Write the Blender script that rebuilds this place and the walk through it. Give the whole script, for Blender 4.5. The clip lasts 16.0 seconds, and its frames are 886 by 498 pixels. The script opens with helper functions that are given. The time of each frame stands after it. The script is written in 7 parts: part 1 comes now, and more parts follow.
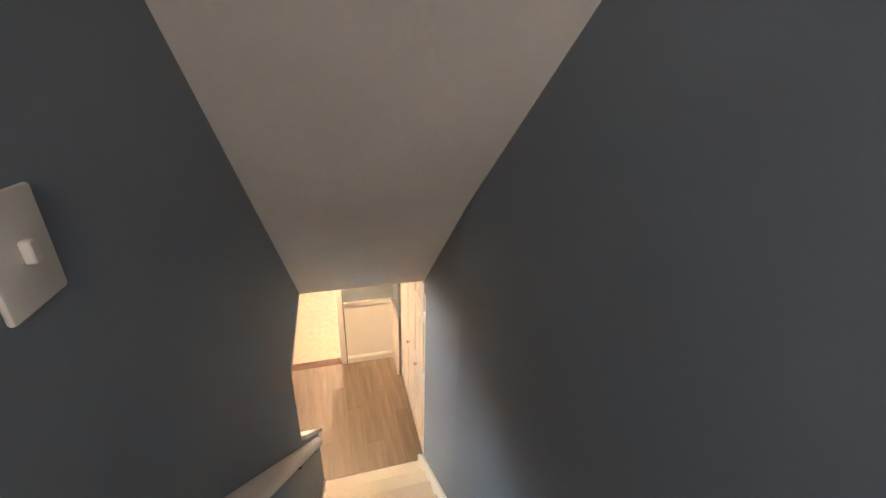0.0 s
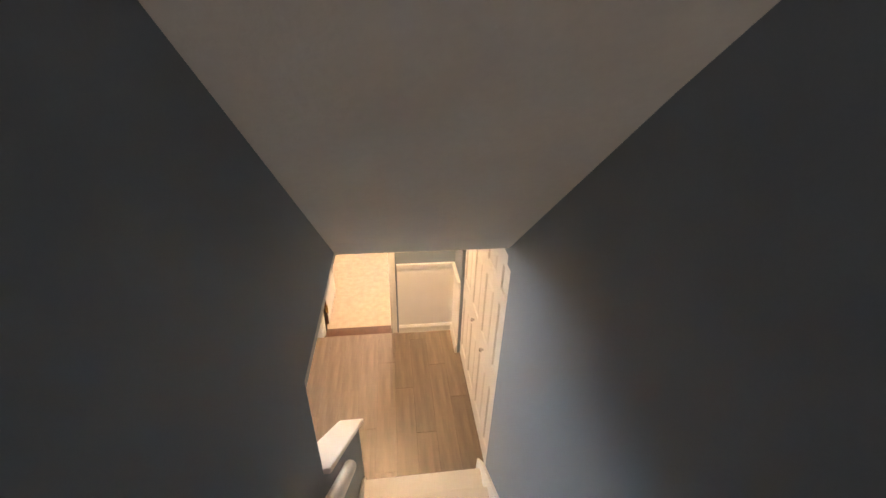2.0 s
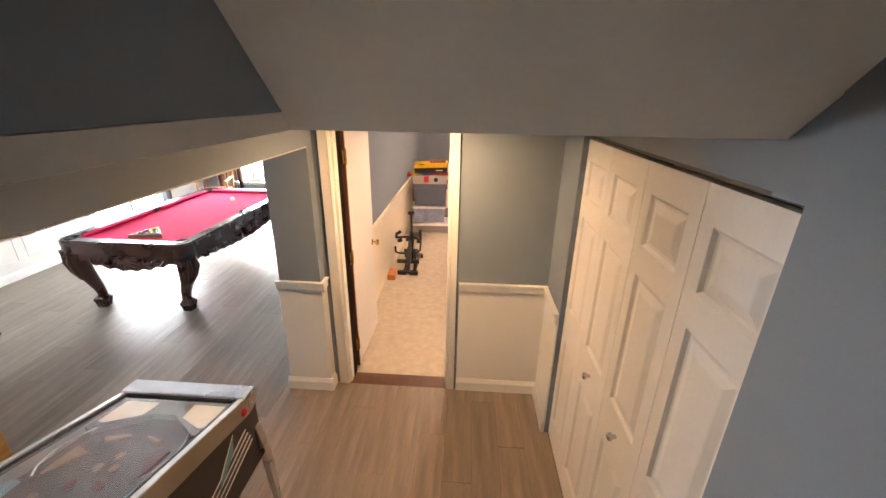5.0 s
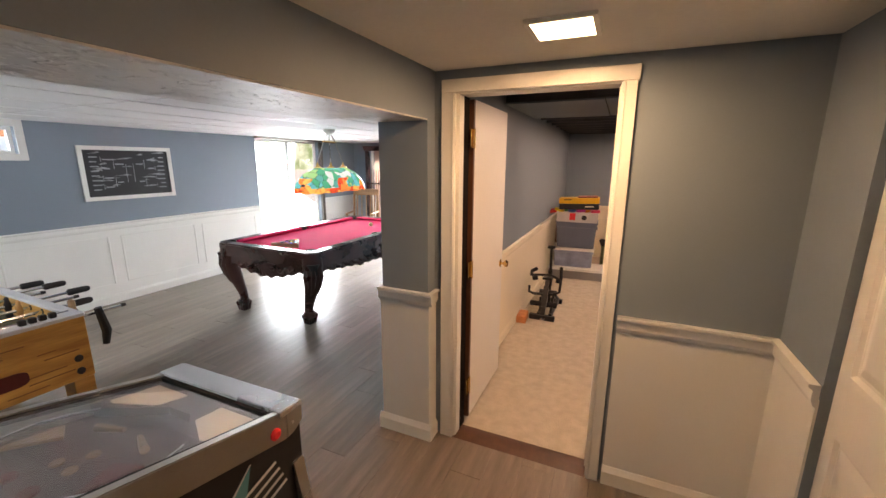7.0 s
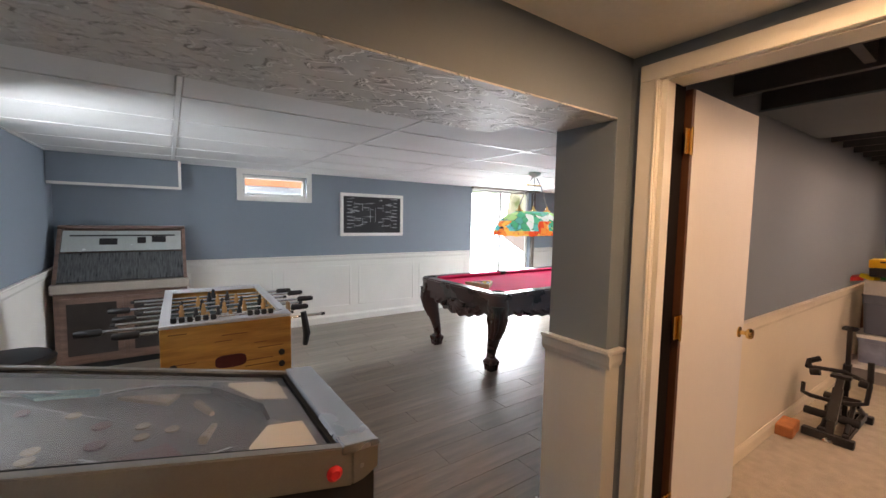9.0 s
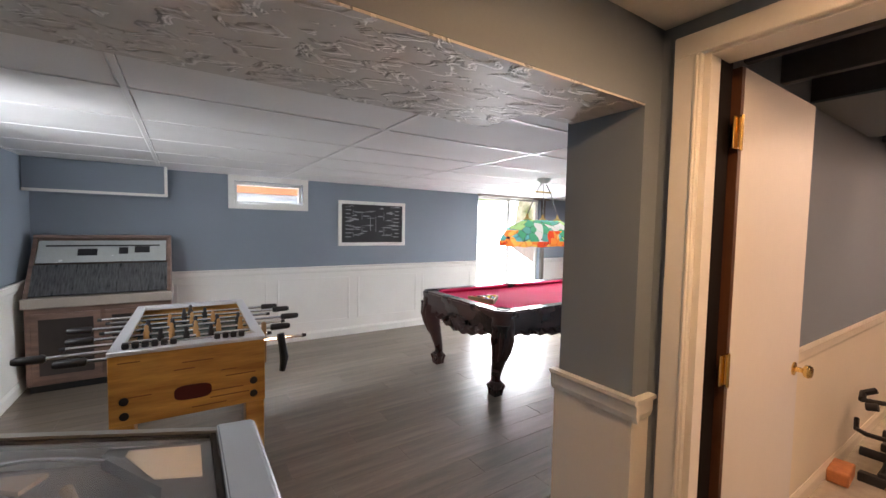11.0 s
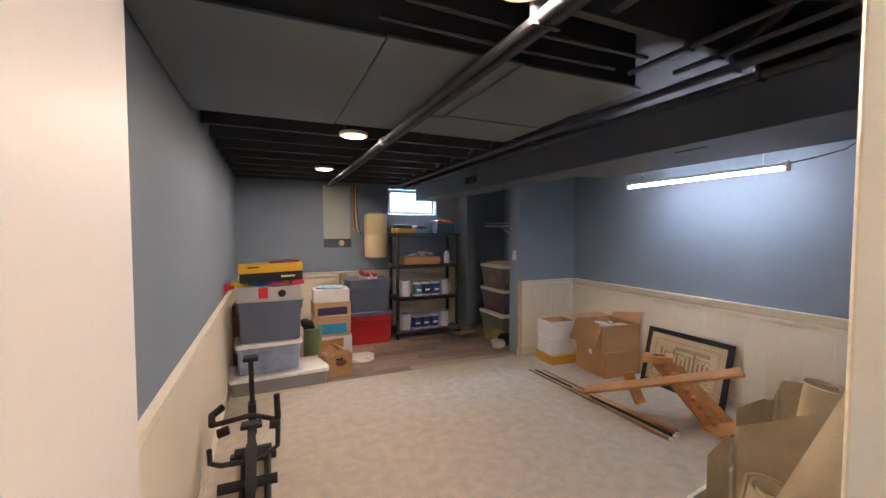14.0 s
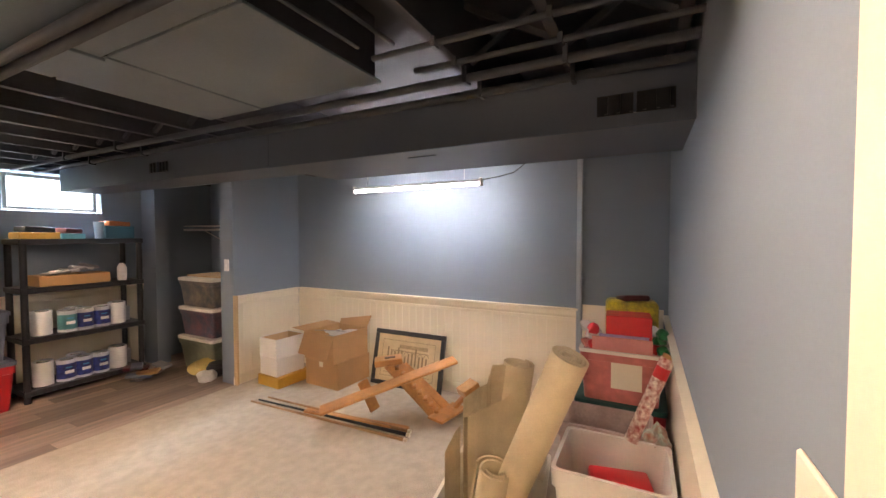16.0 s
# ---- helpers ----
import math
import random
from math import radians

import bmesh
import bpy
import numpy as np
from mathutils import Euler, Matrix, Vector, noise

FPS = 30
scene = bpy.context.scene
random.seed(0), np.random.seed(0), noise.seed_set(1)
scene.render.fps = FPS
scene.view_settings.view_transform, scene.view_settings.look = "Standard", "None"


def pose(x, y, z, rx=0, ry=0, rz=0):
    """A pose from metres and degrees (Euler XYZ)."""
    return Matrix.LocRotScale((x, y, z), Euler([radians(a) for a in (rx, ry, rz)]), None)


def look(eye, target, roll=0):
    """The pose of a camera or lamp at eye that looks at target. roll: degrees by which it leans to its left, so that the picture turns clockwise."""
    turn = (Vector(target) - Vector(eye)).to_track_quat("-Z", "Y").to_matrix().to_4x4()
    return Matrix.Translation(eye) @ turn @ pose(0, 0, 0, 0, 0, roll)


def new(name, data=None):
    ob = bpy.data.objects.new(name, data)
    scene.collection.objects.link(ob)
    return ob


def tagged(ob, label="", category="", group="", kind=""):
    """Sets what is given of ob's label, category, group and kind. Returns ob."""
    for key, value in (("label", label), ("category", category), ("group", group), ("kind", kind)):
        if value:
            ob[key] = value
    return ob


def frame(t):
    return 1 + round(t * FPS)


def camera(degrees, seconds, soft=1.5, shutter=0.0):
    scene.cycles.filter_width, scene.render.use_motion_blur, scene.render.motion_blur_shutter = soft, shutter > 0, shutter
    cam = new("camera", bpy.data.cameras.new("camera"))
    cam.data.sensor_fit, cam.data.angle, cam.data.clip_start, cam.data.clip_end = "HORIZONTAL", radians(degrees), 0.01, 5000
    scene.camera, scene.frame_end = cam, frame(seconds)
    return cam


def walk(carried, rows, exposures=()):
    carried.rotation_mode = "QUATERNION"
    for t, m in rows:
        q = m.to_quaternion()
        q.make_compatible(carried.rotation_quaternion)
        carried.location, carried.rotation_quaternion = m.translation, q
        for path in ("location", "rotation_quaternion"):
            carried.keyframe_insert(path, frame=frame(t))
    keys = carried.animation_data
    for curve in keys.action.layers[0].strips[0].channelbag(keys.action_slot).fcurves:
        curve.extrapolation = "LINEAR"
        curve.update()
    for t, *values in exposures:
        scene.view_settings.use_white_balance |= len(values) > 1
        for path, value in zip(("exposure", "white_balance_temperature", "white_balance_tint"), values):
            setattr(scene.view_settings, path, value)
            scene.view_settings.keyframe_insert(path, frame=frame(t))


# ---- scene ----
cam = camera(96.3, 16.0)
PATH = [
    (0, (-0.111, 0.414, 3.655), (0.405, 2.171, 2.851), 1.9),
    (0.5, (-0.082, 0.696, 3.590), (0.359, 2.429, 2.695), 1.8),
    (1, (-0.051, 0.910, 3.534), (0.291, 2.637, 2.585), 1.6),
    (1.5, (-0.060, 1.110, 3.356), (0.228, 2.831, 2.379), 1.9),
    (2, (-0.085, 1.276, 3.223), (0.151, 2.998, 2.233), 1.7),
    (2.5, (-0.051, 1.492, 3.051), (0.148, 3.216, 2.058), 1.8),
    (3, (-0.093, 1.706, 2.879), (0.069, 3.444, 1.903), 1.5),
    (5.3, (-0.05, 2.41, 2.158), (-0.215, 4.285, 1.481), 0.8),
    (5.5, (-0.068, 2.468, 2.123), (-0.275, 4.348, 1.473), 0.7),
    (6, (-0.055, 2.612, 1.964), (-0.427, 4.488, 1.38), 0.5),
    (6.5, (-0.099, 2.773, 1.82), (-0.654, 4.624, 1.303), 0.4),
    (7, (-0.127, 2.908, 1.688), (-0.92, 4.693, 1.257), 0.3),
    (7.5, (-0.086, 3.03, 1.623), (-1.127, 4.703, 1.281), 0.3),
    (8, (-0.087, 3.128, 1.578), (-1.356, 4.652, 1.319), 0.6),
    (8.5, (-0.127, 3.24, 1.476), (-1.613, 4.565, 1.284), 0.7),
    (8.7, (-0.132, 3.288, 1.483), (-1.693, 4.527, 1.312), 0.8),
    (10.8, (-0.298, 3.618, 1.477), (-2.065, 4.55, 1.375), 1.7),
    (11, (-0.352, 3.619, 1.499), (-2.026, 4.709, 1.391), 1.1),
    (11.5, (-0.462, 3.695, 1.488), (-1.778, 5.198, 1.388), 0.9),
    (12, (-0.54, 3.927, 1.488), (-1.4, 5.73, 1.396), 0.8),
    (12.5, (-0.581, 4.167, 1.479), (-0.991, 6.123, 1.401), 0.3),
    (13, (-0.644, 4.423, 1.478), (-0.63, 6.422, 1.4), 0.1),
    (13.5, (-0.705, 4.658, 1.489), (-0.287, 6.612, 1.404), 0.1),
    (14, (-0.677, 4.877, 1.484), (0.126, 6.707, 1.398), -0.0),
    (14.5, (-0.611, 5.1, 1.492), (0.572, 6.71, 1.401), -0.1),
    (15, (-0.544, 5.283, 1.492), (0.973, 6.583, 1.407), 0.1),
    (15.5, (-0.496, 5.356, 1.501), (1.283, 6.267, 1.425), -0.1),
    (16, (-0.492, 5.206, 1.491), (1.288, 6.116, 1.425), -0.1),
]
walk(cam, [(t, look(eye, target, roll)) for t, eye, target, roll in PATH],
     [(0.0, 1.85, 7700, 23), (0.7, 1.6, 7800, 24), (1.5, 1.55, 7700, 23), (3.0, 1.5, 7500, 23), (5.5, 0.69, 7700, 27), (7.0, 0.2, 7700, 28), (8.0, -0.03, 7600, 28), (11.0, 0.02, 7700, 31), (11.9, 0.0, 8000, 35), (12.5, -0.22, 8200, 39),
      (13.0, 0.05, 6800, 20), (13.5, 0.3, 5900, 15), (14.0, 0.42, 5700, 15), (14.5, 0.7, 6400, 18), (15.0, 1.06, 6500, 16), (15.5, 1.14, 6350, 14), (16.0, 1.07, 6600, 17)])

# ---- light ----
world = bpy.data.worlds.new("sky")
scene.world = world
world.use_nodes = True
_n = world.node_tree.nodes
_sky = _n.new("ShaderNodeTexSky")
_sky.sky_type = "NISHITA"
_sky.sun_disc = False
_sky.sun_elevation = radians(38)
_sky.sun_rotation = radians(90)
_n["Background"].inputs[1].default_value = 0.10
world.node_tree.links.new(_sky.outputs[0], _n["Background"].inputs[0])


def lamp(name, kind, energy, colour, m, **more):
    data = bpy.data.lights.new(name, kind)
    data.energy, data.color = energy, colour
    if kind == "AREA":
        data.shape = more.get("shape", "RECTANGLE")
        data.size = more.get("sx", 1.0)
        data.size_y = more.get("sy", more.get("sx", 1.0))
        data.spread = radians(more.get("spread", 180))
    elif kind == "SPOT":
        data.spot_size, data.spot_blend, data.shadow_soft_size = radians(more["cone"]), 0.8, more.get("soft", 0.06)
    elif kind == "SUN":
        data.angle = radians(more.get("angle", 0.5))
    else:
        data.shadow_soft_size = more.get("soft", 0.06)
    ob = new(name, data)
    ob.matrix_world = m
    return ob


DAY = (0.69, 0.90, 1.0)
WARM = (1.0, 0.66, 0.34)
lamp("sun", "SUN", 5.0, (1.0, 0.95, 0.88), look((25, 7, 20), (0, 7, 0)), angle=0.5)
# daylight: sky light falling in from above, and light thrown up by the sunny ground outside
lamp("patio_sky", "AREA", 170, DAY, look((-7.6, 8.45, 3.9), (-3.6, 7.6, 0.2)), sx=3.4, sy=2.4)
lamp("patio_low", "AREA", 205, DAY, look((-5.97, 8.45, 0.62), (0.0, 6.9, -2.2)), sx=1.6, sy=1.2, spread=104)
lamp("patio_daylight", "AREA", 86, DAY, look((-5.75, 8.45, 1.05), (-3.5, 6.9, 1.30)), sx=1.42, sy=1.9, spread=150)
lamp("far_window_sky", "AREA", 80, DAY, look((-4.55, 11.9, 3.3), (-4.0, 8.2, 0.2)), sx=2.2, sy=1.6)
lamp("far_window_daylight", "AREA", 160, DAY, look((-4.55, 10.50, 1.15), (-4.60, 2.0, -2.6)), sx=1.0, sy=1.25, spread=96)
lamp("game_window_daylight", "AREA", 500, DAY, look((-6.2, 4.5, 2.75), (-4.6, 4.4, 1.5)), sx=1.0, sy=0.5)
lamp("storage_window_daylight", "AREA", 800, (0.72, 0.87, 1.0), look((1.29, 11.15, 2.70), (1.3, 9.6, 1.5)), sx=0.9, sy=0.5)
# stair fill lights, set in two added, unseen landing windows
lamp("landing_fill", "AREA", 5.0, (1.0, 0.89, 0.80), look((0.06, -1.86, 4.1), (0.04, 2, 3.1)), sx=0.62, sy=1.1)
lamp("landing_side_fill", "AREA", 1.2, (0.92, 0.94, 0.95), look((-0.47, -0.76, 3.95), (0.48, -0.15, 3.5)), sx=0.85, sy=1.4, spread=130)
# fill light for the dark end of the game room, at an added window
lamp("game_end_fill", "AREA", 22, DAY, look((-3.1, 2.33, 1.70), (-5.2, 4.9, 1.15)), sx=1.3, sy=0.5, spread=130)
lamp("hall_lamp_light", "AREA", 14, (1.0, 0.67, 0.36), look((-0.36, 4.46, 2.128), (-0.36, 4.461, 0)), sx=0.18, sy=0.18)
for _x, _y, _e in ((-0.04, 5.785, 14), (-0.125, 7.68, 16), (-0.125, 9.28, 15)):
    lamp("can_light", "AREA", _e, (1.0, 0.74, 0.53), look((_x, _y, 2.142), (_x, _y + 0.001, 0)), sx=0.13, sy=0.13, shape="DISK")
lamp("tube_glow", "AREA", 4, (0.92, 0.95, 1.0), look((2.46, 7.01, 1.885), (2.60, 7.01, 0)), sx=1.2, sy=0.05)


# ---- materials ----
def mat(name, base, rough=0.6, metal=0.0, vary=0.12, scale=3.0, fine=60.0, bump=0.05, dist=0.002, coat=0.0, island=0.0, stretch=(1, 1, 1), other=None, spec=0.5, per=0.0):
    """Principled material with a coarse and a fine noise on colour, roughness and relief; other: a second colour blended in by the coarse noise."""
    m = bpy.data.materials.new(name)
    m.use_nodes = True
    nt = m.node_tree
    nd, ln = nt.nodes, nt.links
    b = nd["Principled BSDF"]
    b.inputs["Metallic"].default_value = metal
    b.inputs["Coat Weight"].default_value = coat
    b.inputs["Specular IOR Level"].default_value = spec
    tc = nd.new("ShaderNodeTexCoord")
    mp = nd.new("ShaderNodeMapping")
    mp.inputs["Scale"].default_value = stretch
    ln.new(tc.outputs["Object"], mp.inputs[0])
    n1 = nd.new("ShaderNodeTexNoise")
    n1.inputs["Scale"].default_value, n1.inputs["Detail"].default_value = scale, 4
    n2 = nd.new("ShaderNodeTexNoise")
    n2.inputs["Scale"].default_value, n2.inputs["Detail"].default_value = fine, 3
    for n in (n1, n2):
        ln.new(mp.outputs[0], n.inputs["Vector"])
    dark = tuple(c * (1 - vary) for c in base) if other is None else other
    light = tuple(min(1, c * (1 + vary * 0.7)) for c in base)
    r = nd.new("ShaderNodeValToRGB")
    r.color_ramp.elements[0].position, r.color_ramp.elements[1].position = 0.32, 0.68
    r.color_ramp.elements[0].color, r.color_ramp.elements[1].color = (*dark, 1), (*light, 1)
    ln.new(n1.outputs[0], r.inputs[0])
    mx = nd.new("ShaderNodeMix")
    mx.data_type, mx.blend_type = "RGBA", "MULTIPLY"
    mx.inputs[0].default_value = min(1.0, vary * 2.0)
    r2 = nd.new("ShaderNodeMapRange")
    r2.inputs[1].default_value, r2.inputs[2].default_value, r2.inputs[3].default_value, r2.inputs[4].default_value = 0.3, 0.7, 0.72, 1.0
    ln.new(n2.outputs[0], r2.inputs[0])
    ln.new(r.outputs[0], mx.inputs[6])
    ln.new(r2.outputs[0], mx.inputs[7])
    out = mx.outputs[2]
    if island or per:
        src = nd.new("ShaderNodeNewGeometry").outputs["Random Per Island"] if island else nd.new("ShaderNodeObjectInfo").outputs["Random"]
        k = island or per
        hr = nd.new("ShaderNodeMapRange")
        hr.inputs[3].default_value, hr.inputs[4].default_value = 1 - k, 1 + k
        ln.new(src, hr.inputs[0])
        hs = nd.new("ShaderNodeHueSaturation")
        ln.new(hr.outputs[0], hs.inputs["Value"])
        ln.new(out, hs.inputs["Color"])
        out = hs.outputs[0]
    ln.new(out, b.inputs["Base Color"])
    rr = nd.new("ShaderNodeMapRange")
    rr.inputs[3].default_value, rr.inputs[4].default_value = max(0.03, rough - 0.08), min(1.0, rough + 0.08)
    ln.new(n1.outputs[0], rr.inputs[0])
    ln.new(rr.outputs[0], b.inputs["Roughness"])
    if bump:
        bp = nd.new("ShaderNodeBump")
        bp.inputs["Strength"].default_value, bp.inputs["Distance"].default_value = bump, dist
        ln.new(n2.outputs[0], bp.inputs["Height"])
        ln.new(bp.outputs[0], b.inputs["Normal"])
    return m


def glow(name, colour, strength):
    m = bpy.data.materials.new(name)
    m.use_nodes = True
    nt = m.node_tree
    nt.nodes.remove(nt.nodes["Principled BSDF"])
    e = nt.nodes.new("ShaderNodeEmission")
    e.inputs[0].default_value, e.inputs[1].default_value = (*colour, 1), strength
    nt.links.new(e.outputs[0], nt.nodes["Material Output"].inputs[0])
    return m


def glass(name, tint=(1, 1, 1), rough=0.0, alpha=None):
    m = bpy.data.materials.new(name)
    m.use_nodes = True
    b = m.node_tree.nodes["Principled BSDF"]
    b.inputs["Base Color"].default_value = (*tint, 1)
    b.inputs["Transmission Weight"].default_value = 1.0
    b.inputs["Roughness"].default_value = rough
    b.inputs["IOR"].default_value = 1.45 if alpha is None else alpha
    return m


M_WALL = mat("slate_blue_wall_paint", (0.205, 0.252, 0.300), 0.62, vary=0.05, scale=1.2, fine=140, bump=0.10, dist=0.001)
M_CEIL = mat("textured_white_ceiling", (0.74, 0.72, 0.68), 0.8, vary=0.06, scale=2.0, fine=45, bump=0.25, dist=0.006)
M_KNOCK = mat("knockdown_plaster", (0.62, 0.615, 0.60), 0.55, vary=0.09, scale=7, fine=22, bump=0.5, dist=0.012)


def plateaus(m, scale, low, high, height, stretch=(1, 1, 1)):
    """Relief of flattened islands with steep lips, in place of the grain's own."""
    nt = m.node_tree
    bp = next(n for n in nt.nodes if n.type == "BUMP")
    no, ra, mp = nt.nodes.new("ShaderNodeTexNoise"), nt.nodes.new("ShaderNodeMapRange"), nt.nodes.new("ShaderNodeMapping")
    no.inputs["Scale"].default_value, no.inputs["Detail"].default_value, no.inputs["Distortion"].default_value = scale, 3, 0.6
    mp.inputs["Scale"].default_value = stretch
    ra.inputs[1].default_value, ra.inputs[2].default_value = low, high
    nt.links.new(nt.nodes["Texture Coordinate"].outputs["Object"], mp.inputs[0])
    nt.links.new(mp.outputs[0], no.inputs["Vector"])
    nt.links.new(no.outputs[0], ra.inputs[0])
    nt.links.new(ra.outputs[0], bp.inputs["Height"])
    bp.inputs["Strength"].default_value, bp.inputs["Distance"].default_value = 1.0, height


plateaus(M_KNOCK, 13, 0.50, 0.60, 0.009, (1.6, 0.8, 1))
M_TILE = mat("ceiling_tile", (0.80, 0.81, 0.81), 0.85, vary=0.04, scale=2.0, fine=110, bump=0.3, dist=0.002)
M_TBAR = mat("white_steel_grid", (0.82, 0.83, 0.83), 0.35, vary=0.03, bump=0)
M_WHITE = mat("white_trim_paint", (0.78, 0.77, 0.73), 0.38, vary=0.04, scale=1.5, fine=90, bump=0.04, dist=0.001)
M_DOOR = mat("white_moulded_door", (0.75, 0.73, 0.69), 0.42, vary=0.035, scale=1.3, fine=120, bump=0.12, dist=0.0008, stretch=(1, 1, 0.15))
M_CREAM = mat("cream_beadboard_paint", (0.79, 0.715, 0.56), 0.45, vary=0.05, scale=1.6, fine=70, bump=0.05, dist=0.001)
M_PLANK = mat("grey_brown_vinyl_plank", (0.220, 0.175, 0.138), 0.37, vary=0.26, scale=2.2, fine=26, bump=0.10, dist=0.0012, stretch=(9, 0.8, 1), per=0.16, spec=0.5)
M_PLANK_DARK = mat("mixed_dark_vinyl_plank", (0.29, 0.215, 0.165), 0.45, vary=0.3, scale=2.2, fine=24, bump=0.1, dist=0.001, stretch=(0.8, 9, 1), per=0.55)
M_SUB = mat("subfloor", (0.07, 0.06, 0.05), 0.9, vary=0.1)
M_CARPET = mat("beige_carpet", (0.50, 0.44, 0.35), 0.95, vary=0.10, scale=13, fine=130, bump=1.0, dist=0.008, spec=0.1)
M_BLACKWOOD = mat("black_painted_joist", (0.050, 0.050, 0.058), 0.6, vary=0.25, scale=4, fine=60, bump=0.2)
M_BLACKPANEL = mat("black_painted_panel", (0.14, 0.17, 0.195), 0.55, vary=0.15, scale=2, fine=90, bump=0.1)
M_PIPE = mat("black_painted_pipe", (0.062, 0.066, 0.075), 0.72, vary=0.1, bump=0, spec=0.25)
M_DUCT = mat("blue_black_painted_duct", (0.07, 0.085, 0.11), 0.5, vary=0.1, scale=2, fine=80, bump=0.1)
M_BROWNWOOD = mat("dark_stained_jamb", (0.085, 0.032, 0.014), 0.45, vary=0.25, scale=3, fine=40, stretch=(6, 6, 0.6))
# shade of the hinge-side door gap, put into the colour
M_GAPSHADE = mat("near_black_gap_shade", (0.010, 0.007, 0.006), 0.7, vary=0.2, stretch=(6, 6, 0.6), spec=0.08)
M_BRASS = mat("polished_brass", (0.85, 0.58, 0.22), 0.22, 1.0, vary=0.05, bump=0)
M_STEEL = mat("brushed_steel", (0.62, 0.62, 0.62), 0.28, 1.0, vary=0.06, fine=200, bump=0.03)
M_CHROME = mat("chrome", (0.82, 0.82, 0.84), 0.12, 1.0, vary=0.02, bump=0)
M_GREYTREAD = mat("white_painted_tread", (0.72, 0.70, 0.66), 0.45, vary=0.07, scale=3, fine=60, bump=0.08)
M_LAMPFACE = glow("lamp_diffuser", (1.0, 0.78, 0.42), 14)
M_CANFACE = glow("can_diffuser", (1.0, 0.84, 0.66), 22)
# orange glow that imitates the warm bloom round a can light
M_CANHALO = glow("can_halo_glow", (1.0, 0.52, 0.22), 1.5)
M_TUBEFACE = glow("tube_diffuser", (0.97, 0.93, 0.95), 72)
M_SKYPANE = glow("bright_sky", (0.93, 0.98, 1.0), 2.2)
M_GLASS = glass("window_glass")
M_BLACK = mat("black_plastic", (0.011, 0.011, 0.013), 0.4, vary=0.1, bump=0.03)
M_RUBBER = mat("black_rubber", (0.014, 0.014, 0.015), 0.75, vary=0.15, bump=0.15)


# ---- mesh helpers ----
def box(bm, x0, x1, y0, y1, z0, z1, bevel=0.0, seg=1):
    v = [bm.verts.new(p) for p in ((x0, y0, z0), (x1, y0, z0), (x1, y1, z0), (x0, y1, z0), (x0, y0, z1), (x1, y0, z1), (x1, y1, z1), (x0, y1, z1))]
    f = [bm.faces.new([v[i] for i in q]) for q in ((0, 3, 2, 1), (4, 5, 6, 7), (0, 1, 5, 4), (1, 2, 6, 5), (2, 3, 7, 6), (3, 0, 4, 7))]
    if bevel:
        es = list({e for q in f for e in q.edges})
        bmesh.ops.bevel(bm, geom=es, offset=bevel, segments=seg, affect="EDGES", profile=0.5)
    return bm


def B(*a, bevel=0.0, seg=1):
    return box(bmesh.new(), *a, bevel=bevel, seg=seg)


def tube(bm, points, radii, seg=10, closed=True, flat=1.0):
    """A swept round section along points; radii: one or a list; flat squeezes the section sideways."""
    pts = [Vector(p) for p in points]
    if not isinstance(radii, (list, tuple)):
        radii = [radii] * len(pts)
    rings, side = [], None
    for i, p in enumerate(pts):
        d = (pts[min(i + 1, len(pts) - 1)] - pts[max(i - 1, 0)]).normalized()
        if side is None:
            side = d.orthogonal().normalized()
        side = (side - d * side.dot(d)).normalized()
        up = d.cross(side)
        rings.append([bm.verts.new(p + radii[i] * (math.cos(a) * side + flat * math.sin(a) * up)) for a in (2 * math.pi * k / seg for k in range(seg))])
    for a, b in zip(rings, rings[1:]):
        for k in range(seg):
            bm.faces.new((a[k], a[(k + 1) % seg], b[(k + 1) % seg], b[k]))
    if closed:
        bm.faces.new(list(reversed(rings[0])))
        bm.faces.new(rings[-1])
    return bm


def T(points, radii, seg=10, **k):
    return tube(bmesh.new(), points, radii, seg, **k)


def lathe(bm, profile, c=(0, 0, 0), seg=20, sx=1.0, sy=1.0):
    """Turns rows of (radius, height) about a vertical axis through c."""
    rings = []
    for r, z in profile:
        rings.append([bm.verts.new((c[0] + sx * r * math.cos(2 * math.pi * k / seg), c[1] + sy * r * math.sin(2 * math.pi * k / seg), c[2] + z)) for k in range(seg)])
    for a, b in zip(rings, rings[1:]):
        for k in range(seg):
            bm.faces.new((a[k], a[(k + 1) % seg], b[(k + 1) % seg], b[k]))
    bm.faces.new(list(reversed(rings[0])))
    bm.faces.new(rings[-1])
    return bm


def L(profile, c=(0, 0, 0), seg=20, **k):
    return lathe(bmesh.new(), profile, c, seg, **k)


def prism(bm, outline, a0, a1, axis="x"):
    """An outline of two coordinates drawn out along an axis: x (y, z), y (x, z) or z (x, y)."""
    def at(p, a):
        return {"x": (a, p[0], p[1]), "y": (p[0], a, p[1]), "z": (p[0], p[1], a)}[axis]
    v0, v1 = [bm.verts.new(at(p, a0)) for p in outline], [bm.verts.new(at(p, a1)) for p in outline]
    n = len(outline)
    bm.faces.new(list(reversed(v0)))
    bm.faces.new(v1)
    for i in range(n):
        bm.faces.new((v0[i], v0[(i + 1) % n], v1[(i + 1) % n], v1[i]))
    return bm


def P(outline, a0, a1, axis="x", bevel=0.0):
    bm = prism(bmesh.new(), outline, a0, a1, axis)
    if bevel:
        bmesh.ops.bevel(bm, geom=list(bm.edges), offset=bevel, segments=2, affect="EDGES")
    return bm


def turned(bm, m):
    bmesh.ops.transform(bm, matrix=m, verts=bm.verts)
    return bm


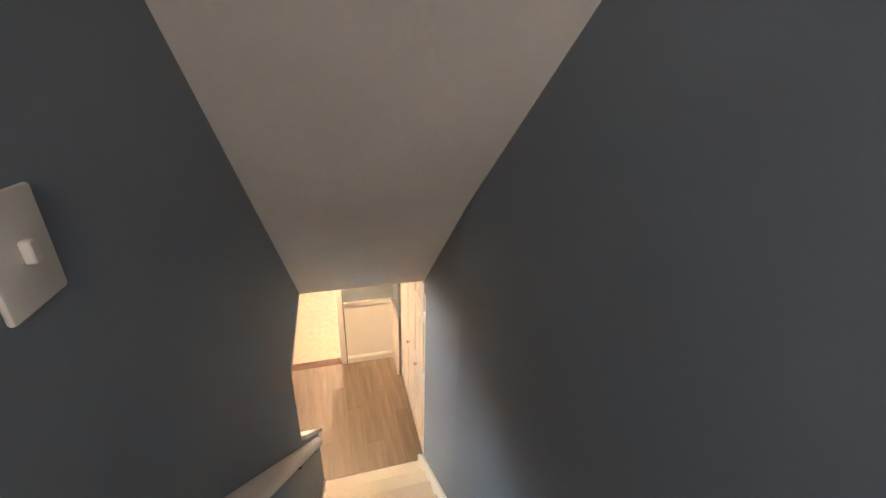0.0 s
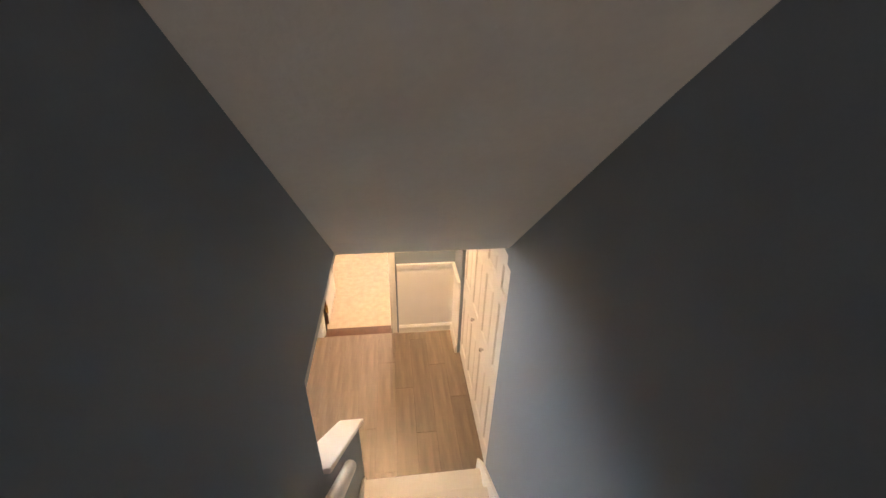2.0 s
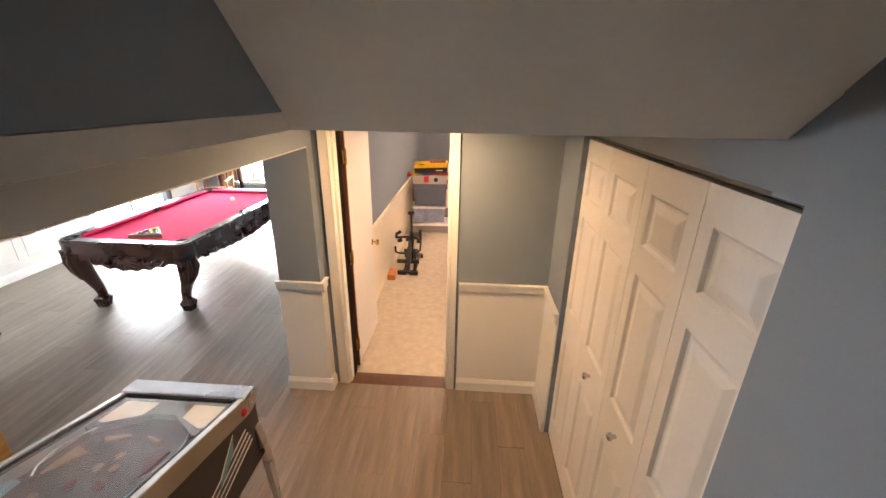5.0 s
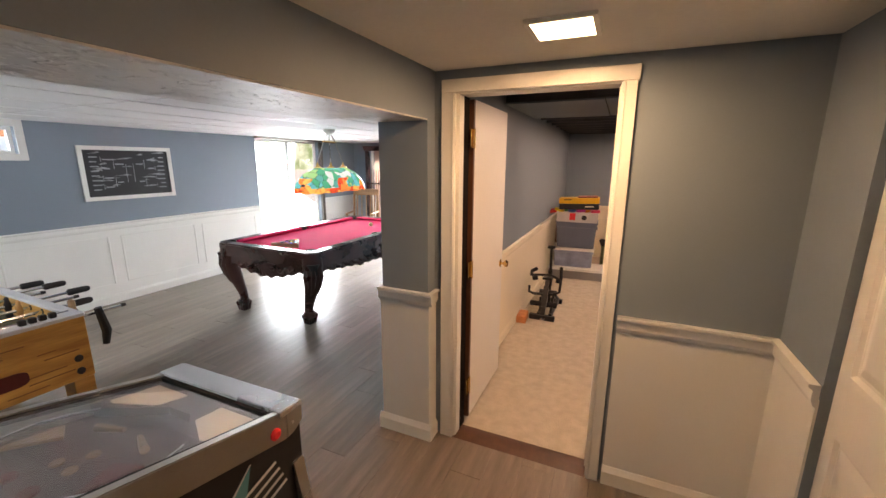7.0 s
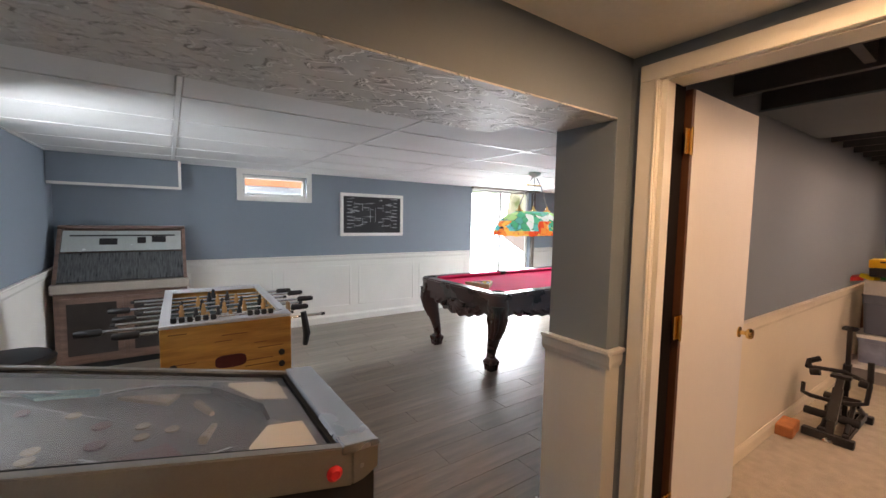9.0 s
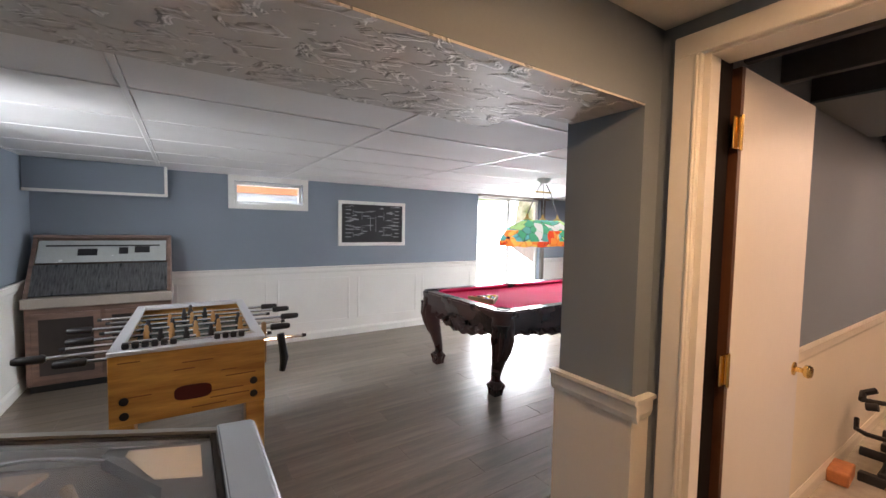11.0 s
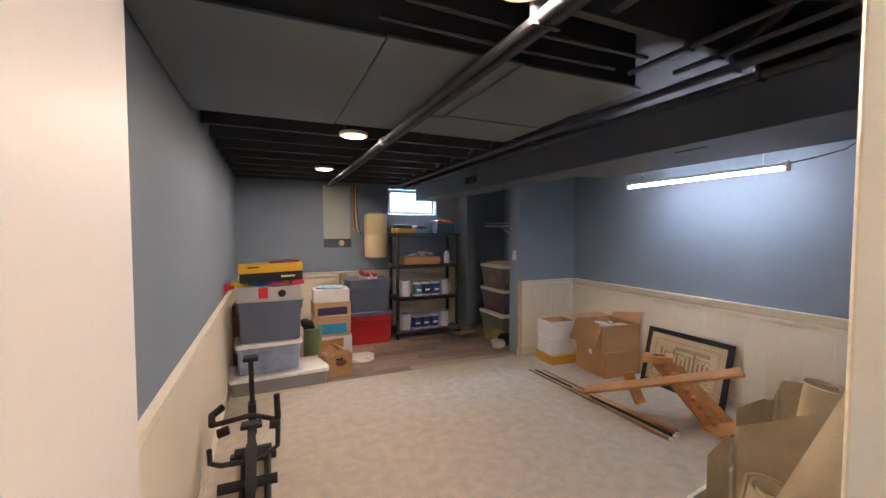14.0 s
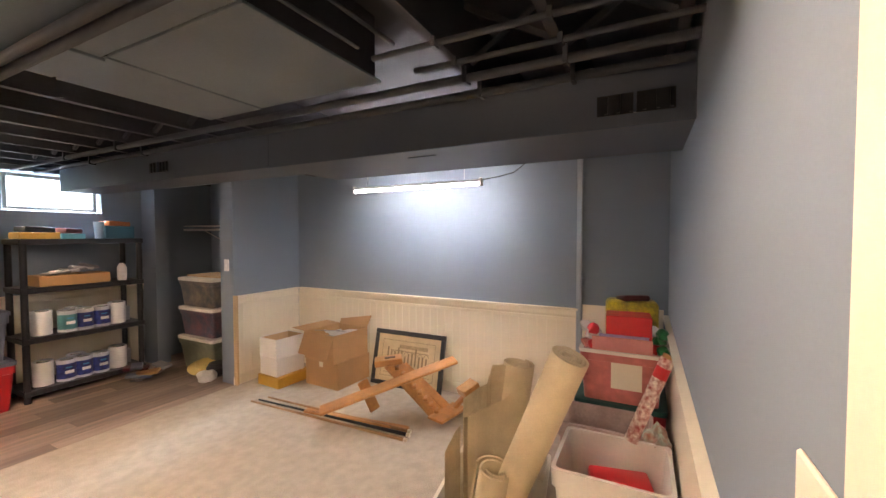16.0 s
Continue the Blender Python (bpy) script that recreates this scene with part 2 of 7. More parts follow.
def mesh_of(name, bm, material, smooth=False):
    bmesh.ops.recalc_face_normals(bm, faces=bm.faces)
    me = bpy.data.meshes.new(name)
    bm.to_mesh(me)
    bm.free()
    for m in material if isinstance(material, (list, tuple)) else [material]:
        me.materials.append(m)
    if smooth:
        for p in me.polygons:
            p.use_smooth = True
        me.set_sharp_from_angle(angle=radians(40))
    return me


def part(name, bm, material, parent=None, label="", smooth=True):
    ob = new(name, mesh_of(name, bm, material, smooth))
    ob.parent = parent
    if label:
        ob["label"] = label
    return ob


def thing(name, label, category, m=None, group="", kind=""):
    ob = new(name)
    ob.empty_display_size = 0.05
    if m is not None:
        ob.matrix_basis = m
    return tagged(ob, label, category, group, kind)


def solid(name, bm, material, label, category, kind="structure", smooth=False):
    return tagged(part(name, bm, material, None, "", smooth), label, category, "", kind)


# ---- structure: stair and hall ----
HC = 2.15
solid("wall_stair_right", P([(0.480, -1.8), (0.480, 2.05), (0.531, 3.03), (0.69, 3.03), (0.69, -1.8)], 0, 5.06, "z"), M_WALL, "slate-blue painted wall along the closed side of the stair", "wall")
_bm = P([(-0.30, 0), (2.24, 0), (2.24, HC + 0.035), (3.15, HC + 0.035), (3.15, 5.06), (-0.30, 5.06)], -0.52, -0.40)
box(_bm, -0.52, -0.40, -1.8, -1.22, 0, 5.06)
box(_bm, -0.52, -0.40, -1.22, -0.30, 0, 3.2)
box(_bm, -0.52, -0.40, -1.22, -0.30, 4.7, 5.06)
solid("wall_stair_left", _bm, M_WALL, "slate-blue painted stair wall, open below toward the hall", "wall")
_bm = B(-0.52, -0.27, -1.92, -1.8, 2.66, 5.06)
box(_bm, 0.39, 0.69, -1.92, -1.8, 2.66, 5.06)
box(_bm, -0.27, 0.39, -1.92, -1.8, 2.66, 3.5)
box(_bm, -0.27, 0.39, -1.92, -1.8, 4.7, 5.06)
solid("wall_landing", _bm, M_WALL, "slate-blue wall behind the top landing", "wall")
solid("floor_landing", B(-0.4, 0.48, -1.8, -0.17, 2.56, 2.66), M_PLANK, "wooden floor of the top landing", "floor")
solid("ceiling_landing", B(-0.4, 0.525, -1.8, -0.10, 5.06, 5.16), M_CEIL, "white ceiling over the landing", "ceiling")
solid("ceiling_slope", P([(3.118, HC + 0.004), (3.118, HC + 0.17), (-0.16, 5.26), (-0.16, 5.11)], -0.40, 0.535), M_CEIL, "sloping off-white ceiling over the stair", "ceiling")
_bm = B(-1.081, 0.57, 3.12, 4.94, HC, HC + 0.034, bevel=0.006)
box(_bm, -1.081, -0.40, 2.24, 3.12, HC, HC + 0.034)
solid("ceiling_hall", _bm, M_CEIL, "low textured off-white hall ceiling", "ceiling")

# stairs: treads and risers
RISE, RUN, NOSE = 0.19, 0.25, 3.08
stairs = thing("stairs", "steep white-painted wooden basement stairs", "stairs", kind="structure")
for i in range(14):
    yf, zt = NOSE - RUN * i, RISE * (i + 1)
    if i < 13:
        part("tread", B(-0.398, 0.511 - 0.051 * min(1.0, max(0.0, (3.15 - yf) / 0.98)), yf - RUN - 0.02, yf, zt - 0.03, zt, bevel=0.008, seg=2), M_GREYTREAD, stairs)
    part("riser", B(-0.396, 0.509 - 0.051 * min(1.0, max(0.0, (3.15 - yf) / 0.98)), yf - 0.045, yf - 0.028, zt - RISE, zt - 0.031), M_WHITE, stairs)
bm = P([(3.20, 0.0), (3.20, 0.12), (3.06, 0.28), (2.05, 0.28 + 0.76 * 1.01), (-0.30, 0.28 + 0.76 * 3.36), (-0.30, 2.30), (2.05, 0.58), (2.98, 0.0)], 0.512, 0.529)
for v in bm.verts:
    v.co.x -= 0.051 * min(1.0, max(0.0, (3.03 - v.co.y) / 0.98))
part("skirt_board", bm, M_WHITE, stairs)
part("skirt_board", P([(3.14, 0.0), (3.14, 0.12), (3.04, 0.26), (-0.30, 0.26 + 0.76 * 3.34), (-0.30, 2.30), (2.98, 0.0)], -0.398, -0.385), M_WHITE, stairs)

knee = thing("knee_wall", "low slate-blue stair wall with a sloping white cap", "wall", kind="structure")
part("wall_body", P([(2.242, 0), (3.25, 0), (3.25, 0.63), (2.242, 1.66)], -0.52, -0.412), M_WALL, knee, smooth=False)
part("cap", P([(2.242, 1.662), (3.27, 0.612), (3.27, 0.648), (2.242, 1.698)], -0.548, -0.372, bevel=0.004), M_WHITE, knee, "white-painted wooden cap")

rail = thing("handrail", "white wooden stair handrail on dark metal brackets", "handrail", pose(-0.33, 2.40, 1.45), kind="structure")
_d = Vector((0, -1, 1.02)).normalized()
part("rail", T([(0, 0, 0), _d * 0.01, _d * 1.2, _d * 2.6], [0.024, 0.03, 0.03, 0.03], 14), M_WHITE, rail)
for s in (0.22, 1.05, 2.0):
    c = _d * s
    part("bracket", T([c + Vector((0, 0, -0.02)), c + Vector((0, 0.0, -0.055)), c + Vector((-0.06, 0, -0.06))], 0.009, 8), M_BLACK, rail, "dark metal bracket")

swp = thing("switch_plate", "white plastic light switch plate on the stair wall", "light switch", pose(-0.40, 0.843, 3.492))
part("plate", B(0, 0.008, -0.043, 0.043, -0.057, 0.057, bevel=0.004, seg=2), M_WHITE, swp)
part("toggle", B(0.008, 0.018, -0.006, 0.006, -0.012, 0.012, bevel=0.002), M_WHITE, swp)

# hall back wall with the doorway, right wall with the closet opening
_bm = B(-0.15, 3.02, 4.94, 5.05, 0, 2.42)
box(_bm, -0.965, -0.15, 4.94, 5.05, 2.05, 2.42)
box(_bm, -1.055, -0.965, 4.94, 5.05, 0, 2.42)
solid("wall_hall_back", _bm, M_WALL, "slate-blue wall with an open doorway", "wall")
_bm = B(0.555, 0.69, 4.53, 4.94, 0, HC)
box(_bm, 0.57, 0.69, 3.03, 4.53, 2.045, HC)
box(_bm, 0.537, 0.569, 3.032, 3.119, 2.047, HC + 0.16)
solid("wall_hall_right", _bm, M_WALL, "slate-blue wall round the closet opening", "wall")
_bm = B(1.25, 1.33, 2.9, 4.94, 0, 2.3)
box(_bm, 0.69, 1.25, 2.9, 3.03, 0, 2.3)
box(_bm, 0.69, 1.25, 3.03, 4.94, 2.2, 2.3)
solid("wall_closet", _bm, M_WALL, "plain walls of the closet behind the folding doors", "wall")

# partition between game room and storage, with the pier at its end; the beam
_bm = B(-1.385, -1.056, 4.94, 10.5, 0, 2.42)
box(_bm, -1.385, -1.082, 4.85, 4.94, 0, 2.42)
solid("wall_partition", _bm, M_WALL, "thick slate-blue partition wall ending in a pier", "wall")
beam = thing("ceiling_beam", "boxed beam with painted sides and knockdown plaster underside", "beam", kind="structure")
_bm = B(-1.60, -1.082, 2.40, 4.62, 1.905, 2.32)
box(_bm, -1.37, -1.082, 4.62, 4.85, 1.905, 2.32)
part("beam_body", _bm, M_WALL, beam, smooth=False)
_bm = B(-1.60, -1.082, 2.40, 4.62, 1.898, 1.904)
box(_bm, -1.37, -1.082, 4.62, 4.85, 1.898, 1.904)
part("underside", _bm, M_KNOCK, beam, "rough grey knockdown plaster", smooth=False)


def rail_profile(z, d):
    """A chair rail's section: (distance from the wall, height)."""
    return [(0, z), (d, z), (d, z - 0.012), (d * 0.6, z - 0.022), (d * 0.6, z - 0.058), (d * 0.35, z - 0.080), (0, z - 0.085)]


def base_profile(h, d):
    return [(0, 0), (d, 0), (d, h - 0.03), (d * 0.55, h - 0.012), (d * 0.3, h), (0, h)]


def run_x(name, prof, x0, x1, y, side, material, parent):
    """A moulding along x on a wall face at y; side: -1 where the face looks to -y."""
    return part(name, P([(y + side * d, z) for d, z in prof], x0, x1, "x"), material, parent, smooth=False)


def run_y(name, prof, y0, y1, x, side, material, parent):
    return part(name, P([(x + side * d, z) for d, z in prof], y0, y1, "y"), material, parent, smooth=False)


hw = thing("hall_wainscot", "white painted wainscot with moulded chair rail and baseboard", "wainscot", kind="structure")
part("panel", B(-0.084, 0.547, 4.932, 4.94, 0.0, 0.90), M_WHITE, hw, smooth=False)
part("panel", B(0.547, 0.555, 4.53, 4.94, 0.0, 0.90), M_WHITE, hw, smooth=False)
part("panel", B(-1.40, -1.074, 4.842, 4.85, 0.0, 0.90), M_WHITE, hw, smooth=False)
part("panel", B(-1.082, -1.074, 4.85, 4.94, 0.0, 0.90), M_WHITE, hw, smooth=False)
run_x("chair_rail", rail_profile(0.955, 0.034), -0.086, 0.53, 4.936, -1, M_WHITE, hw)
run_y("chair_rail", rail_profile(0.955, 0.034), 4.53, 4.934, 0.551, -1, M_WHITE, hw)
run_x("chair_rail", rail_profile(0.955, 0.030), -1.408, -1.050, 4.846, -1, M_WHITE, hw)
run_y("chair_rail", rail_profile(0.953, 0.030), 4.832, 4.94, -1.078, 1, M_WHITE, hw)
run_x("baseboard", base_profile(0.105, 0.02), -0.086, 0.54, 4.934, -1, M_WHITE, hw)
run_y("baseboard", base_profile(0.103, 0.02), 4.53, 4.934, 0.549, -1, M_WHITE, hw)
run_x("baseboard", base_profile(0.105, 0.02), -1.42, -1.056, 4.844, -1, M_WHITE, hw)
run_y("baseboard", base_profile(0.103, 0.02), 4.84, 4.93, -1.076, 1, M_WHITE, hw)

# doorway: casing, jamb with the gap's shade in its colour, threshold, open door
cas = thing("door_casing", "white moulded casing round the storage doorway", "door frame", kind="structure")
for x0, x1 in ((-1.034, -0.955), (-0.163, -0.102)):
    bm = B(x0, x1, 4.918, 4.94, 0, 2.038, bevel=0.003)
    s = 1 if x0 < -0.5 else -1
    xi = x1 if s > 0 else x0
    box(bm, min(xi - s * 0.006, xi - s * 0.016), max(xi - s * 0.006, xi - s * 0.016), 4.912, 4.919, 0, 2.03, bevel=0.0025)
    part("side_casing", bm, M_WHITE, cas)
part("head_casing", B(-1.034, -0.094, 4.917, 4.94, 2.036, 2.102, bevel=0.003), M_WHITE, cas)
part("jamb", B(-0.1685, -0.15, 4.94, 5.06, 0, 2.048), M_WHITE, cas)
part("jamb", B(-0.965, -0.936, 4.94, 5.00, 0, 2.048), M_WHITE, cas)
# rebate is near-black to paint in the shade between jamb and door
part("jamb", B(-0.965, -0.9365, 5.0, 5.085, 0, 2.048), M_GAPSHADE, cas, "rebate coloured near-black for the shade of the hinge gap")
part("head_jamb", B(-0.936, -0.1685, 4.94, 5.06, 2.03, 2.048), M_WHITE, cas)
part("stop", B(-0.1755, -0.1685, 4.995, 5.059, 0, 2.03), M_WHITE, cas)
part("threshold", P([(4.925, 0.0), (4.945, 0.012), (5.045, 0.014), (5.065, 0.0)], -0.946, -0.1685), M_BROWNWOOD, cas, "brown wooden threshold strip")

part("side_casing_back", B(-0.168, -0.083, 5.05, 5.068, 0, 2.06, bevel=0.004), M_CREAM, cas, "cream casing on the storage side")
sp = thing("switch_plate", "cream double light switch plate beside the doorway", "light switch", pose(0.006, 5.05, 1.202))
part("plate", B(-0.058, 0.058, 0, 0.007, -0.058, 0.058, bevel=0.003), M_CREAM, sp)
for x in (-0.024, 0.024):
    part("toggle", B(x - 0.005, x + 0.005, 0.007, 0.018, -0.010, 0.012, bevel=0.002), M_CREAM, sp)

door = thing("door_1", "white flush storage door standing open against the wall", "door", pose(-0.934, 5.10, 0.014), kind="structure")
part("leaf", B(-0.012, 0.020, 0.022, 0.70, 0.03, 2.012, bevel=0.002), M_DOOR, door)
part("hinge_edge", B(-0.012, 0.019, 0.0, 0.022, 0.03, 2.01), M_BROWNWOOD, door, "dark wooden door edge")
for z in (0.265, 1.04, 1.80):
    h = part("hinge", B(0.018, 0.023, -0.045, 0.020, z - 0.05, z + 0.05, bevel=0.001), M_BRASS, door, "brass butt hinge")
    part("pin", T([(0.030, -0.012, z - 0.055), (0.030, -0.012, z + 0.055)], 0.006, 8), M_BRASS, h)
kn = part("knob", turned(L([(0.028, 0), (0.028, 0.004), (0.011, 0.008), (0.010, 0.028), (0.024, 0.036), (0.027, 0.048), (0.022, 0.058), (0.006, 0.061)], seg=18), pose(0.020, 0.645, 0.925, 0, 90, 0)), M_BRASS, door, "polished brass knob")


def bifold(y1, knob_side):
    """One six-panel leaf 0.372 wide; y1: its far edge."""
    d = thing("bifold_leaf", "white moulded six-panel folding closet door", "closet door", pose(0.585, y1, 0.012), group="folding closet doors")
    w, h = 0.372, 2.005
    cols = [0, 0.062, w - 0.062, w]
    rows = [0, 0.17, 0.80, 1.02, 1.60, 1.71, 1.90, h]
    bm = bmesh.new()
    for a, b in ((cols[0], cols[1]), (cols[2], cols[3])):
        box(bm, 0, 0.032, -b, -a, 0, h)
    for a, b in ((0, 1), (2, 3), (4, 5), (6, 7)):
        box(bm, 0.0, 0.032, -cols[2], -cols[1], rows[a], rows[b])
    part("stile_frame", bm, M_DOOR, d, smooth=False)
    for a, b in ((1, 2), (3, 4), (5, 6)):
        z0, z1, p0, p1 = rows[a], rows[b], -cols[2], -cols[1]
        bm = bmesh.new()
        loops = []
        for ins, dep in ((0, 0.0), (0.012, 0.010), (0.022, 0.011), (0.052, 0.003), (0.058, 0.0025)):
            loops.append([bm.verts.new(q) for q in ((dep, p0 + ins, z0 + ins), (dep, p1 - ins, z0 + ins), (dep, p1 - ins, z1 - ins), (dep, p0 + ins, z1 - ins))])
        for u, v in zip(loops, loops[1:]):
            for k in range(4):
                bm.faces.new((u[k], u[(k + 1) % 4], v[(k + 1) % 4], v[k]))
        bm.faces.new(loops[-1])
        bk = [bm.verts.new((0.02, v.co.y, v.co.z)) for v in loops[0]]
        for k in range(4):
            bm.faces.new((loops[0][k], bk[k], bk[(k + 1) % 4], loops[0][(k + 1) % 4]))
        bm.faces.new(list(reversed(bk)))
        part("panel", bm, M_DOOR, d, smooth=False)
    if knob_side:
        part("knob", turned(L([(0.009, 0), (0.009, 0.012), (0.017, 0.02), (0.018, 0.03), (0.010, 0.036), (0.002, 0.037)], seg=14), pose(0, -w / 2, 0.93, 0, -90, 0)), M_STEEL, d, "small brushed metal knob")


for i, k in enumerate((0, 1, 1, 0)):
    bifold(4.526 - 0.3745 * i, k)
_t = thing("door_track", "dark metal folding-door track under the closet head", "door track", pose(0, 0, 0))
part("track", B(0.588, 0.612, 3.032, 4.528, 2.030, 2.044), M_BLACK, _t)
solid("trim", B(0.564, 0.5695, 4.531, 4.552, 0, 2.06), M_WHITE, "narrow white trim at the closet opening", "trim")

# hall ceiling lamp
hl = thing("ceiling_lamp", "square frosted flush ceiling lamp glowing warm yellow", "ceiling lamp", pose(-0.36, 4.46, HC))
bm = B(-0.118, 0.118, -0.118, -0.10, -0.014, 0, bevel=0.002)
box(bm, -0.118, 0.118, 0.10, 0.118, -0.014, 0, bevel=0.002)
box(bm, -0.118, -0.10, -0.10, 0.10, -0.014, 0)
box(bm, 0.10, 0.118, -0.10, 0.10, -0.014, 0)
part("frame", bm, M_WHITE, hl)
part("diffuser", B(-0.10, 0.10, -0.10, 0.10, -0.012, -0.002), M_LAMPFACE, hl, "glowing frosted glass")

# ---- structure: game room ----
GC = 2.07
_bm = B(-5.72, -5.6, 2.28, 4.10, 0, 2.47)
box(_bm, -5.72, -5.6, 4.10, 4.895, 0, 1.735)
box(_bm, -5.72, -5.6, 4.10, 4.895, 2.005, 2.47)
box(_bm, -5.72, -5.6, 4.895, 7.72, 0, 2.47)
box(_bm, -5.72, -5.6, 7.72, 9.20, 2.05, 2.47)
box(_bm, -5.72, -5.6, 9.20, 10.47, 0, 2.47)
solid("wall_game_west", _bm, M_WALL, "slate-blue game room wall with a high window and patio door", "wall")
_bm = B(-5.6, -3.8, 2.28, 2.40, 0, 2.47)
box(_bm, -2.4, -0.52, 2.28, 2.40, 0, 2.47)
# gap left for the added, unseen end window
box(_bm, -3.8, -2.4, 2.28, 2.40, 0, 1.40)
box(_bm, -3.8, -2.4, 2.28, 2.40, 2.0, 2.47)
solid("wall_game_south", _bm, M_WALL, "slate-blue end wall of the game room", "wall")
_bm = B(-5.6, -5.10, 10.35, 10.47, 0, 2.47)
box(_bm, -5.10, -4.0, 10.35, 10.47, 0, 0.45)
box(_bm, -5.10, -4.0, 10.35, 10.47, 1.90, 2.47)
box(_bm, -4.0, -1.40, 10.35, 10.47, 0, 2.47)
solid("wall_game_north", _bm, M_WALL, "slate-blue far wall of the game room with a window", "wall")

# suspended ceiling: tiles and grid in one mesh
_bm = B(-5.6, -1.40, 2.40, 10.35, GC + 0.02, GC + 0.12)
_x0, _y0 = -5.6, 3.41 - 1.22
for i in range(7):
    for j in range(7):
        a, b = _x0 + 0.61 * i, _y0 + 1.22 * j
        xa, xb, ya, yb = max(a + 0.012, -5.59), min(a + 0.598, -1.41), max(b + 0.012, 2.41), min(b + 1.208, 10.34)
        if xb - xa > 0.05 and yb - ya > 0.05:
            box(_bm, xa, xb, ya, yb, GC, GC + 0.021, bevel=0.006)
ceil_game = solid("ceiling_game", _bm, M_TILE, "white suspended ceiling of mineral fibre tiles", "ceiling")
_bm = bmesh.new()
for i in range(8):
    x = max(min(_x0 + 0.61 * i, -1.412), -5.588)
    box(_bm, x - 0.012, x + 0.012, 2.40, 10.35, GC - 0.004, GC + 0.004)
for j in range(8):
    y = max(min(_y0 + 1.22 * j, 10.338), 2.412)
    box(_bm, -5.6, -1.40, y - 0.0115, y + 0.0115, GC - 0.0035, GC + 0.0035)
part("grid", _bm, M_TBAR, ceil_game, "white steel ceiling grid", smooth=False)

sof = thing("soffit_box", "slate-blue boxed soffit with white corner trim", "soffit", kind="structure")
part("box", B(-5.6, -5.36, 2.41, 3.465, 1.772, GC - 0.005), M_WALL, sof, smooth=False)
_bm = B(-5.358, -5.348, 2.41, 3.475, 1.757, 1.784)
box(_bm, -5.358, -5.348, 3.449, 3.475, 1.784, GC - 0.005)
part("edge_trim", _bm, M_WHITE, sof, smooth=False)

gw = thing("game_wainscot", "white wainscot with picture-frame mouldings and cap rail", "wainscot", kind="structure")
for y0, y1 in ((2.40, 7.70), (9.26, 10.34)):
    part("panel", B(-5.6, -5.59, y0, y1, 0, 0.91), M_WHITE, gw, smooth=False)
    run_y("cap_rail", rail_profile(0.96, 0.03), y0, y1, -5.592, 1, M_WHITE, gw)
    run_y("baseboard", base_profile(0.11, 0.016), y0, y1, -5.592, 1, M_WHITE, gw)
part("panel", B(-5.59, -0.55, 2.40, 2.41, 0, 0.91), M_WHITE, gw, smooth=False)
run_x("cap_rail", rail_profile(0.96, 0.03), -5.57, -0.55, 2.408, 1, M_WHITE, gw)
run_x("baseboard", base_profile(0.11, 0.016), -5.57, -0.55, 2.408, 1, M_WHITE, gw)
for c in (3.99, 5.04, 6.09, 7.12):
    bm = bmesh.new()
    for y in (c - 0.455, c + 0.455):
        box(bm, -5.592, -5.583, y - 0.010, y + 0.010, 0.23, 0.80, bevel=0.004)
    for z in (0.23, 0.80):
        box(bm, -5.592, -5.5885, c - 0.444, c + 0.444, z - 0.006, z + 0.006, bevel=0.0016)
    part("frame_moulding", bm, M_WHITE, gw)


def window_frame(name, label, face, a0, a1, z0, z1, cas_w, axis, deep, mullions=0, sill=True):
    """A window in a wall; axis: the way it runs; face: the wall's inner face; deep: the way outwards along the other axis."""
    def b(u0, u1, w0, w1, h0, h1, bevel=0.0):
        w0, w1 = sorted((face + deep * w0, face + deep * w1))
        return B(w0, w1, u0, u1, h0, h1, bevel=bevel) if axis == "y" else B(u0, u1, w0, w1, h0, h1, bevel=bevel)
    w = thing(name, label, "window", kind="structure")
    if cas_w:
        part("casing", b(a0 - cas_w, a0, -0.016, 0, z0 - cas_w, z1 + cas_w, 0.003), M_WHITE, w)
        part("casing", b(a1, a1 + cas_w, -0.016, 0, z0 - cas_w, z1 + cas_w, 0.003), M_WHITE, w)
        part("casing", b(a0, a1, -0.015, 0, z1, z1 + cas_w, 0.003), M_WHITE, w)
        part("casing", b(a0, a1, -0.015, 0, z0 - cas_w, z0, 0.003), M_WHITE, w)
    for u0, u1, h0, h1 in ((a0, a0 + 0.035, z0, z1), (a1 - 0.035, a1, z0, z1), (a0 + 0.035, a1 - 0.035, z0, z0 + 0.035), (a0 + 0.035, a1 - 0.035, z1 - 0.035, z1)):
        part("window_frame", b(u0, u1, 0.06, 0.11, h0, h1, 0.003), M_WHITE, w)
    n = mullions + 1
    step = (a1 - a0 - 0.07) / n
    for i in range(mullions):
        u = a0 + 0.035 + step * (i + 1)
        part("mullion", b(u - 0.025, u + 0.025, 0.062, 0.108, z0 + 0.035, z1 - 0.035, 0.003), M_WHITE, w)
    for i in range(n):
        u = a0 + 0.035 + step * i
        p = part("pane", b(u, u + step, 0.084, 0.088, z0 + 0.035, z1 - 0.035), M_GLASS, w, "clear glass", smooth=False)
        p.visible_shadow = False
    return w


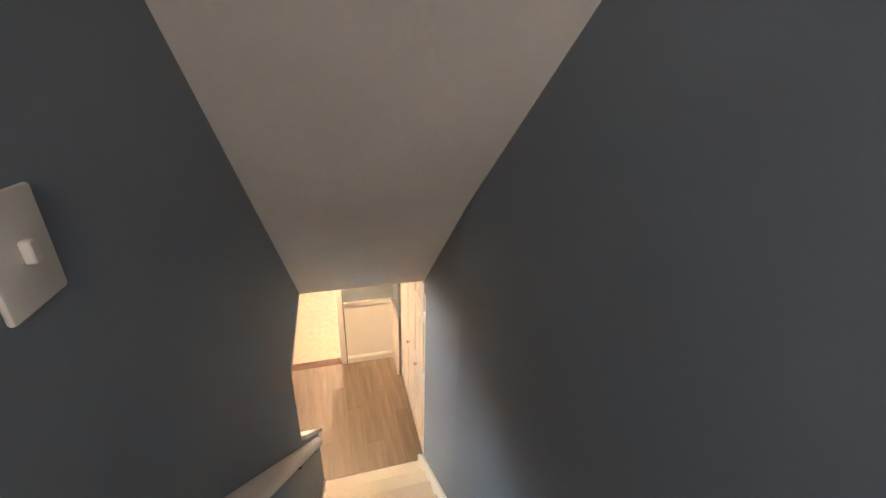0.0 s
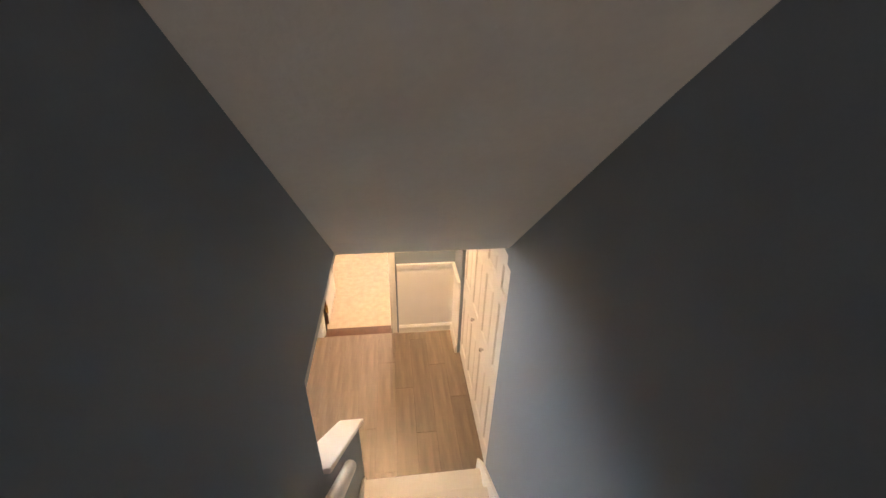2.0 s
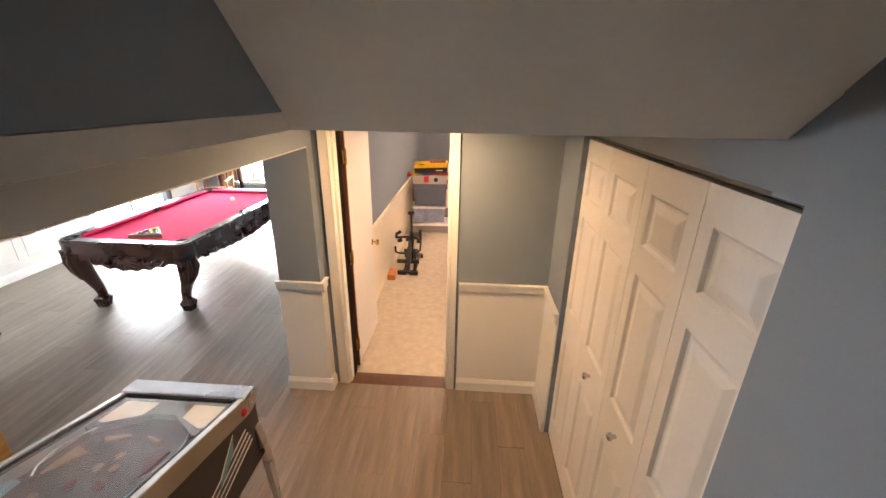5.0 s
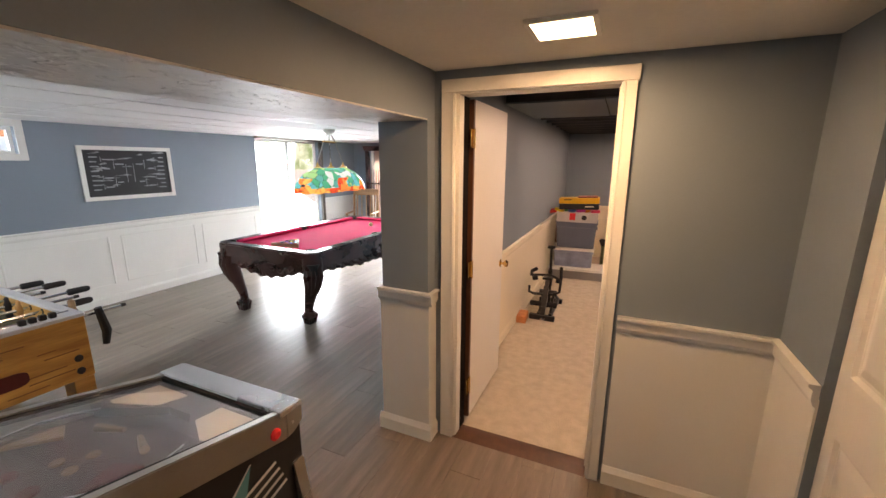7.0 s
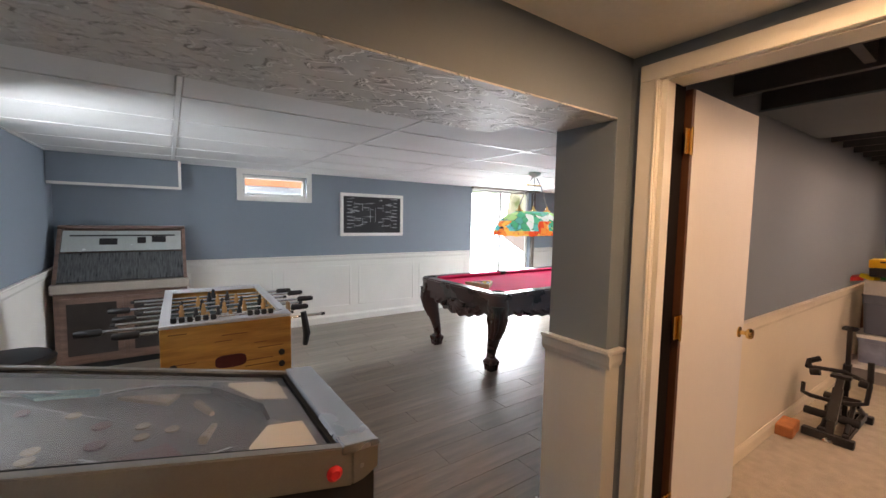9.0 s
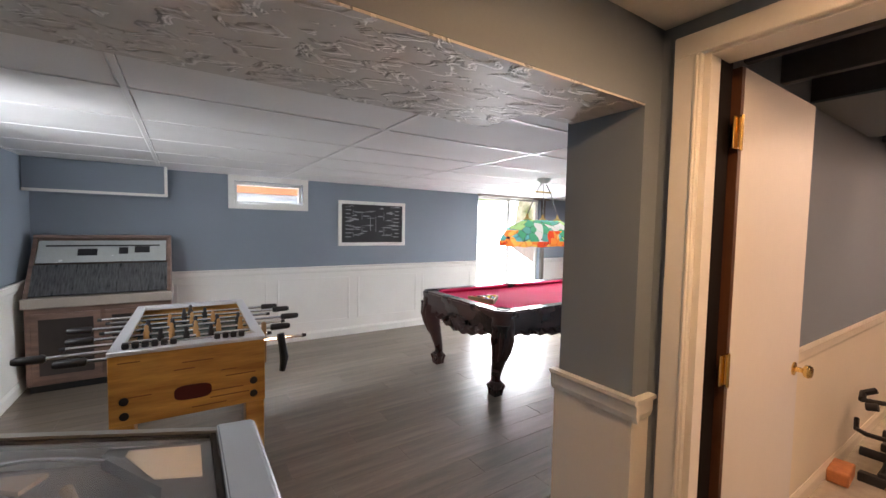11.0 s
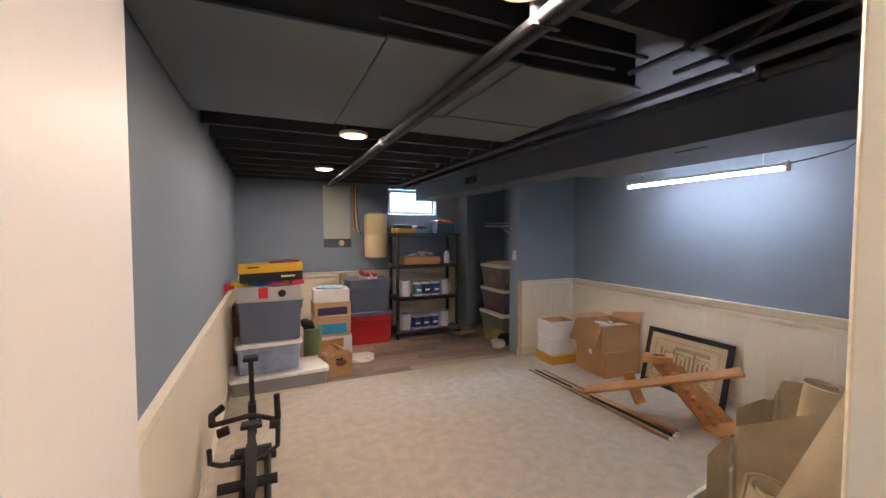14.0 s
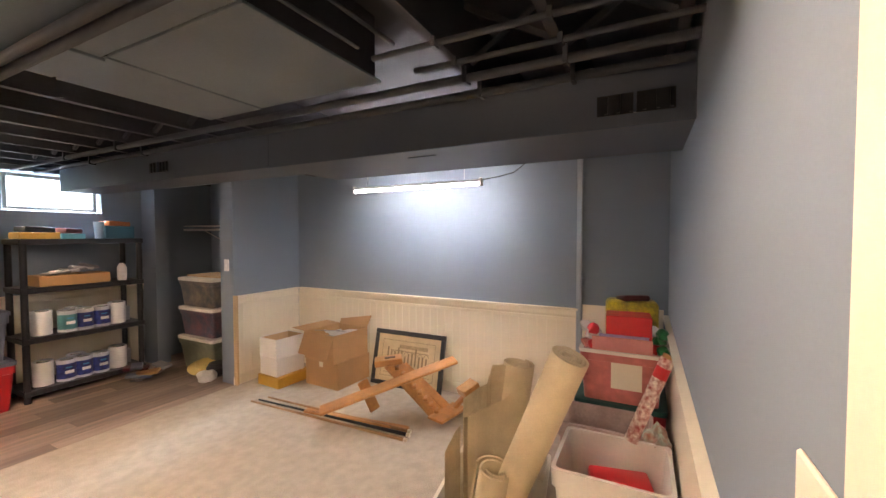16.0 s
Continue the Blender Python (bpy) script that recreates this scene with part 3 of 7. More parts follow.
window_frame("window_1", "small high basement window with white casing", -5.6, 4.11, 4.885, 1.74, 2.0, 0.065, "y", -1)
pd = window_frame("patio_door", "sliding glass patio door in a pale frame", -5.6, 7.73, 9.19, 0.02, 2.04, 0.0, "y", -1, mullions=1)
part("head_track", B(-5.598, -5.52, 7.70, 9.35, 2.035, 2.085, bevel=0.004), mat("bronze_track", (0.25, 0.22, 0.18), 0.4, 0.6), pd, "bronze blind track")
part("side_post", B(-5.598, -5.55, 9.20, 9.27, 0.0, 2.035, bevel=0.003), mat("bronze_post", (0.10, 0.085, 0.07), 0.5, 0.3), pd, "dark bronze side post")
window_frame("window_2", "tall far window in the game room", 10.35, -5.08, -4.02, 0.47, 1.88, 0.06, "x", 1, mullions=1)
# unseen window added behind the landing for the stair's fill light
window_frame("added_window_5", "added unseen window behind the top landing, for fill light", -1.8, -0.26, 0.38, 3.51, 4.69, 0.06, "x", -1)
# unseen window added to carry the game room's fill light
window_frame("added_window_6", "added unseen window in the game room end wall, for fill light", 2.40, -3.78, -2.42, 1.42, 1.98, 0.06, "x", -1, mullions=1)
# unseen side window added to throw fill light on the right stair wall
window_frame("added_window_3", "added unseen side window at the landing, for fill light", -0.40, -1.21, -0.31, 3.21, 4.69, 0.06, "y", -1)

# ---- structure: storage room ----
_bm = B(-1.056, 0.92, 10.5, 10.75, 0, 2.47)
box(_bm, 0.92, 1.68, 10.5, 10.75, 0, 1.74)
box(_bm, 0.92, 1.68, 10.5, 10.75, 2.12, 2.47)
box(_bm, 1.68, 3.02, 10.5, 10.75, 0, 2.47)
solid("wall_storage_back", _bm, M_WALL, "slate-blue storage wall with a high window", "wall")
solid("wall_storage_right", B(2.90, 3.02, 5.05, 10.5, 0, 2.47), M_WALL, "slate-blue storage wall lit by a tube lamp", "wall")
_bm = B(2.06, 2.90, 8.85, 9.05, 0, 2.47)
box(_bm, 2.06, 2.20, 10.22, 10.5, 0, 2.47)
box(_bm, 2.06, 2.20, 9.05, 10.22, 2.05, 2.47)
solid("wall_closet_front", _bm, M_WALL, "slate-blue partition with an open closet doorway", "wall")
window_frame("window_4", "small white basement window over the shelving", 10.5, 0.94, 1.66, 1.75, 2.10, 0.0, "x", 1)

# joists, subfloor, panels, pipes
_bm = B(-1.056, 2.90, 5.05, 10.5, 2.42, 2.46)
ceil_st = solid("ceiling_storage", _bm, M_BLACKWOOD, "black-painted open joist ceiling", "ceiling")
JOISTS = [5.105 + 0.3855 * i for i in range(15)]
JZ = 2.168
for i, y in enumerate(JOISTS):
    if 6.2 < y < 7.40:
        continue
    part("joist", B(-1.056, 2.90, y - 0.019, y + 0.019, JZ, 2.419, bevel=0.002), M_BLACKWOOD, ceil_st, smooth=False)
    if y > 9.9 or 5.8 < y < 6.3:
        continue
    for x in (0.98, 2.1):
        part("bridging", T([(x, y + 0.02, JZ + 0.03), (x, y + 0.366, 2.40)], 0.016, 4), M_BLACKWOOD, ceil_st, smooth=False)
        part("bridging", T([(x + 0.05, y + 0.02, 2.40), (x + 0.05, y + 0.366, JZ + 0.03)], 0.016, 4), M_BLACKWOOD, ceil_st, smooth=False)
for x in (-0.55, 0.35):
    part("blocking", B(x - 0.019, x + 0.019, 5.512, 5.856, JZ + 0.02, 2.418), M_BLACKWOOD, ceil_st, smooth=False)
for nm, x0, x1, y0, y1, z in (("panel", -1.05, -0.30, 6.22, 7.395, 2.142), ("panel", -0.292, 0.252, 6.22, 7.395, 2.146), ("panel", 0.26, 0.915, 6.22, 6.96, 2.144), ("panel", 0.26, 0.915, 6.967, 7.385, 2.140), ("panel", 0.085, 0.262, 6.985, 7.33, 2.133)):
    part(nm, B(x0, x1, y0, y1, z, z + 0.012, bevel=0.002), M_BLACKPANEL, ceil_st, "dark grey painted sheet panel", smooth=False)
for y in (6.26, 6.64, 7.02, 7.36):
    part("batten", B(-1.05, 0.90, y - 0.019, y + 0.019, 2.158, 2.419), M_BLACKWOOD, ceil_st, smooth=False)

_bm = B(1.20, 1.80, 5.05, 7.27, 1.91, 2.155, bevel=0.004)
box(_bm, 1.20, 1.51, 7.27, 10.10, 1.912, 2.153, bevel=0.004)
solid("duct_soffit", _bm, M_DUCT, "dark blue painted duct boxed along the ceiling", "duct")
sm = thing("duct_seam", "thin dark seam strip under the boxed duct", "seam", pose(1.33, 6.35, 1.907), kind="structure")
part("strip", B(0, 0.008, -0.17, 0.0, 0, 0.003), M_BLACK, sm)
for y0, y1, zz in ((5.115, 5.385, 1.958), (8.335, 8.58, 1.968)):
    v = thing("air_vent", "black slotted air vent in the duct side", "air vent", pose(1.2, y0, zz), group="duct vents")
    w = y1 - y0
    part("backing", B(-0.004, 0.0, 0, w, 0, 0.078), M_BLACK, v)
    part("divider", B(-0.014, -0.004, w * 0.48, w * 0.52, 0.0, 0.078), M_DUCT, v)
    for i in range(6):
        part("slat", B(-0.012, -0.004, w * (i + 0.12) / 6, w * (i + 0.4) / 6, 0.006, 0.072), M_BLACK, v)
for x, z, y0, y1, rad in ((0.060, 2.112, 5.06, 10.49, 0.018), (0.112, 2.114, 5.06, 10.49, 0.018), (0.995, 2.125, 5.06, 10.49, 0.018), (1.160, 2.120, 5.06, 10.49, 0.018), (0.725, 2.150, 5.06, 6.12, 0.011), (0.895, 2.150, 5.06, 6.04, 0.011)):
    p = thing("ceiling_pipe", "black-painted steel pipe under the joists" if rad > 0.015 else "thin dark conduit under the joists", "pipe", pose(x, y0, z), group="ceiling pipes")
    part("pipe", T([(0, 0, 0), (0, y1 - y0, 0)], rad, 12), M_PIPE, p)
    for y in (0.40, 0.79, 3.5, 4.3):
        if y < y1 - y0:
            part("strap", B(-rad - 0.008, rad + 0.008, y, y + 0.018, -rad - 0.006, JZ - z, bevel=0.002), M_PIPE, p)
    if x < 0.1:
        part("coupling", T([(0, 2.50, 0), (0, 2.56, 0)], 0.026, 12), M_STEEL, p, "bare steel coupling")
for y, x0, x1 in ((6.122, -0.35, 0.64), (5.998, -0.30, 0.68)):
    p = thing("ceiling_conduit", "thin black cable run across the joists", "cable", pose(0, y, 2.158), group="ceiling cables")
    part("cable", T([(x0, 0, 0), ((x0 + x1) / 2, 0.004, -0.006), (x1, 0, 0)], 0.008, 8), M_PIPE, p)


def can_light(x, y):
    c = thing("recessed_light", "round recessed can light glowing warm white", "ceiling lamp", pose(x, y, 2.150), group="storage can lights")
    part("trim_ring", L([(0.075, 0.0), (0.095, 0.0), (0.097, 0.006), (0.095, 0.022), (0.075, 0.022)], seg=28), M_WHITE, c)
    # emitting ring added as the lamp's halo, not a real lens part
    part("halo_ring", L([(0.075, -0.003), (0.092, -0.001), (0.094, 0.0), (0.075, 0.0)], seg=28), M_CANHALO, c, "added glowing ring that imitates the lamp's warm halo")
    part("diffuser", L([(0.074, -0.004), (0.074, 0.012)], seg=28), M_CANFACE, c, "glowing round diffuser")
    part("housing", L([(0.06, 0.022), (0.06, 0.20)], seg=20), M_BLACK, c)


for x, y in ((-0.04, 5.785), (-0.125, 7.68), (-0.125, 9.28)):
    can_light(x, y)

tl = thing("tube_light", "white LED tube shop light hung near the wall", "lamp", pose(2.46, 6.37, 1.905))
part("tube", T([(0, 0.02, 0), (0, 1.26, 0)], 0.011, 12), M_TUBEFACE, tl, "glowing tube")
part("housing", B(-0.014, 0.014, 0.0, 1.28, 0.013, 0.035, bevel=0.003), M_WHITE, tl)
for y in (-0.005, 1.262):
    part("end_cap", B(-0.02, 0.02, y, y + 0.022, -0.018, 0.046, bevel=0.004), M_WHITE, tl)
for y in (0.15, 1.12):
    part("hanger", T([(0, y, 0.045), (0, y, 0.275)], 0.003, 6), M_STEEL, tl)
part("cord", T([(0, 0.0, 0.03), (0.1, -0.10, 0.06), (0.2, -0.2, 0.10), (0.3, -0.26, 0.18), (0.42, -0.3, 0.27)], 0.004, 6), M_BLACK, tl, "black power cord")

# cream wainscot of the storage room: beadboard with rail and base
sw = thing("storage_wainscot", "cream-painted beadboard wainscot with moulded rail", "wainscot", kind="structure")
run_y("chair_rail", rail_profile(0.895, 0.046), 5.69, 8.82, 2.900, -1, M_CREAM, sw)
run_y("chair_rail", [(0, 0.815), (0.026, 0.815), (0.026, 0.79), (0, 0.78)], 5.69, 8.84, 2.900, -1, M_CREAM, sw)
run_x("chair_rail", rail_profile(0.895, 0.036), 2.07, 2.86, 8.850, -1, M_CREAM, sw)
run_x("chair_rail", rail_profile(0.935, 0.044), -1.04, 2.05, 10.5, -1, M_CREAM, sw)
run_y("chair_rail", rail_profile(0.90, 0.036), 5.08, 10.48, -1.056, 1, M_CREAM, sw)
run_x("chair_rail", rail_profile(0.90, 0.036), -0.08, 2.86, 5.05, 1, M_CREAM, sw)
run_y("baseboard", base_profile(0.10, 0.014), 5.08, 8.82, 2.884, -1, M_CREAM, sw)
run_x("baseboard", base_profile(0.10, 0.014), 2.06, 2.87, 8.836, -1, M_CREAM, sw)
run_y("baseboard", base_profile(0.10, 0.012), 5.95, 10.48, -1.044, 1, M_CREAM, sw)
run_x("baseboard", base_profile(0.09, 0.012), 2.04, 2.10, 8.846, -1, M_CREAM, sw)
part("end_post", B(2.045, 2.072, 8.80, 8.845, 0, 0.90, bevel=0.003), mat("bare_pine_strip", (0.62, 0.42, 0.22), 0.6, vary=0.15, stretch=(8, 8, 0.8)), sw, "bare pine corner strip")
part("corner_trim", B(2.860, 2.898, 5.665, 5.705, 0.0, 2.41, bevel=0.004), mat("pale_slate_trim", (0.36, 0.41, 0.46), 0.4, vary=0.05), sw, "pale slate vertical corner trim")
part("sheet", B(-1.056, -1.046, 5.86, 10.5, 0, 0.83), M_CREAM, sw, smooth=False)
part("sheet", B(-0.084, 2.89, 5.05, 5.06, 0, 0.83), M_CREAM, sw, smooth=False)
part("sheet", B(-1.046, 2.05, 10.49, 10.5, 0, 0.87), M_CREAM, sw, smooth=False)
part("sheet", B(2.888, 2.9, 5.08, 5.66, 0, 0.93), M_CREAM, sw, smooth=False)

# floors
solid("floor_base", B(-5.9, 3.1, 2.2, 10.8, -0.12, -0.006), M_SUB, "dark subfloor under the planks", "floor")
carpet = solid("floor_carpet", B(-1.056, 2.9, 5.06, 8.85, -0.005, 0.006, bevel=0.003), M_CARPET, "trodden beige cut-pile carpet", "floor")


# ---- things: game room ----
M_CHERRY = mat("dark_cherry_wood", (0.055, 0.018, 0.014), 0.28, vary=0.35, scale=4, fine=50, bump=0.08, coat=0.4)
M_FELT = mat("hot_pink_red_felt", (0.72, 0.025, 0.11), 0.95, vary=0.06, scale=3, fine=300, bump=0.25, dist=0.001, spec=0.15)
M_LEATHER = mat("black_leather", (0.02, 0.016, 0.014), 0.5, vary=0.2, fine=90, bump=0.3)
M_PINE = mat("knotty_pine_laminate", (0.60, 0.33, 0.085), 0.4, vary=0.25, scale=2.0, fine=14, bump=0.05, stretch=(1, 1.2, 12), other=(0.42, 0.19, 0.045))
M_SILVER = mat("silver_laminate", (0.60, 0.60, 0.62), 0.35, 0.2, vary=0.05)
M_PITCH = mat("green_playfield", (0.04, 0.085, 0.08), 0.4, vary=0.1)
M_OAK = mat("mid_oak", (0.36, 0.20, 0.09), 0.45, vary=0.25, scale=3, fine=30, stretch=(1, 1, 7))
M_ROSE = mat("rosewood_veneer", (0.25, 0.15, 0.12), 0.45, vary=0.3, scale=3, fine=26, stretch=(1, 1, 9))
M_BOARD = mat("black_chalkboard", (0.022, 0.024, 0.027), 0.7, vary=0.3, scale=3, fine=20, bump=0.02)
M_CHALK = mat("chalk", (0.30, 0.31, 0.33), 0.9, vary=0.2)
M_CREAMPLASTIC = mat("cream_plastic", (0.76, 0.70, 0.55), 0.4, vary=0.06)
M_RED = mat("red_plastic", (0.62, 0.02, 0.025), 0.35, vary=0.06)
M_TEAL = mat("teal_paint", (0.08, 0.25, 0.28), 0.4)
M_REDDARK = mat("dark_red_art", (0.10, 0.012, 0.012), 0.4, vary=0.3, scale=5)


def rrect(hx, hy, r, n=6):
    out = []
    for cx, cy, a0 in ((hx - r, hy - r, 0), (-hx + r, hy - r, 90), (-hx + r, -hy + r, 180), (hx - r, -hy + r, 270)):
        out += [(cx + r * math.cos(radians(a0 + 90 * k / n)), cy + r * math.sin(radians(a0 + 90 * k / n))) for k in range(n + 1)]
    return out


def ring(bm, outer, inner, z0, z1):
    n = len(outer)
    a, b = [bm.verts.new((*p, z0)) for p in outer], [bm.verts.new((*p, z1)) for p in outer]
    c, d = [bm.verts.new((*p, z0)) for p in inner], [bm.verts.new((*p, z1)) for p in inner]
    for i in range(n):
        j = (i + 1) % n
        bm.faces.new((a[i], a[j], b[j], b[i]))
        bm.faces.new((b[i], b[j], d[j], d[i]))
        bm.faces.new((d[i], d[j], c[j], c[i]))
        bm.faces.new((c[i], c[j], a[j], a[i]))
    return bm


def scallop(half, z_top, z_low, z_end, lobes=9):
    """The lower-edge outline of a carved apron."""
    pts = [(-half, z_top), (half, z_top), (half, z_end)]
    for i in range(41):
        u = 1 - 2 * i / 40
        dip = z_end - (z_end - z_low) * math.cos(u * math.pi / 2) ** 1.2
        pts.append((u * (half - 0.02), dip + 0.012 * math.cos(u * lobes * math.pi)))
    pts.append((-half, z_end))
    return pts


def shell(bm, origin, right, out, w, h):
    """A carved fan of rounded ribs that hangs from origin."""
    o, r, n = Vector(origin), Vector(right), Vector(out)
    for k in range(9):
        a = math.pi * (k + 0.5) / 9
        tip = o + r * (w * math.cos(a)) - Vector((0, 0, h * math.sin(a)))
        tube(bm, [o + n * 0.012, o.lerp(tip, 0.55) + n * 0.03, tip + n * 0.012], [0.012, 0.022, 0.016], 6)
    return bm


pt = thing("pool_table", "carved dark cherry pool table with hot pink-red felt", "pool table", pose(-3.51, 7.08, 0))
HX, HY = 0.70, 1.26
bm = ring(bmesh.new(), rrect(HX, HY, 0.12), rrect(HX - 0.115, HY - 0.115, 0.02), 0.742, 0.785)
ring(bm, rrect(HX - 0.012, HY - 0.012, 0.11), rrect(HX - 0.11, HY - 0.11, 0.02), 0.785, 0.80)
part("rail_frame", bm, M_CHERRY, pt)
bm = ring(bmesh.new(), rrect(HX - 0.02, HY - 0.02, 0.10), rrect(HX - 0.1, HY - 0.1, 0.02), 0.655, 0.742)
part("fascia", bm, M_CHERRY, pt)
part("bed", B(-HX + 0.11, HX - 0.11, -HY + 0.11, HY - 0.11, 0.735, 0.758), M_FELT, pt, "pink-red felt playing bed")
cu = [(0.0, 0.758), (0.0, 0.798), (0.045, 0.793), (0.052, 0.785), (0.030, 0.759)]
for sx in (-1, 1):
    for y0, y1 in ((-HY + 0.20, -0.075), (0.075, HY - 0.20)):
        part("cushion", P([(sx * (HX - 0.114 - d), z) for d, z in cu], y0, y1, "y"), M_FELT, pt)
for sy in (-1, 1):
    part("cushion", P([(sy * (HY - 0.114 - d), z) for d, z in cu], -HX + 0.20, HX - 0.20, "x"), M_FELT, pt)
for x in (-1, 1):
    for y in (-1, 0, 1):
        c = (x * (HX - (0.115 if y else 0.085)), y * (HY - 0.115), 0)
        pk = part("pocket", L([(0.062, 0.756), (0.068, 0.804), (0.058, 0.806), (0.050, 0.76)], c, 20), M_LEATHER, pt, "black leather pocket")
        part("pocket_bag", L([(0.066, 0.70), (0.05, 0.65), (0.03, 0.62)], (c[0] + x * 0.055, c[1] + y * 0.05, -0.02), 12), M_LEATHER, pk)
        bm = bmesh.new()
        for k in range(7):
            a = 2 * math.pi * k / 7
            px, py = c[0] + x * 0.065 + 0.04 * math.cos(a), c[1] + y * 0.06 + 0.04 * math.sin(a)
            tube(bm, [(px, py, 0.66), (px, py, 0.575)], [0.007, 0.010], 5)
        part("fringe", bm, M_LEATHER, pk)
for sx in (-1, 1):
    x = sx * (HX - 0.07)
    part("side_apron", P(scallop(HY - 0.16, 0.66, 0.485, 0.575, 13), x - 0.022, x + 0.022, "x"), M_CHERRY, pt, "scalloped carved apron")
    part("carved_shell", shell(bmesh.new(), (x + sx * 0.022, 0, 0.64), (0, 1, 0), (sx, 0, 0), 0.17, 0.15), M_CHERRY, pt, "carved fan shell")
    for k in range(-7, 8):
        if abs(k) > 1:
            y = k * 0.135
            z = 0.60 - 0.045 * math.cos(y / 1.1 * math.pi / 2)
            part("carved_scroll", T([(x + sx * 0.02, y - 0.06, z + 0.024), (x + sx * 0.038, y - 0.02, z - 0.010), (x + sx * 0.040, y + 0.02, z - 0.014), (x + sx * 0.02, y + 0.06, z + 0.018)], [0.008, 0.020, 0.024, 0.008], 8), M_CHERRY, pt)
for sy in (-1, 1):
    y = sy * (HY - 0.07)
    part("end_apron", P(scallop(HX - 0.16, 0.66, 0.475, 0.575, 7), y - 0.022, y + 0.022, "y"), M_CHERRY, pt, "scalloped carved apron")
    part("carved_shell", shell(bmesh.new(), (0, y + sy * 0.022, 0.64), (1, 0, 0), (0, sy, 0), 0.15, 0.15), M_CHERRY, pt, "carved fan shell")
    for k in (-3, -2, 2, 3):
        x = k * 0.115
        part("carved_scroll", T([(x - 0.055, y + sy * 0.02, 0.604), (x - 0.02, y + sy * 0.036, 0.56), (x + 0.02, y + sy * 0.038, 0.556), (x + 0.055, y + sy * 0.02, 0.60)], [0.008, 0.020, 0.024, 0.008], 8), M_CHERRY, pt)
for sx in (-1, 1):
    for sy in (-1, 1):
        a, b = sx * (HX - 0.11), sy * (HY - 0.11)
        path = [(-0.005, 0.69), (0.0, 0.60), (0.008, 0.53), (-0.012, 0.44), (-0.062, 0.32), (-0.098, 0.22), (-0.112, 0.155), (-0.106, 0.115)]
        rad = [0.088, 0.100, 0.099, 0.086, 0.064, 0.050, 0.044, 0.046]
        bm = T([(a + sx * d, b + sy * d * 0.25, z) for d, z in path], rad, 16)
        leg = part("leg", bm, M_CHERRY, pt, "carved cabriole leg")
        fx, fy = a - sx * 0.102, b - sy * 0.024
        part("claw_foot", L([(0.046, 0.0), (0.050, 0.03), (0.046, 0.055), (0.058, 0.075), (0.068, 0.095), (0.064, 0.115), (0.048, 0.13)], (fx, fy, 0), 14), M_CHERRY, leg, "collared block foot")
        for k in range(4):
            an = math.pi / 4 + k * math.pi / 2
            part("claw", T([(fx + 0.045 * math.cos(an), fy + 0.045 * math.sin(an), 0.12), (fx + 0.07 * math.cos(an), fy + 0.07 * math.sin(an), 0.09), (fx + 0.058 * math.cos(an), fy + 0.058 * math.sin(an), 0.05), (fx + 0.052 * math.cos(an), fy + 0.052 * math.sin(an), 0.0)], [0.010, 0.017, 0.014, 0.010], 6), M_CHERRY, leg)
        for k in (-1, 0, 1):
            an = math.atan2(sy, sx) + k * 0.8
            part("acanthus", T([(a + 0.085 * math.cos(an), b + 0.085 * math.sin(an), 0.66), (a + 0.112 * math.cos(an), b + 0.108 * math.sin(an), 0.55), (a + sx * -0.01 + 0.088 * math.cos(an), b + 0.088 * math.sin(an), 0.44), (a + sx * -0.05 + 0.062 * math.cos(an), b + 0.066 * math.sin(an), 0.34)], [0.012, 0.026, 0.018, 0.006], 8), M_CHERRY, leg)
        part("corner_block", L([(0.098, 0.60), (0.108, 0.66), (0.10, 0.742)], (a + sx * 0.0, b + sy * 0.0, 0), 16), M_CHERRY, pt)
for k in range(-3, 4):
    for sx in (-1, 1):
        if k:
            part("sight", L([(0.008, 0.80), (0.007, 0.802)], (sx * (HX - 0.05), k * 0.29, 0), 8), M_CREAMPLASTIC, pt)

rk = thing("ball_rack", "wooden triangle rack filled with coloured pool balls", "ball rack", pose(-3.46, 6.20, 0.758, 0, 0, 12))
tri = [(0.0, 0.17), (-0.165, -0.115), (0.165, -0.115)]
ti = [(0.0, 0.142), (-0.142, -0.102), (0.142, -0.102)]
part("triangle", ring(bmesh.new(), tri, ti, 0.002, 0.045), M_OAK, rk, "varnished wooden triangle")
_cols = [(0.8, 0.5, 0.02), (0.02, 0.05, 0.4), (0.6, 0.02, 0.02), (0.2, 0.03, 0.3), (0.75, 0.2, 0.02), (0.02, 0.25, 0.06), (0.3, 0.03, 0.04), (0.015, 0.015, 0.015)]
_bm_mats = [mat("ball_enamel", c, 0.12, vary=0.02, bump=0) for c in _cols]
k = 0
for r in range(5):
    for q in range(r + 1):
        s = bmesh.new()
        bmesh.ops.create_uvsphere(s, u_segments=12, v_segments=8, radius=0.0265)
        turned(s, pose((q - r / 2) * 0.0535, 0.105 - r * 0.0465, 0.028))
        part("ball", s, _bm_mats[(k * 5) % 8], rk)
        k += 1
s = bmesh.new()
bmesh.ops.create_uvsphere(s, u_segments=16, v_segments=10, radius=0.0285)
tagged(part("cue_ball", turned(s, pose(-3.42, 7.72, 0.787)), mat("ivory_ball", (0.80, 0.66, 0.42), 0.15, vary=0.03, bump=0)), "ivory-coloured cue ball on the felt", "ball")


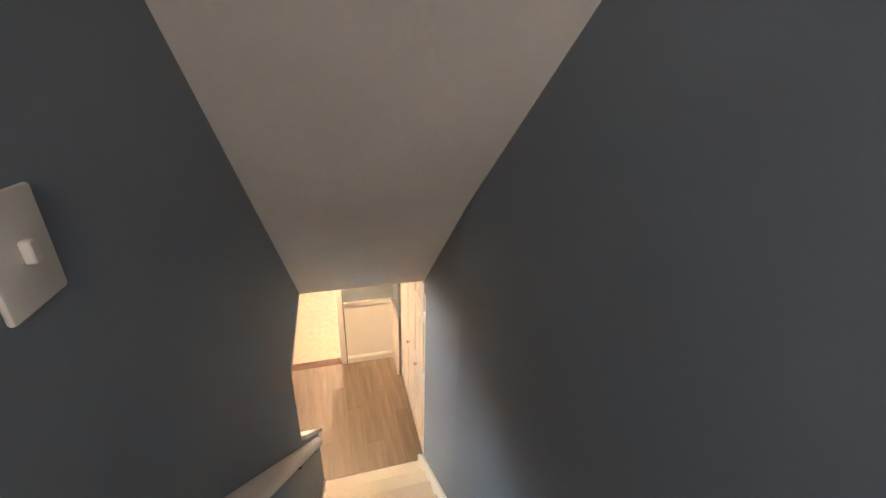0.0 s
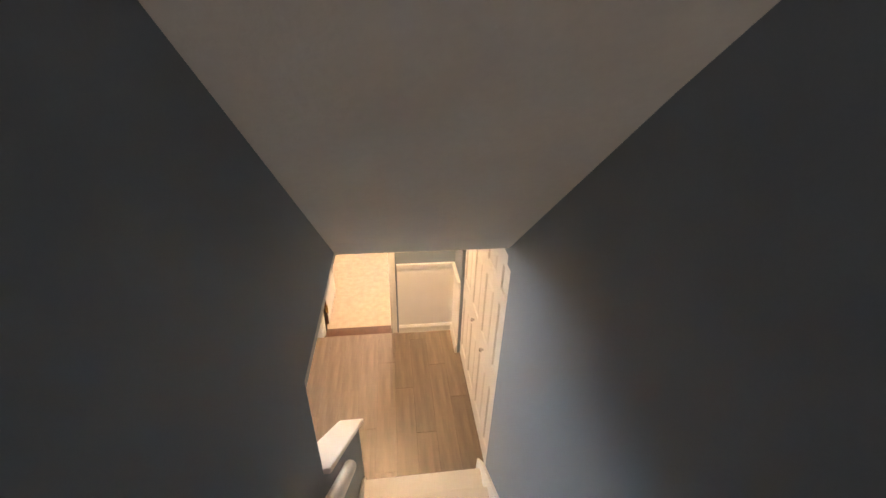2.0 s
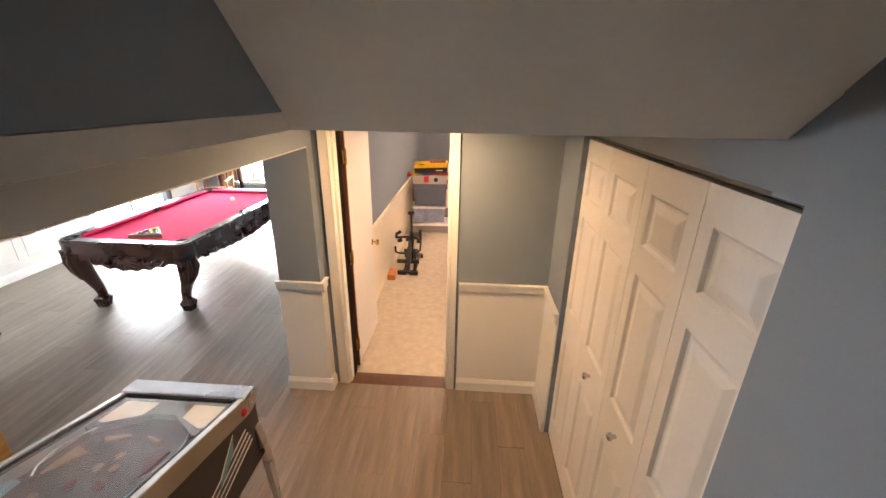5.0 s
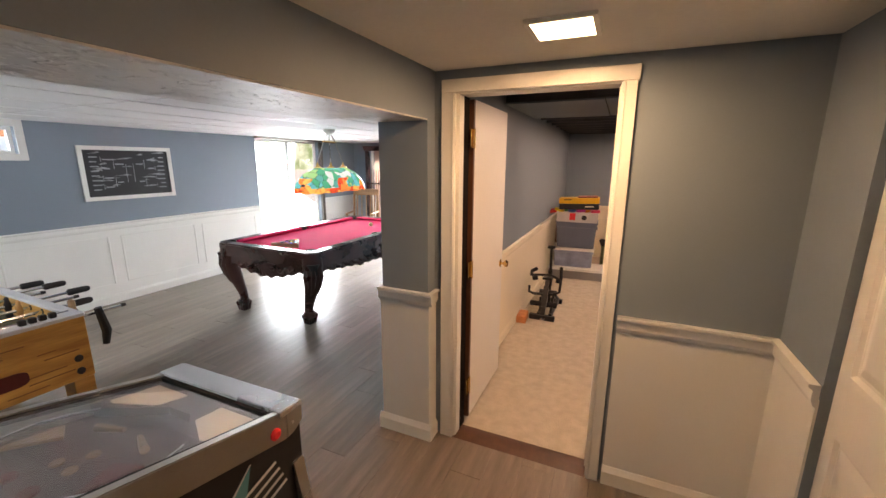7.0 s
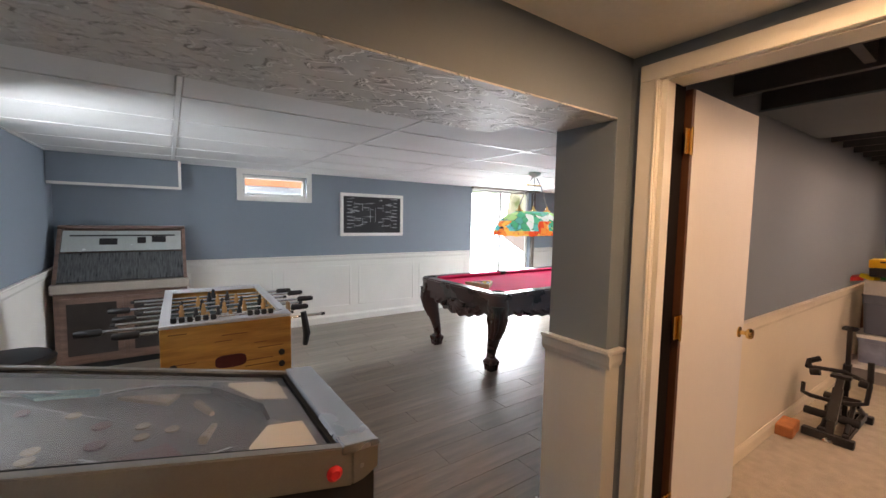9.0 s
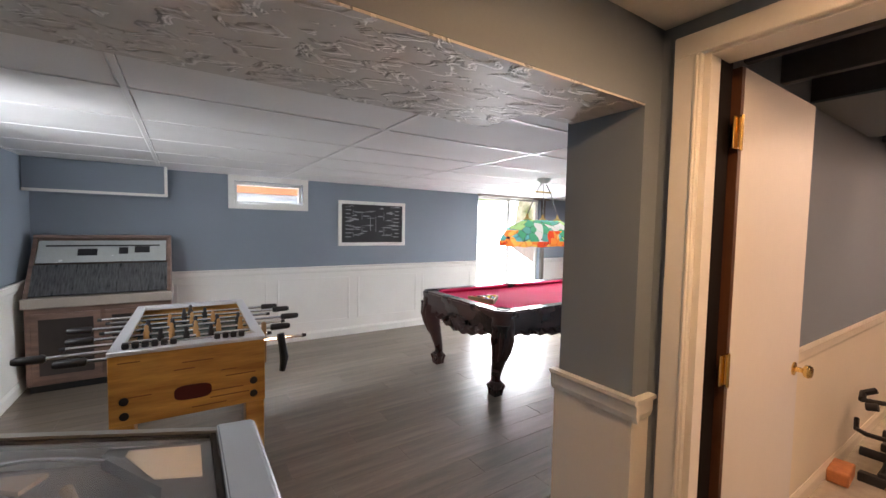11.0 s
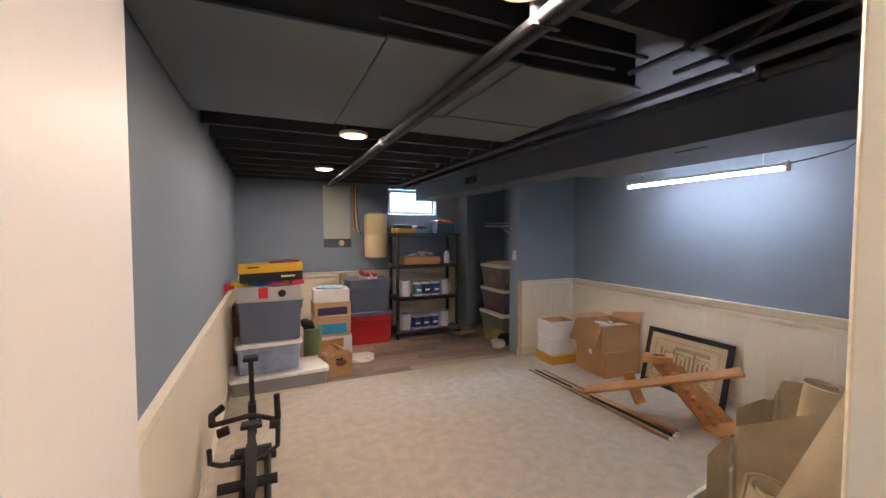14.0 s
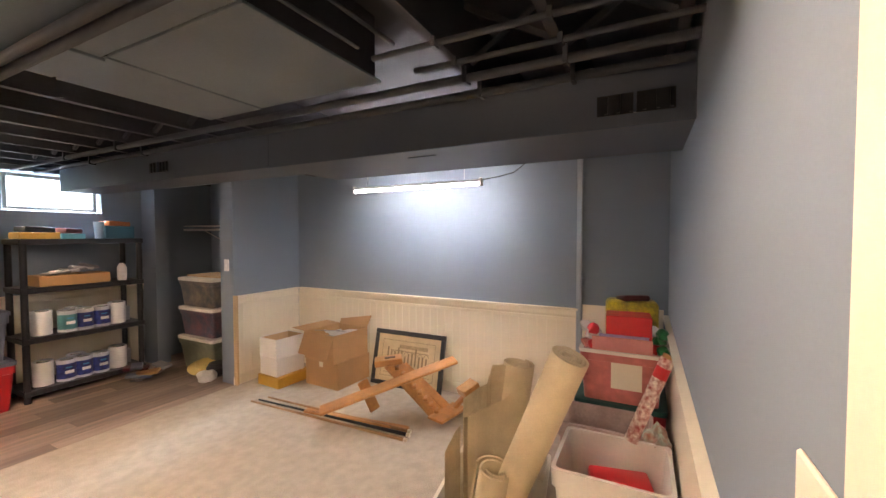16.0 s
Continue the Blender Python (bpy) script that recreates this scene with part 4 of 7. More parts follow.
# stained glass lamp over the table
def stained():
    m = bpy.data.materials.new("stained_glass")
    m.use_nodes = True
    nt = m.node_tree
    nd, ln = nt.nodes, nt.links
    b = nd["Principled BSDF"]
    tc = nd.new("ShaderNodeTexCoord")
    vo = nd.new("ShaderNodeTexVoronoi")
    vo.inputs["Scale"].default_value = 11
    ve = nd.new("ShaderNodeTexVoronoi")
    ve.feature = "DISTANCE_TO_EDGE"
    ve.inputs["Scale"].default_value = 11
    big = nd.new("ShaderNodeTexVoronoi")
    big.inputs["Scale"].default_value = 5.2
    sep = nd.new("ShaderNodeSeparateXYZ")
    for n in (vo, ve, big):
        ln.new(tc.outputs["Object"], n.inputs["Vector"])
    ln.new(tc.outputs["Object"], sep.inputs[0])
    sc = nd.new("ShaderNodeSeparateColor")
    ln.new(vo.outputs["Color"], sc.inputs[0])
    green = nd.new("ShaderNodeValToRGB")
    green.color_ramp.interpolation = "CONSTANT"
    e = green.color_ramp.elements
    e[0].color, e[1].color, e[1].position = (0.04, 0.38, 0.20, 1), (0.08, 0.45, 0.44, 1), 0.3
    for p, c in ((0.55, (0.28, 0.55, 0.22, 1)), (0.72, (0.58, 0.75, 0.66, 1)), (0.86, (0.07, 0.38, 0.32, 1))):
        e.new(p).color = c
    orange = nd.new("ShaderNodeValToRGB")
    orange.color_ramp.interpolation = "CONSTANT"
    e = orange.color_ramp.elements
    e[0].color, e[1].color, e[1].position = (0.90, 0.26, 0.05, 1), (0.95, 0.46, 0.10, 1), 0.35
    e.new(0.75).color = (0.75, 0.08, 0.02, 1)
    ln.new(sc.outputs[0], green.inputs[0])
    ln.new(sc.outputs[0], orange.inputs[0])
    near = nd.new("ShaderNodeMath")
    near.operation, near.inputs[1].default_value = "LESS_THAN", 0.47
    ln.new(big.outputs["Distance"], near.inputs[0])
    low = nd.new("ShaderNodeMath")
    low.operation, low.inputs[1].default_value = "LESS_THAN", 0.055
    ln.new(sep.outputs[2], low.inputs[0])
    mid = nd.new("ShaderNodeMath")
    mid.operation, mid.inputs[1].default_value = "LESS_THAN", 0.17
    ln.new(sep.outputs[2], mid.inputs[0])
    flo = nd.new("ShaderNodeMath")
    flo.operation = "MULTIPLY"
    ln.new(near.outputs[0], flo.inputs[0])
    ln.new(mid.outputs[0], flo.inputs[1])
    mx = nd.new("ShaderNodeMath")
    mx.operation = "MAXIMUM"
    ln.new(flo.outputs[0], mx.inputs[0])
    ln.new(low.outputs[0], mx.inputs[1])
    c1 = nd.new("ShaderNodeMix")
    c1.data_type = "RGBA"
    ln.new(mx.outputs[0], c1.inputs[0])
    ln.new(green.outputs[0], c1.inputs[6])
    ln.new(orange.outputs[0], c1.inputs[7])
    lead = nd.new("ShaderNodeMath")
    lead.operation, lead.inputs[1].default_value = "GREATER_THAN", 0.018
    ln.new(ve.outputs["Distance"], lead.inputs[0])
    c2 = nd.new("ShaderNodeMix")
    c2.data_type = "RGBA"
    c2.inputs[6].default_value = (0.03, 0.03, 0.03, 1)
    ln.new(lead.outputs[0], c2.inputs[0])
    ln.new(c1.outputs[2], c2.inputs[7])
    ln.new(c2.outputs[2], b.inputs["Base Color"])
    ln.new(c2.outputs[2], b.inputs["Emission Color"])
    b.inputs["Emission Strength"].default_value = 0.75
    b.inputs["Roughness"].default_value = 0.25
    return m


lampg = thing("billiard_lamp", "long stained-glass billiard lamp with orange flowers, hung on chains", "pendant lamp", pose(-3.49, 6.99, 1.315))
bm = bmesh.new()
rings = []
for f, z in ((1.0, 0.0), (1.0, 0.045), (0.95, 0.10), (0.84, 0.16), (0.68, 0.22), (0.46, 0.265), (0.30, 0.285)):
    row = []
    for k in range(48):
        a = 2 * math.pi * k / 48
        ca, sa = math.cos(a), math.sin(a)
        ex = 0.62
        row.append(bm.verts.new(((0.215 * f) * math.copysign(abs(ca) ** ex, ca), (0.555 * (0.25 + 0.75 * f)) * math.copysign(abs(sa) ** ex, sa), z + 0.006 * math.cos(12 * a) * (z < 0.01))))
    rings.append(row)
for a, b in zip(rings, rings[1:]):
    for k in range(48):
        bm.faces.new((a[k], a[(k + 1) % 48], b[(k + 1) % 48], b[k]))
bm.faces.new(rings[-1])
part("shade", bm, stained(), lampg, "leaded glass shade, orange flowers on green")
for y in (-0.24, 0.0, 0.24):
    part("finial", L([(0.045, 0.28), (0.05, 0.29), (0.02, 0.31), (0.012, 0.34), (0.004, 0.36)], (0, y, 0), 12), M_BRASS, lampg)
part("crossbar", T([(0, -0.12, 0.60), (0, 0.12, 0.60)], 0.010, 8), M_BRASS, lampg)
part("canopy", L([(0.03, 0.690), (0.07, 0.725), (0.075, 0.753)], (0, 0, 0), 16), M_WHITE, lampg, "white ceiling canopy")
for y0, y1 in ((-0.24, -0.11), (0.0, 0.0), (0.24, 0.11)):
    part("chain", T([(0, y0, 0.35), (0, y1, 0.60), (0, y1 * 0.3, 0.697)], 0.006, 6), M_STEEL, lampg)

# pinball machine: front rail towards the hall
M_CHROMEBAR = mat("smooth_steel_bar", (0.66, 0.68, 0.70), 0.26, 1.0, vary=0.03, bump=0)
M_RAIL = mat("worn_steel_rail", (0.42, 0.40, 0.37), 0.38, 1.0, vary=0.10, scale=4, fine=220, bump=0.04)
pb = thing("pinball_machine", "pinball machine with steel rails, glass top and dark striped side", "pinball machine", pose(-1.305, 3.77, 0))
W2, LEN, ZF, ZB = 0.285, 1.33, 0.918, 1.207
_k = (ZB - ZF) / LEN
part("cabinet", P([(0.0, 0.52), (0.0, ZF - 0.075), (-LEN, ZB - 0.09), (-LEN, 0.52)], -W2 + 0.004, W2 - 0.004), M_BLACK, pb, "black cabinet", smooth=False)
for s in (-1, 1):
    x0, x1 = sorted((s * (W2 - 0.024), s * (W2 + 0.004)))
    part("side_rail", P([(-0.060, ZF - 0.088), (-0.060, ZF + 0.010), (-LEN, ZB + 0.010), (-LEN, ZB - 0.088)], x0, x1, bevel=0.003), M_RAIL, pb, "brushed steel side rail")
    x0, x1 = sorted((s * (W2 - 0.024), s * (W2 + 0.0025)))
    part("rail_end", P([(0.010, ZF - 0.062), (0.010, ZF - 0.006), (-0.058, ZF + 0.006), (-0.058, ZF - 0.088), (-0.030, ZF - 0.084)], x0, x1, bevel=0.003), M_RAIL, pb, "rounded steel rail end")
part("lockdown_bar", P([(0.014, ZF - 0.004), (0.014, ZF + 0.004), (0.004, ZF + 0.014), (-0.082, ZF + 0.020), (-0.086, ZF + 0.016), (-0.086, ZF - 0.004)], -W2 - 0.007, W2 + 0.007, bevel=0.003), M_CHROMEBAR, pb, "steel front bar")
part("front_face", B(-W2 + 0.026, W2 - 0.026, 0.0, 0.008, ZF - 0.075, ZF - 0.006), M_BLACK, pb)
part("apron_gasket", P([(-0.088, ZF - 0.02), (-0.088, ZF + 0.013), (-0.100, ZF + 0.014), (-0.100, ZF - 0.02)], -W2 + 0.026, W2 - 0.026), M_RUBBER, pb)
for s in (-1, 1):
    x0, x1 = sorted((s * (W2 - 0.036), s * (W2 - 0.025)))
    part("side_gasket", P([(-0.101, ZF - 0.01), (-0.101, ZF + 0.013), (-LEN + 0.01, ZB + 0.007), (-LEN + 0.01, ZB - 0.01)], x0, x1), M_RUBBER, pb)
part("playfield", P([(-0.09, ZF - 0.060), (-0.09, ZF - 0.055), (-LEN + 0.01, ZB - 0.075), (-LEN + 0.01, ZB - 0.080)], -W2 + 0.026, W2 - 0.026), mat("playfield_art", (0.06, 0.045, 0.04), 0.35, vary=0.6, scale=9, fine=34, other=(0.025, 0.025, 0.03)), pb, "dark reddish printed playfield")
gl = part("glass_top", P([(-0.101, ZF + 0.006), (-0.101, ZF + 0.009), (-LEN + 0.01, ZB + 0.006), (-LEN + 0.01, ZB + 0.003)], -W2 + 0.037, W2 - 0.037), M_GLASS, pb, "clear glass top", smooth=False)
gl.visible_shadow = False


def on_field(pts, z=-0.052):
    return [(x, y, ZF + z - y * _k * 0.86) for x, y in pts]


def field_plate(name, pts, z0, z1, material, label=""):
    """A flat plate of an outline on the sloping playfield."""
    bm = bmesh.new()
    a, b = [bm.verts.new(p) for p in on_field(pts, z0)], [bm.verts.new(p) for p in on_field(pts, z1)]
    bm.faces.new(b)
    bm.faces.new(list(reversed(a)))
    for k in range(len(a)):
        bm.faces.new((a[k], a[(k + 1) % len(a)], b[(k + 1) % len(a)], b[k]))
    return part(name, bm, material, pb, label, smooth=False)


M_CARDPALE = mat("pale_yellow_card", (0.60, 0.55, 0.44), 0.6, vary=0.05)
M_AMBER = mat("dull_amber_plastic", (0.26, 0.19, 0.12), 0.4)
M_APRON = mat("charcoal_apron", (0.035, 0.035, 0.038), 0.4, vary=0.15)
field_plate("apron", [(-0.245, -0.102), (0.245, -0.102), (0.245, -0.31), (0.21, -0.32), (0.05, -0.20), (-0.05, -0.20), (-0.21, -0.32), (-0.245, -0.31)], -0.05, -0.022, M_APRON, "dark apron plate")
for pts in ([(-0.225, -0.125), (-0.075, -0.125), (-0.085, -0.215), (-0.20, -0.275), (-0.225, -0.27)], [(0.085, -0.125), (0.225, -0.125), (0.225, -0.27), (0.20, -0.275), (0.095, -0.215)]):
    field_plate("instruction_card", pts, -0.0215, -0.0195, M_CARDPALE, "pale yellow card")
for s in (-1, 1):
    part("flipper", T(on_field([(s * 0.11, -0.36), (s * 0.035, -0.33)], -0.035), [0.012, 0.007], 8), M_AMBER, pb, "dull cream flipper")
    part("wire_lane", T(on_field([(s * 0.19, -0.31), (s * 0.215, -0.37), (s * 0.225, -0.44), (s * 0.205, -0.52), (s * 0.17, -0.57)], -0.022), 0.0045, 6), M_CHROME, pb)
    part("wire_lane", T(on_field([(s * 0.20, -0.66), (s * 0.226, -0.80), (s * 0.20, -0.98), (s * 0.10, -1.12), (0.0, -1.16)], -0.022), 0.0045, 6), M_CHROME, pb)
    field_plate("slingshot", [(s * 0.18, -0.40), (s * 0.115, -0.43), (s * 0.175, -0.54)], -0.040, -0.030, M_REDDARK if s > 0 else M_AMBER, "plastic slingshot cover")
    field_plate("lane_plastic", [(s * 0.20, -0.58), (s * 0.235, -0.58), (s * 0.235, -0.74), (s * 0.185, -0.70)], -0.036, -0.028, M_TEAL, "teal plastic")
for x, y in ((-0.08, -0.80), (0.09, -0.86), (0.0, -0.98)):
    part("bumper", L([(0.035, -0.05), (0.030, -0.035), (0.045, -0.028), (0.04, -0.018)], on_field([(x, y)], 0.0)[0], 16), M_AMBER, pb, "amber pop bumper")
for x, y in ((0.05, -0.66), (0.09, -0.66), (0.13, -0.655), (-0.12, -0.62), (-0.03, -0.48), (0.03, -0.48), (0.0, -0.42)):
    part("insert", L([(0.016, -0.054), (0.016, -0.050)], on_field([(x, y)], 0.0)[0], 12), M_AMBER, pb, "round amber insert")
for x, y in ((-0.15, -0.72), (0.16, -0.78), (-0.05, -0.56), (0.03, -1.10), (0.05, -0.56)):
    part("red_insert", L([(0.02, -0.055), (0.02, -0.050)], on_field([(x, y)], 0.0)[0], 12), M_REDDARK, pb, "round dark red insert")
for s in (-1, 1):
    bt = part("flipper_button", turned(L([(0.019, 0), (0.019, 0.006), (0.013, 0.010), (0.011, 0.012)], seg=18), pose(s * (W2 + 0.003), -0.105, ZF - 0.040, 0, s * 90, 0)), M_RED, pb, "red flipper button")
    part("rail_screw", turned(L([(0.006, 0), (0.005, 0.003)], seg=10), pose(s * (W2 + 0.0025), -0.035, ZF - 0.045, 0, s * 90, 0)), M_STEEL, pb)

    def flat(name, pts, lift, material, label):
        a, b = sorted((s * (W2 - 0.006), s * (W2 - 0.004 + lift)))
        part(name, P(pts, a, b), material, pb, label, smooth=False)

    for i in range(4):
        y, z = -0.105 + 0.012 * i, 0.775 - 0.030 * i
        flat("stripe", [(y, z), (y - 0.004, z + 0.009), (y - 0.30, z - 0.075), (y - 0.30, z - 0.083)], 0.0015, M_SILVER, "silver side stripe")
    flat("lightning_mark", [(-0.195, 0.835), (-0.215, 0.755), (-0.34, 0.675), (-0.30, 0.735)], 0.002, M_TEAL, "teal pointed side mark")
    flat("lightning_edge", [(-0.193, 0.838), (-0.197, 0.838), (-0.32, 0.725), (-0.316, 0.720)], 0.0028, M_SILVER, "silver edge line")
    flat("red_mark", [(-0.33, 0.60), (-0.36, 0.66), (-0.46, 0.60)], 0.0025, M_REDDARK, "dark red side mark")
    for y in (-0.02, -LEN + 0.04):
        lg = part("leg", T([(s * (W2 - 0.02), y, 0.72), (s * (W2 + 0.008), y + 0.01, 0.52), (s * (W2 + 0.02), y + (0.03 if y > -0.5 else -0.03), 0.05)], [0.03, 0.026, 0.016], 4), M_STEEL, pb, "steel corner leg")
        part("foot", L([(0.024, 0.0), (0.024, 0.012), (0.008, 0.02), (0.008, 0.055)], (s * (W2 + 0.02), y + (0.03 if y > -0.5 else -0.03), 0), 12), M_RED, lg, "red levelling foot")
part("coin_door", B(-0.13, 0.13, -0.002, 0.006, 0.56, 0.82, bevel=0.002), M_STEEL, pb, "steel coin door")

# foosball table
fb = thing("foosball_table", "pine-look foosball table with silver rim and black-handled rods", "foosball table", pose(-3.45, 3.657, 0, 0, 0, -1.0))
FL, FW = 0.642, 0.352
for s in (-1, 1):
    x0, x1 = sorted((s * (FL - 0.03), s * FL))
    part("end_panel", B(x0, x1, -FW, FW, 0.46, 0.80, bevel=0.003), M_PINE, fb, "pine-look end panel")
    y0, y1 = sorted((s * (FW - 0.028), s * FW))
    part("side_panel", B(-FL + 0.031, FL - 0.031, y0, y1, 0.50, 0.80, bevel=0.003), M_PINE, fb, "pine-look side panel")
    x0, x1 = sorted((s * (FL - 0.085), s * (FL + 0.004)))
    part("end_rim", B(x0, x1, -FW - 0.004, FW + 0.004, 0.80, 0.822, bevel=0.004), M_SILVER, fb, "silver-grey rim")
    y0, y1 = sorted((s * (FW - 0.05), s * (FW + 0.004)))
    part("side_rim", B(-FL + 0.086, FL - 0.086, y0, y1, 0.80, 0.8215, bevel=0.004), M_SILVER, fb, "silver-grey rim")
    gx = s * (FL + 0.0005)
    outline = [(0.085 * math.copysign(abs(math.cos(a)) ** 0.6, math.cos(a)), 0.575 + 0.038 * math.copysign(abs(math.sin(a)) ** 0.6, math.sin(a))) for a in (2 * math.pi * k / 28 for k in range(28))]
    part("goal_cup", P(outline, min(gx, gx + s * 0.003), max(gx, gx + s * 0.003), "x"), M_REDDARK, fb, "dark red ball return")
    for y in (-FW + 0.06, FW - 0.06):
        for z in (0.508, 0.58):
            part("bolt", turned(L([(0.020, 0), (0.020, 0.004), (0.010, 0.007)], seg=12), pose(s * FL, y, z, 0, s * 90, 0)), M_BLACK, fb, "black bolt cap")
    rg = random.Random(5)
    for k in range(9):
        y, z, l = rg.uniform(-0.32, 0.18), 0.49 + 0.034 * k, rg.uniform(0.06, 0.2)
        part("grain_streak", B(min(s * FL, s * (FL + 0.0012)), max(s * FL, s * (FL + 0.0012)), y, min(y + l, FW - 0.02), z, z + 0.006), mat("brown_grain", (0.27, 0.11, 0.03), 0.5), fb)
for x in (-1, 1):
    for y in (-1, 1):
        xa, xb = sorted((x * (FL - 0.13), x * (FL - 0.004)))
        ya, yb = sorted((y * (FW - 0.10), y * (FW - 0.004)))
        lg = part("leg", B(xa, xb, ya, yb, 0.03, 0.46, bevel=0.004), M_PINE, fb, "square pine-look leg")
        part("foot", L([(0.035, 0), (0.035, 0.012), (0.012, 0.02), (0.012, 0.032)], ((xa + xb) / 2, (ya + yb) / 2, 0), 12), M_BLACK, lg, "black levelling foot")
part("pitch", B(-FL + 0.031, FL - 0.031, -FW + 0.03, FW - 0.03, 0.66, 0.675), M_PITCH, fb, "green playing surface")
M_FIGURE = mat("ochre_figure", (0.42, 0.22, 0.08), 0.4)
rg = random.Random(3)
for i in range(8):
    x = -0.525 + 0.15 * i
    s = 1 if i in (0, 1, 3, 5) else -1
    sh = rg.uniform(-0.10, 0.12)
    rd = part("rod", T([(x, -s * 0.50 + sh, 0.765), (x, s * 0.60 + sh, 0.765)], 0.009, 8), M_CHROME, fb, "chrome rod")
    y = s * 0.58 + sh
    part("handle", T([(x, y - s * 0.05, 0.765), (x, y - s * 0.04, 0.765), (x, y + s * 0.06, 0.765), (x, y + s * 0.075, 0.765)], [0.014, 0.022, 0.020, 0.014], 10), M_BLACK, rd, "black grip")
    part("rod_end", T([(x, -s * 0.50 + sh, 0.765), (x, -s * 0.525 + sh, 0.765)], [0.012, 0.010], 8), M_BLACK, rd, "black end cap")
    for e in (-1, 1):
        part("bushing", T([(x, e * (FW - 0.03), 0.765), (x, e * (FW + 0.012), 0.765)], 0.017, 10), M_BLACK, rd, "black bearing")
    n = (1, 2, 3, 5, 5, 3, 2, 1)[i]
    for k in range(n):
        yy = (k - (n - 1) / 2) * 0.13 + sh * 0.4
        bm = L([(0.010, -0.075), (0.018, -0.06), (0.014, -0.03), (0.020, 0.0), (0.016, 0.02), (0.011, 0.03), (0.012, 0.05), (0.004, 0.06)], (x, yy, 0.765), 8, sx=0.8)
        part("player_figure", bm, M_BLACK if s > 0 else M_FIGURE, rd)
for e in (1,):
    sc = part("score_rack", T([(e * (FL - 0.04), FW - 0.05, 0.838), (e * (FL - 0.04), -FW + 0.05, 0.838)], 0.004, 6), M_CHROME, fb, "chrome score wire")
    for k in range(10):
        y = -0.30 + (0.040 * k if k < 6 else 0.040 * k + 0.16)
        part("score_bead", B(e * (FL - 0.04) - 0.017, e * (FL - 0.04) + 0.017, y, y + 0.030, 0.8225, 0.852, bevel=0.006, seg=2), M_BLACK, sc, "black counter")
part("paddle_pair", B(0.46, 0.50, FW + 0.004, FW + 0.03, 0.62, 0.86, bevel=0.006), M_OAK, fb, "wooden side bracket")
part("hanging_grip", T([(0.56, FW + 0.10, 0.80), (0.57, FW + 0.12, 0.66), (0.56, FW + 0.11, 0.58)], [0.02, 0.026, 0.018], 8), M_BLACK, fb)
fb.scale = (1.0, 1.0, 1.046)

# jukebox-like cabinet in the corner
jb = thing("jukebox", "old wood-veneer jukebox cabinet with slanted glass top", "jukebox", pose(-5.30, 2.98, 0))
DX, DY = 0.26, 0.515
part("plinth", B(-DX, DX - 0.03, -DY + 0.02, DY - 0.02, 0, 0.06), M_BLACK, jb)
part("body", B(-DX, DX - 0.02, -DY, DY, 0.06, 0.74, bevel=0.004), M_ROSE, jb, "rosewood-veneer body")
for y0, y1 in ((-DY + 0.04, -0.015), (0.015, DY - 0.04)):
    dr = part("door", B(DX - 0.02, DX - 0.002, y0, y1, 0.10, 0.69, bevel=0.003), M_ROSE, jb)
    part("speaker_cloth", B(DX - 0.002, DX + 0.003, y0 + 0.05, y1 - 0.05, 0.15, 0.64), mat("dark_speaker_cloth", (0.05, 0.038, 0.035), 0.9, vary=0.3, fine=200, bump=0.4), dr, "dark speaker cloth")
part("counter", B(-DX, DX + 0.03, -DY - 0.015, DY + 0.015, 0.74, 0.83, bevel=0.008), mat("grey_brown_laminate", (0.42, 0.36, 0.31), 0.4, vary=0.1), jb, "grey-brown front rail")
for s in (-1, 1):
    part("cheek", P([(DX, 0.83), (-0.10, 1.33), (-DX, 1.33), (-DX, 0.83)], min(s * (DY - 0.03), s * DY), max(s * (DY - 0.03), s * DY), "y"), M_ROSE, jb, smooth=False)
part("back", B(-DX, -DX + 0.03, -DY + 0.03, DY - 0.03, 0.83, 1.33), M_ROSE, jb)
part("top", B(-DX, -0.09, -DY, DY, 1.33, 1.36, bevel=0.004), M_ROSE, jb)
part("title_rack", P([(DX - 0.03, 0.835), (DX - 0.012, 0.845), (0.075, 1.10), (0.06, 1.09)], -DY + 0.031, DY - 0.031, "y"), mat("dark_title_rack", (0.10, 0.105, 0.11), 0.3, vary=0.5, scale=20, fine=60, stretch=(1, 4, 0.2)), jb, "dark title rack")
part("display_panel", P([(0.06, 1.11), (0.072, 1.115), (-0.075, 1.31), (-0.09, 1.30)], -DY + 0.04, DY - 0.04, "y"), mat("silver_display", (0.62, 0.66, 0.64), 0.25, 0.3, vary=0.08), jb, "pale metal display panel")
for y0, y1, u in ((-0.20, -0.06, 0.3), (0.10, 0.17, 0.35), (0.22, 0.34, 0.4)):
    a = Vector((0.072, 0, 1.115)).lerp(Vector((-0.075, 0, 1.31)), u)
    b = Vector((0.072, 0, 1.115)).lerp(Vector((-0.075, 0, 1.31)), u + 0.3)
    part("readout", P([(a.x + 0.001, a.z + 0.001), (a.x + 0.006, a.z + 0.003), (b.x + 0.006, b.z + 0.003), (b.x + 0.001, b.z + 0.001)], y0, y1, "y"), M_BLACK, jb, "dark readout window")
a, b = Vector((0.072, 0, 1.115)).lerp(Vector((-0.075, 0, 1.31)), 0.72), Vector((0.072, 0, 1.115)).lerp(Vector((-0.075, 0, 1.31)), 0.78)
part("trim_line", P([(a.x + 0.001, a.z + 0.001), (a.x + 0.005, a.z + 0.003), (b.x + 0.005, b.z + 0.003), (b.x + 0.001, b.z + 0.001)], -0.42, 0.42, "y"), M_BLACK, jb)

